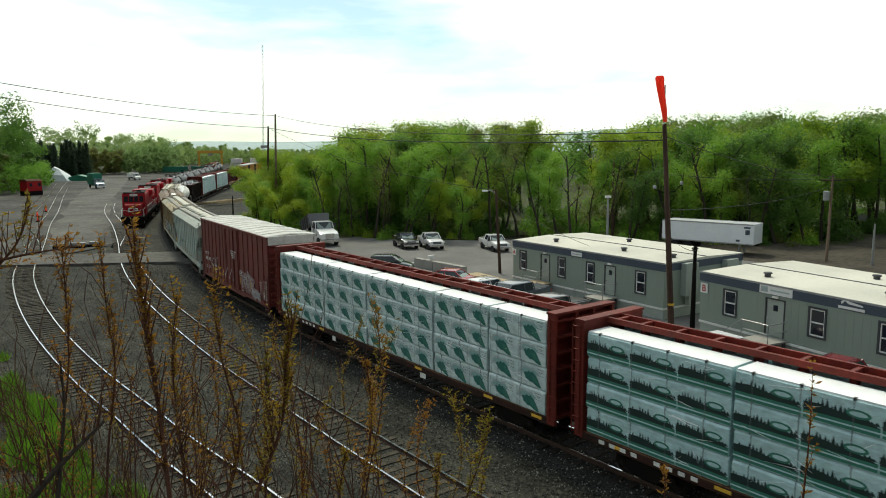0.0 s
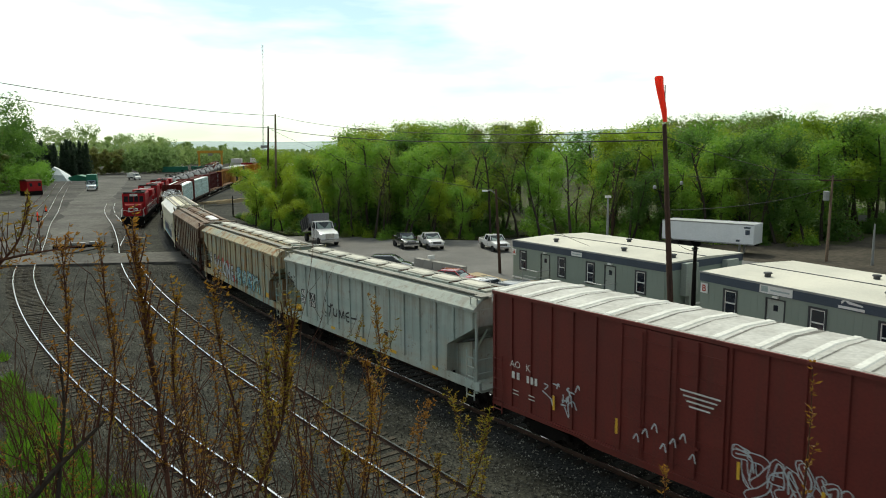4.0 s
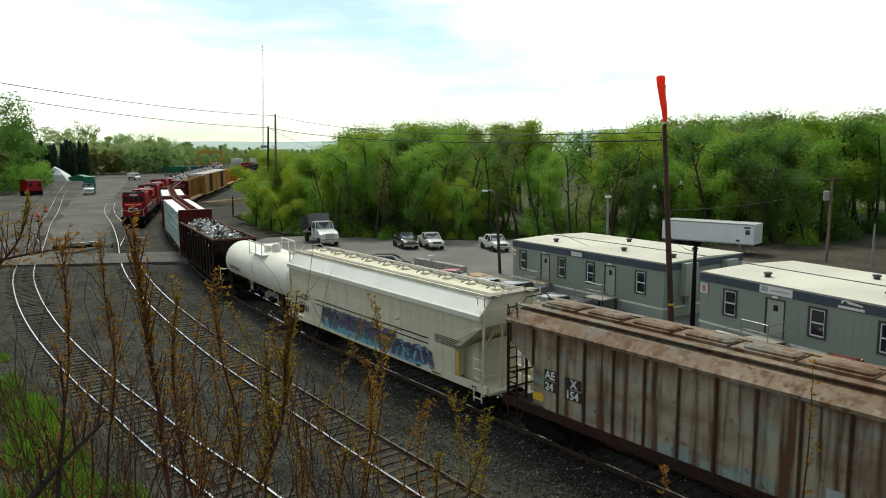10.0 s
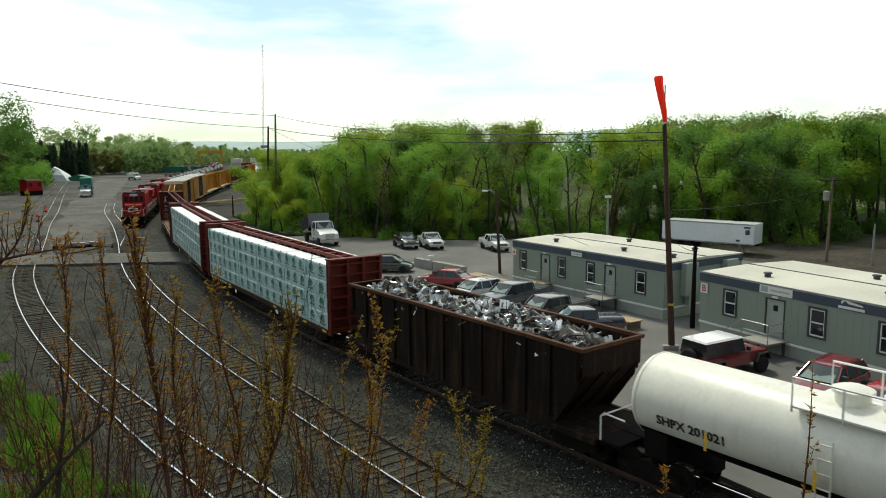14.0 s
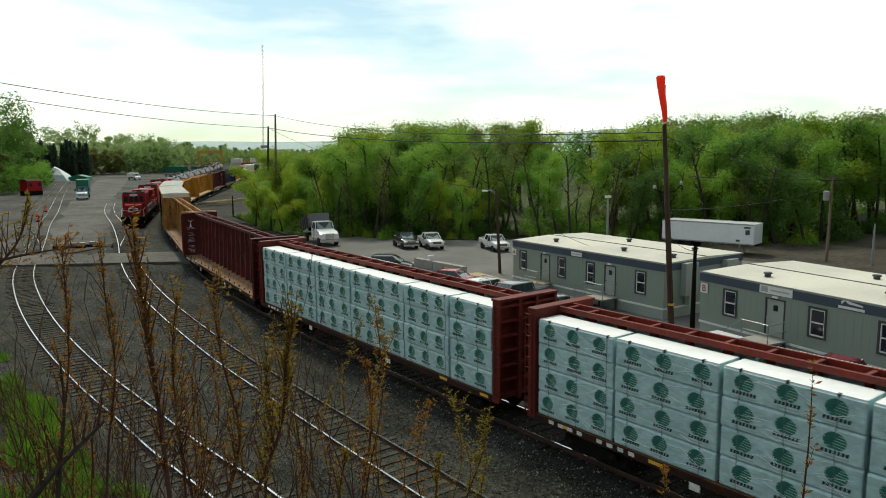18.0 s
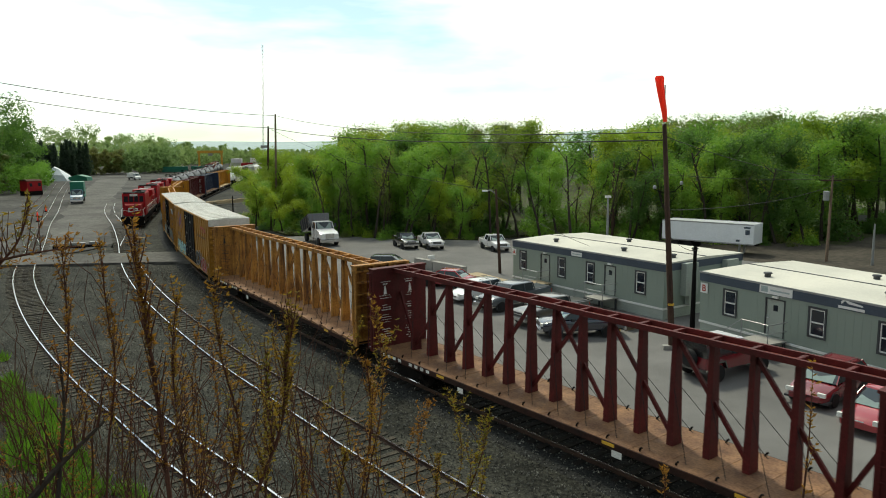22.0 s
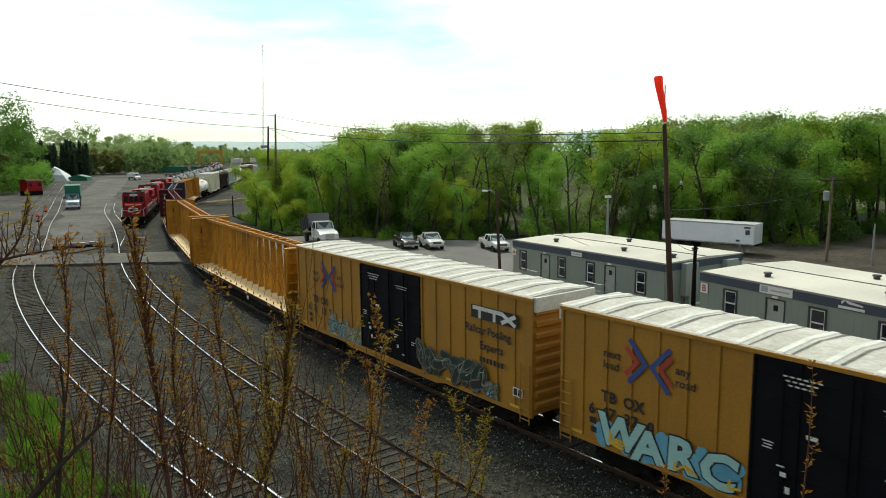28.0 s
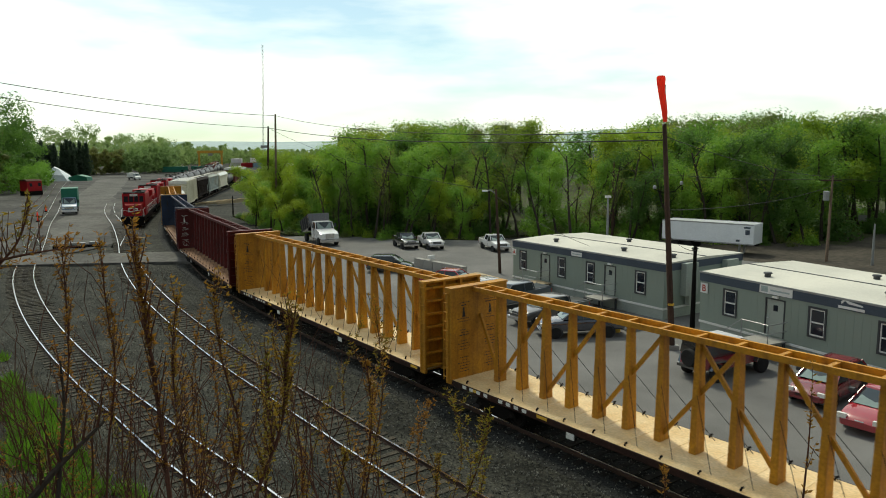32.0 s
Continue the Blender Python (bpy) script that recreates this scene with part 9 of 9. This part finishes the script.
# strings of parked freight cars beyond
for i in range(4):
    c = boxcar(("box_red", "cb_tan", "box_red", "rust")[i], "roof_zinc", "parked brown boxcar on a far yard track", 7.85, ("box_red", "cb_tan", "box_red", "rust")[i], 4.6, (-1.6, 1.7))
    c["group"] = "parked boxcars"
    c.matrix_basis = Matrix.Translation((-92 - i * 4.6, 290 + i * 17.0, 0)) @ Matrix.Rotation(math.atan2(-1, 0.27), 4, 'Z')

rc = thing("red_caboose", None, None, Matrix.Translation((-100.5, 178, 0)) @ Matrix.Rotation(1.1, 4, 'Z'), "faded red crew shed on wheels beside the trees", "shed")
part("body", Geo().box(-1.9, 1.9, -1.4, 1.4, 0.9, 3.3), "loco_red", rc)
part("roof", Geo().prism([(-1.55, 3.3), (1.55, 3.3), (0.9, 3.7), (-0.9, 3.7)], -2.0, 2.0, 'x'), "rust", rc)
part("underframe", Geo().box(-2.1, 2.1, -1.2, 1.2, -0.2, 0.9), "black_steel", rc)
for x in (-1.3, 0.9):
    part("window", Geo().box(x, x + 0.7, -1.44, -1.4, 2.0, 2.8), "window_glass", rc)
tp = Geo()
tp.loft([[(-4.5, -3, 0), (4.5, -3, 0), (4.5, 3, 0), (-4.5, 3, 0)], [(-3.4, -2.4, 2.6), (2.8, -2.2, 2.0), (2.6, 2.2, 2.2), (-3.2, 2.4, 2.9)], [(-1.6, -0.5, 5.0), (0.2, -0.4, 4.2), (0.2, 0.5, 4.3), (-1.6, 0.5, 5.2)]])
thing("covered_mound", tp, "tarp_white", Matrix.Translation((-137.5, 262, -0.2)), "heap under a white tarpaulin by the trees", "tarp heap")
thing("green_shelter", Geo().prism([(-3.5, 0), (3.5, 0), (3.2, 1.4), (0, 2.2), (-3.2, 1.4)], -2, 2), "green_box", Matrix.Translation((-130.5, 263, -0.2)), "low green covered heap by the trees", "covered heap")


def van():
    v = thing("white_van", None, None, None, "white box van parked in the yard", "van", "parked vehicles")
    part("cargo_box", Geo().box(-3.4, 1.0, -1.15, 1.15, 1.0, 2.5), "white_paint", v)
    part("cab_body", slab(Geo(), [(1.0, 0.55), (1.0, 1.6), (1.9, 1.5), (2.7, 1.15), (2.8, 0.55)], 1.0), "white_paint", v)
    cabin(v, "white_paint", (1.05, 2.0), (1.1, 1.6), 0.95, 0.85, 1.5, 2.3, [])
    part("frame", Geo().box(-3.3, 2.5, -0.5, 0.5, 0.5, 1.0), "black_steel", v)
    for x in (2.0, -2.2):
        for s in (-1, 1):
            wheel(v, x, s * 0.9, 0.42, 0.28)
    return v


placed(van(), -110.5, 262, 0.75, -0.66)
cs = Geo()
for i in range(7):
    a = 0.5 + i * 0.16
    cs.beam((-2.5 + i * 0.5, -0.8 + i * 0.1, 0.25 + 0.1 * (i % 3)), (1.6 + i * 0.55, 1.6 + 0.4 * i, 0.35 + 0.35 * (i % 2)), 0.28, 0.26)
thing("sleeper_pile", cs, "wood_new", Matrix.Translation((-44.2, 140.5, -0.15)) @ Matrix.Diagonal((1.3, 1.6, 1.2, 1)), "loose pile of pale old timber sleepers", "timber pile")
for x, y, n in ((-41.2, 79.6, 0), (-39.9, 80.6, 1)):
    t = thing("steel_tray", None, None, Matrix.Translation((x, y, -0.2)) @ Matrix.Rotation(0.12, 4, 'Z'), "low dark steel tray with pale panels on top", "tray")
    part("base", Geo().box(-1.7, 1.7, -0.4, 0.4, 0, 0.3), "black_steel", t)
    part("panel", Geo().box(-0.9 + n, 1.4, 0.45, 0.9, 0.1, 0.5), "grey_metal", t)
for i, (x, y) in enumerate(((-29.2, 79.5), (-61.5, 110), (-66, 118), (-70, 128))):
    cn = thing("traffic_cone", None, None, Matrix.Translation((x, y, -0.02)), "small orange traffic cone on the gravel", "traffic cone", "traffic cones")
    part("base", Geo().box(-0.2, 0.2, -0.2, 0.2, -0.15, 0.04), "black_steel", cn)
    part("cone_body", Geo().lathe([(0.04, 0.17), (0.75, 0.03), (0.76, 0.005)], 10, 'z'), "orange_cloth", cn)


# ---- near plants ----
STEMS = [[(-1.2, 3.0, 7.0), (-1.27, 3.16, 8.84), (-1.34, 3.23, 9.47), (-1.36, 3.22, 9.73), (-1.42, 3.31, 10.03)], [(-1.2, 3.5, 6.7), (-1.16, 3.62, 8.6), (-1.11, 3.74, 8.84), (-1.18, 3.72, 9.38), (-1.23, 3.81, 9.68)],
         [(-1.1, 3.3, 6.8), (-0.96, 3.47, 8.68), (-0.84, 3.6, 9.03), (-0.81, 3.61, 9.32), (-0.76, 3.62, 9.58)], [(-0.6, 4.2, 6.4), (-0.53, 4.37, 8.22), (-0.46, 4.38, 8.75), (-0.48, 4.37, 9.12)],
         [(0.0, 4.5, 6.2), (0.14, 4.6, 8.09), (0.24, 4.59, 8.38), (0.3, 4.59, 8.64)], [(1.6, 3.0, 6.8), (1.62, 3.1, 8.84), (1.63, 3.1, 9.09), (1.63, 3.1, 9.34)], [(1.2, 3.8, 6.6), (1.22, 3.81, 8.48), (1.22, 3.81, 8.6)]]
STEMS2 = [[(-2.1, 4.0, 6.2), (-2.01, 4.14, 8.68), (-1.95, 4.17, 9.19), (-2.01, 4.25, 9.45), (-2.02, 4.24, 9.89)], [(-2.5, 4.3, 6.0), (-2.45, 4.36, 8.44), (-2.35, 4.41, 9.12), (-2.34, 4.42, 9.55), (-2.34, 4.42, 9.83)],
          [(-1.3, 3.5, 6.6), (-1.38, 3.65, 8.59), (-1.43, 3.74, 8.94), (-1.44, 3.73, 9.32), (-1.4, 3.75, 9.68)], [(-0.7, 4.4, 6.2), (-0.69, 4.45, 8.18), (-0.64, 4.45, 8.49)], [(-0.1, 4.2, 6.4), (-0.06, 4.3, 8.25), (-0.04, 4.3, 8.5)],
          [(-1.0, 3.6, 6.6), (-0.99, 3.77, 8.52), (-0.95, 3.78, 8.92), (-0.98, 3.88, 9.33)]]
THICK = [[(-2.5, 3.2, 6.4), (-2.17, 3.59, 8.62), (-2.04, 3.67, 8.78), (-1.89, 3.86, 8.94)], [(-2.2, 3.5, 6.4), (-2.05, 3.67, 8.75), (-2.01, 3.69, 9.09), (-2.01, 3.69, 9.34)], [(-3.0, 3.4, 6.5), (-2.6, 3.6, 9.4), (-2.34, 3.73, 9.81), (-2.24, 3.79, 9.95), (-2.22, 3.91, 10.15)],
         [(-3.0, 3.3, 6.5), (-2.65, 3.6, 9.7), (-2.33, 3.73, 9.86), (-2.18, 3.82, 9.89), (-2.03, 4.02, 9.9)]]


def sapling(pts, r, seed, buds, twigs, wood="twig"):
    k = random.Random(seed)
    v = thing("sapling", None, None, None, "thin brown sapling with opening yellow-green buds", "sapling", "saplings on the bank")
    line = [Vector(q) for q in pts]
    path = [Vector(q) for q in spline(line, 6)]
    part("stem", Geo().tube(path, r, 6, r * 0.3), wood, v)
    tw, bd = Geo(), Geo()

    def cluster(p, n, size):
        for i in range(n):
            d = Vector((k.uniform(-1, 1), k.uniform(-1, 1), k.uniform(-0.2, 1))).normalized()
            a = size * k.uniform(0.5, 1.25)
            s = d.cross(Vector((k.random(), k.random(), k.random()))).normalized() * a * 0.17
            bd.poly([p, p + d * a * 0.5 + s, p + d * a, p + d * a * 0.5 - s])
    top = path[-1]
    for i in range(twigs):
        u = 0.3 + 0.68 * i / max(1, twigs - 1)
        q = path[int(u * (len(path) - 1))]
        a = k.uniform(0, 6.28)
        d = Vector((math.cos(a), math.sin(a), k.uniform(1.8, 4.5))).normalized()
        L = k.uniform(0.05, 0.34) * (1.15 - 0.6 * u)
        e = q + d * L
        tw.tube([q, q + d * L * 0.5 + Vector((0, 0, 0.01)), e + Vector((0, 0, 0.03))], r * 0.3, 4, r * 0.14)
        for j in range(buds):
            cluster(q.lerp(e, (j + 1) / buds) + Vector((0, 0, 0.02)), 4, 0.032)
    for q in path[len(path) // 3:]:
        for j in range(4 if twigs > 10 else 1):
            cluster(q + Vector((k.uniform(-0.014, 0.014), k.uniform(-0.014, 0.014), k.uniform(-0.06, 0.06))), 3, 0.032)
    cluster(top, 6, 0.022)
    part("side_twig", tw, "twig", v, kind="stuff")
    part("leaf_bud", bd, MAT["bud"], v, kind="stuff")
    return v


SAPLINGS = []
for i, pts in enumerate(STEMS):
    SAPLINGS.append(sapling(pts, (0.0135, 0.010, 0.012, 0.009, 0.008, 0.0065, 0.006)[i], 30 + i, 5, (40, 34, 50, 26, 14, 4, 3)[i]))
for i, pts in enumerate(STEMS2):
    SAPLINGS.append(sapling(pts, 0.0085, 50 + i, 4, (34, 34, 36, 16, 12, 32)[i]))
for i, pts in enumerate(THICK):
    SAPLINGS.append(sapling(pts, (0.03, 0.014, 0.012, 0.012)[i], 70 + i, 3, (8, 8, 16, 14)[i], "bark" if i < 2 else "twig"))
k = random.Random(91)
for i in range(30):
    x = -3.2 + i * 0.118 + k.uniform(-0.1, 0.1)
    y = k.uniform(4.0, 6.5)
    top = 10.43 - (k.uniform(230, 560) / 1285) * y
    SAPLINGS.append(sapling([(x, y, top - 2.5), (x + k.uniform(-0.1, 0.1), y, top - 1.2), (x + k.uniform(-0.15, 0.15), y, top - 0.5), (x + k.uniform(-0.2, 0.2), y, top)], 0.006, 100 + i, 4, 18))


def grass():
    k = random.Random(4)
    g = Geo()
    n = 0
    while n < 46000:
        y = k.uniform(13, 37)
        s = span(TRACK_A, y, y)[0]
        x = TRACK_A.at(s)[0] - 3.4 - abs(k.gauss(0, 1)) * 5.0 + 1.2 * noise.noise((y * 0.5, 3, 1))
        q = noise.noise((x * 0.3, y * 0.3, 2)) + 0.5 * noise.noise((x * 0.9, y * 0.9, 5))
        if q < k.uniform(-0.12, 0.22) or x < -45:
            continue
        z = bank(x, y)
        h = k.uniform(0.12, 0.55) * (1.0 + 1.2 * max(0, q))
        a = k.uniform(0, 6.28)
        w = k.uniform(0.015, 0.06)
        dx, dy = math.cos(a) * w, math.sin(a) * w
        lx, ly = k.uniform(-0.22, 0.22), k.uniform(-0.22, 0.22)
        g.poly([(x - dx, y - dy, z - 0.02), (x + dx, y + dy, z - 0.02), (x + lx, y + ly, z + h)])
        n += 1
    return thing("grass", g, MAT["grass"], None, "patchy green grass and weeds beside the side track", "grass", kind="stuff")


def dry_weeds():
    """Thin dead stalks that stand in the grass on the bank."""
    k = random.Random(44)
    g = Geo()
    for i in range(900):
        y = k.uniform(13, 33)
        s = span(TRACK_A, y, y)[0]
        x = TRACK_A.at(s)[0] - 2.6 - abs(k.gauss(0, 1)) * 4.5
        z = bank(x, y)
        p = Vector((x, y, z - 0.05))
        d = Vector((k.uniform(-0.5, 0.5), k.uniform(-0.5, 0.5), 1)).normalized()
        h = k.uniform(0.4, 1.5)
        e = p + d * h * 0.6
        g.tube([p, e, e + (d + Vector((k.uniform(-0.5, 0.5), k.uniform(-0.5, 0.5), 0))) * h * 0.4], 0.012, 3, 0.004)
        for j in range(3):
            q = p.lerp(e, k.uniform(0.4, 1))
            g.tube([q, q + Vector((k.uniform(-1, 1), k.uniform(-1, 1), k.uniform(0.2, 1))) * h * 0.25], 0.006, 3, 0.003)
    return thing("dry_weeds", g, "dry_stem", None, "thin dead weed stalks among the grass", "weeds", kind="stuff")


dry_weeds()


def brambles():
    """Bare forking twigs low on the bank before the camera."""
    k = random.Random(61)
    g = Geo()

    def fork(p, d, length, r, depth):
        pts = [p]
        for i in range(3):
            d = (d + Vector((k.uniform(-0.3, 0.3), k.uniform(-0.3, 0.3), k.uniform(-0.1, 0.2)))).normalized()
            pts.append(pts[-1] + d * length / 3)
        g.tube(pts, r, 4, r * 0.5)
        if depth < 2:
            for i in range(3):
                e = (d + Vector((k.uniform(-0.9, 0.9), k.uniform(-0.6, 0.6), k.uniform(-0.1, 0.7)))).normalized()
                fork(pts[1 + i], e, length * k.uniform(0.4, 0.65), r * 0.6, depth + 1)
    for i in range(84):
        y = k.uniform(3.6, 6.4)
        x = -0.62 * y + k.random() ** 1.5 * 0.52 * y
        top = 10.43 - (k.uniform(300, 560) / 1285) * y
        fork(Vector((x, y, top - 1.0)), Vector((k.uniform(-0.4, 0.4), 0, 1)).normalized(), k.uniform(0.5, 1.0), k.uniform(0.003, 0.0065), 0)
    return thing("brambles", g, "twig", None, "tangle of bare reddish brown twigs on the bank", "brambles", kind="stuff")


brambles()
grass()


def ballast_stones():
    k = random.Random(14)
    g = Geo()
    n = 0
    lines = (TRACK_A, TRACK_B, TRACK_C)
    while n < 42000:
        L = lines[n % 3]
        y = 16 + 50 * k.random() ** 1.6
        s = span(L, y, y)[0]
        (x, y0), (wx, wy) = L.at(s), L.way(s)
        o = k.uniform(-4.2, 4.2)
        x, y2 = x - wy * o, y0 + wx * o
        z = -0.16 if abs(o) < 2.1 else -0.21
        r = k.uniform(0.018, 0.05)
        a = k.uniform(0, 2)
        p = [(x + r * math.cos(a + 2.1 * j), y2 + r * math.sin(a + 2.1 * j), z - 0.01) for j in range(3)]
        q = len(g.v)
        g.v += p + [(x + k.uniform(-0.01, 0.01), y2 + k.uniform(-0.01, 0.01), z + r * 0.9)]
        g.f += [(q, q + 1, q + 3), (q + 1, q + 2, q + 3), (q + 2, q, q + 3)]
        n += 1
    return thing("ballast_stones", g, "stone", None, "loose grey ballast stones between the tracks", "ballast", kind="stuff")


ballast_stones()


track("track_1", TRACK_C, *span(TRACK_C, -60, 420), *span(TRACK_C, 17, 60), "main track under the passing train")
track("track_2", TRACK_B, *span(TRACK_B, -10, 145), *span(TRACK_B, 18, 100), "middle track with worn sleepers and polished rails")
track("track_3", TRACK_A, *span(TRACK_A, -5, 272), *span(TRACK_A, 18, 92), "side track with weathered sleepers and polished rails")
track("track_4", TRACK_D, *span(TRACK_D, 80, 400), 1e6, 1e6, "track under the parked locomotives and tank cars")
track("track_5", TRACK_E, *span(TRACK_E, 78, 238), 1e6, 1e6, "short side track that leaves the outer track")


def motions():
    """The train rolls by and its wheels turn; the green lorry comes slowly down the yard road."""
    times = [0.5 * i for i in range(65)]
    for i, car in enumerate(TRAIN):
        mid = (CUTS[i] + CUTS[i + 1]) / 2 + LAG.get(i, 0.0)
        reach = (CUTS[i + 1] - CUTS[i]) / 2 - 2.8
        walk(car, [(t, on_line(TRACK_C, mid - gone(t), reach)) for t in times])
    lorry = [(0.0, -98.1, 206.8), (3.0, -95.0, 198.0), (6.0, -91.4, 189.7), (9.0, -88.0, 182.0), (13.0, -84.3, 172.8), (19.0, -78.6, 158.6), (23.0, -74.0, 147.0), (28.0, -68.6, 135.0), (32.0, -63.8, 124.4)]
    rows = []
    for i, (t, x, y) in enumerate(lorry):
        a, b = lorry[max(i - 1, 0)], lorry[min(i + 1, len(lorry) - 1)]
        head = math.atan2(b[2] - a[2], b[1] - a[1]) if t else math.atan2(-0.75, 0.66)
        rows.append((t, Matrix.Translation((x, y, 0.0)) @ Matrix.Rotation(head, 4, 'Z')))
    walk(LORRY, rows)
    # the windsock sways a little
    walk(windsock, [(2.0 * i, SOCK_HEAD @ Matrix.Rotation(radians(2.2 * math.sin(i * 1.7)), 4, 'Y') @ Matrix.Rotation(radians(1.5 * math.sin(i * 2.3)), 4, 'X')) for i in range(17)])
    # all wheelsets turn alike, so those at the same place in their bogies share one set of keys
    moving = {}
    fine = [min(32.0, 2 * i / 30) for i in range(481)]
    for w, dx in ROLLING:
        top = w.parent.parent
        if top.animation_data is None:
            continue
        if dx not in moving:
            walk(w, [(t, Matrix.Translation((dx, 0, 0.455)) @ Matrix.Rotation(gone(t) / 0.455, 4, 'Y')) for t in fine])
            moving[dx] = w.animation_data
        else:
            w.rotation_mode = "QUATERNION"
            w.animation_data_create()
            w.animation_data.action = moving[dx].action
            w.animation_data.action_slot = moving[dx].action_slot


motions()
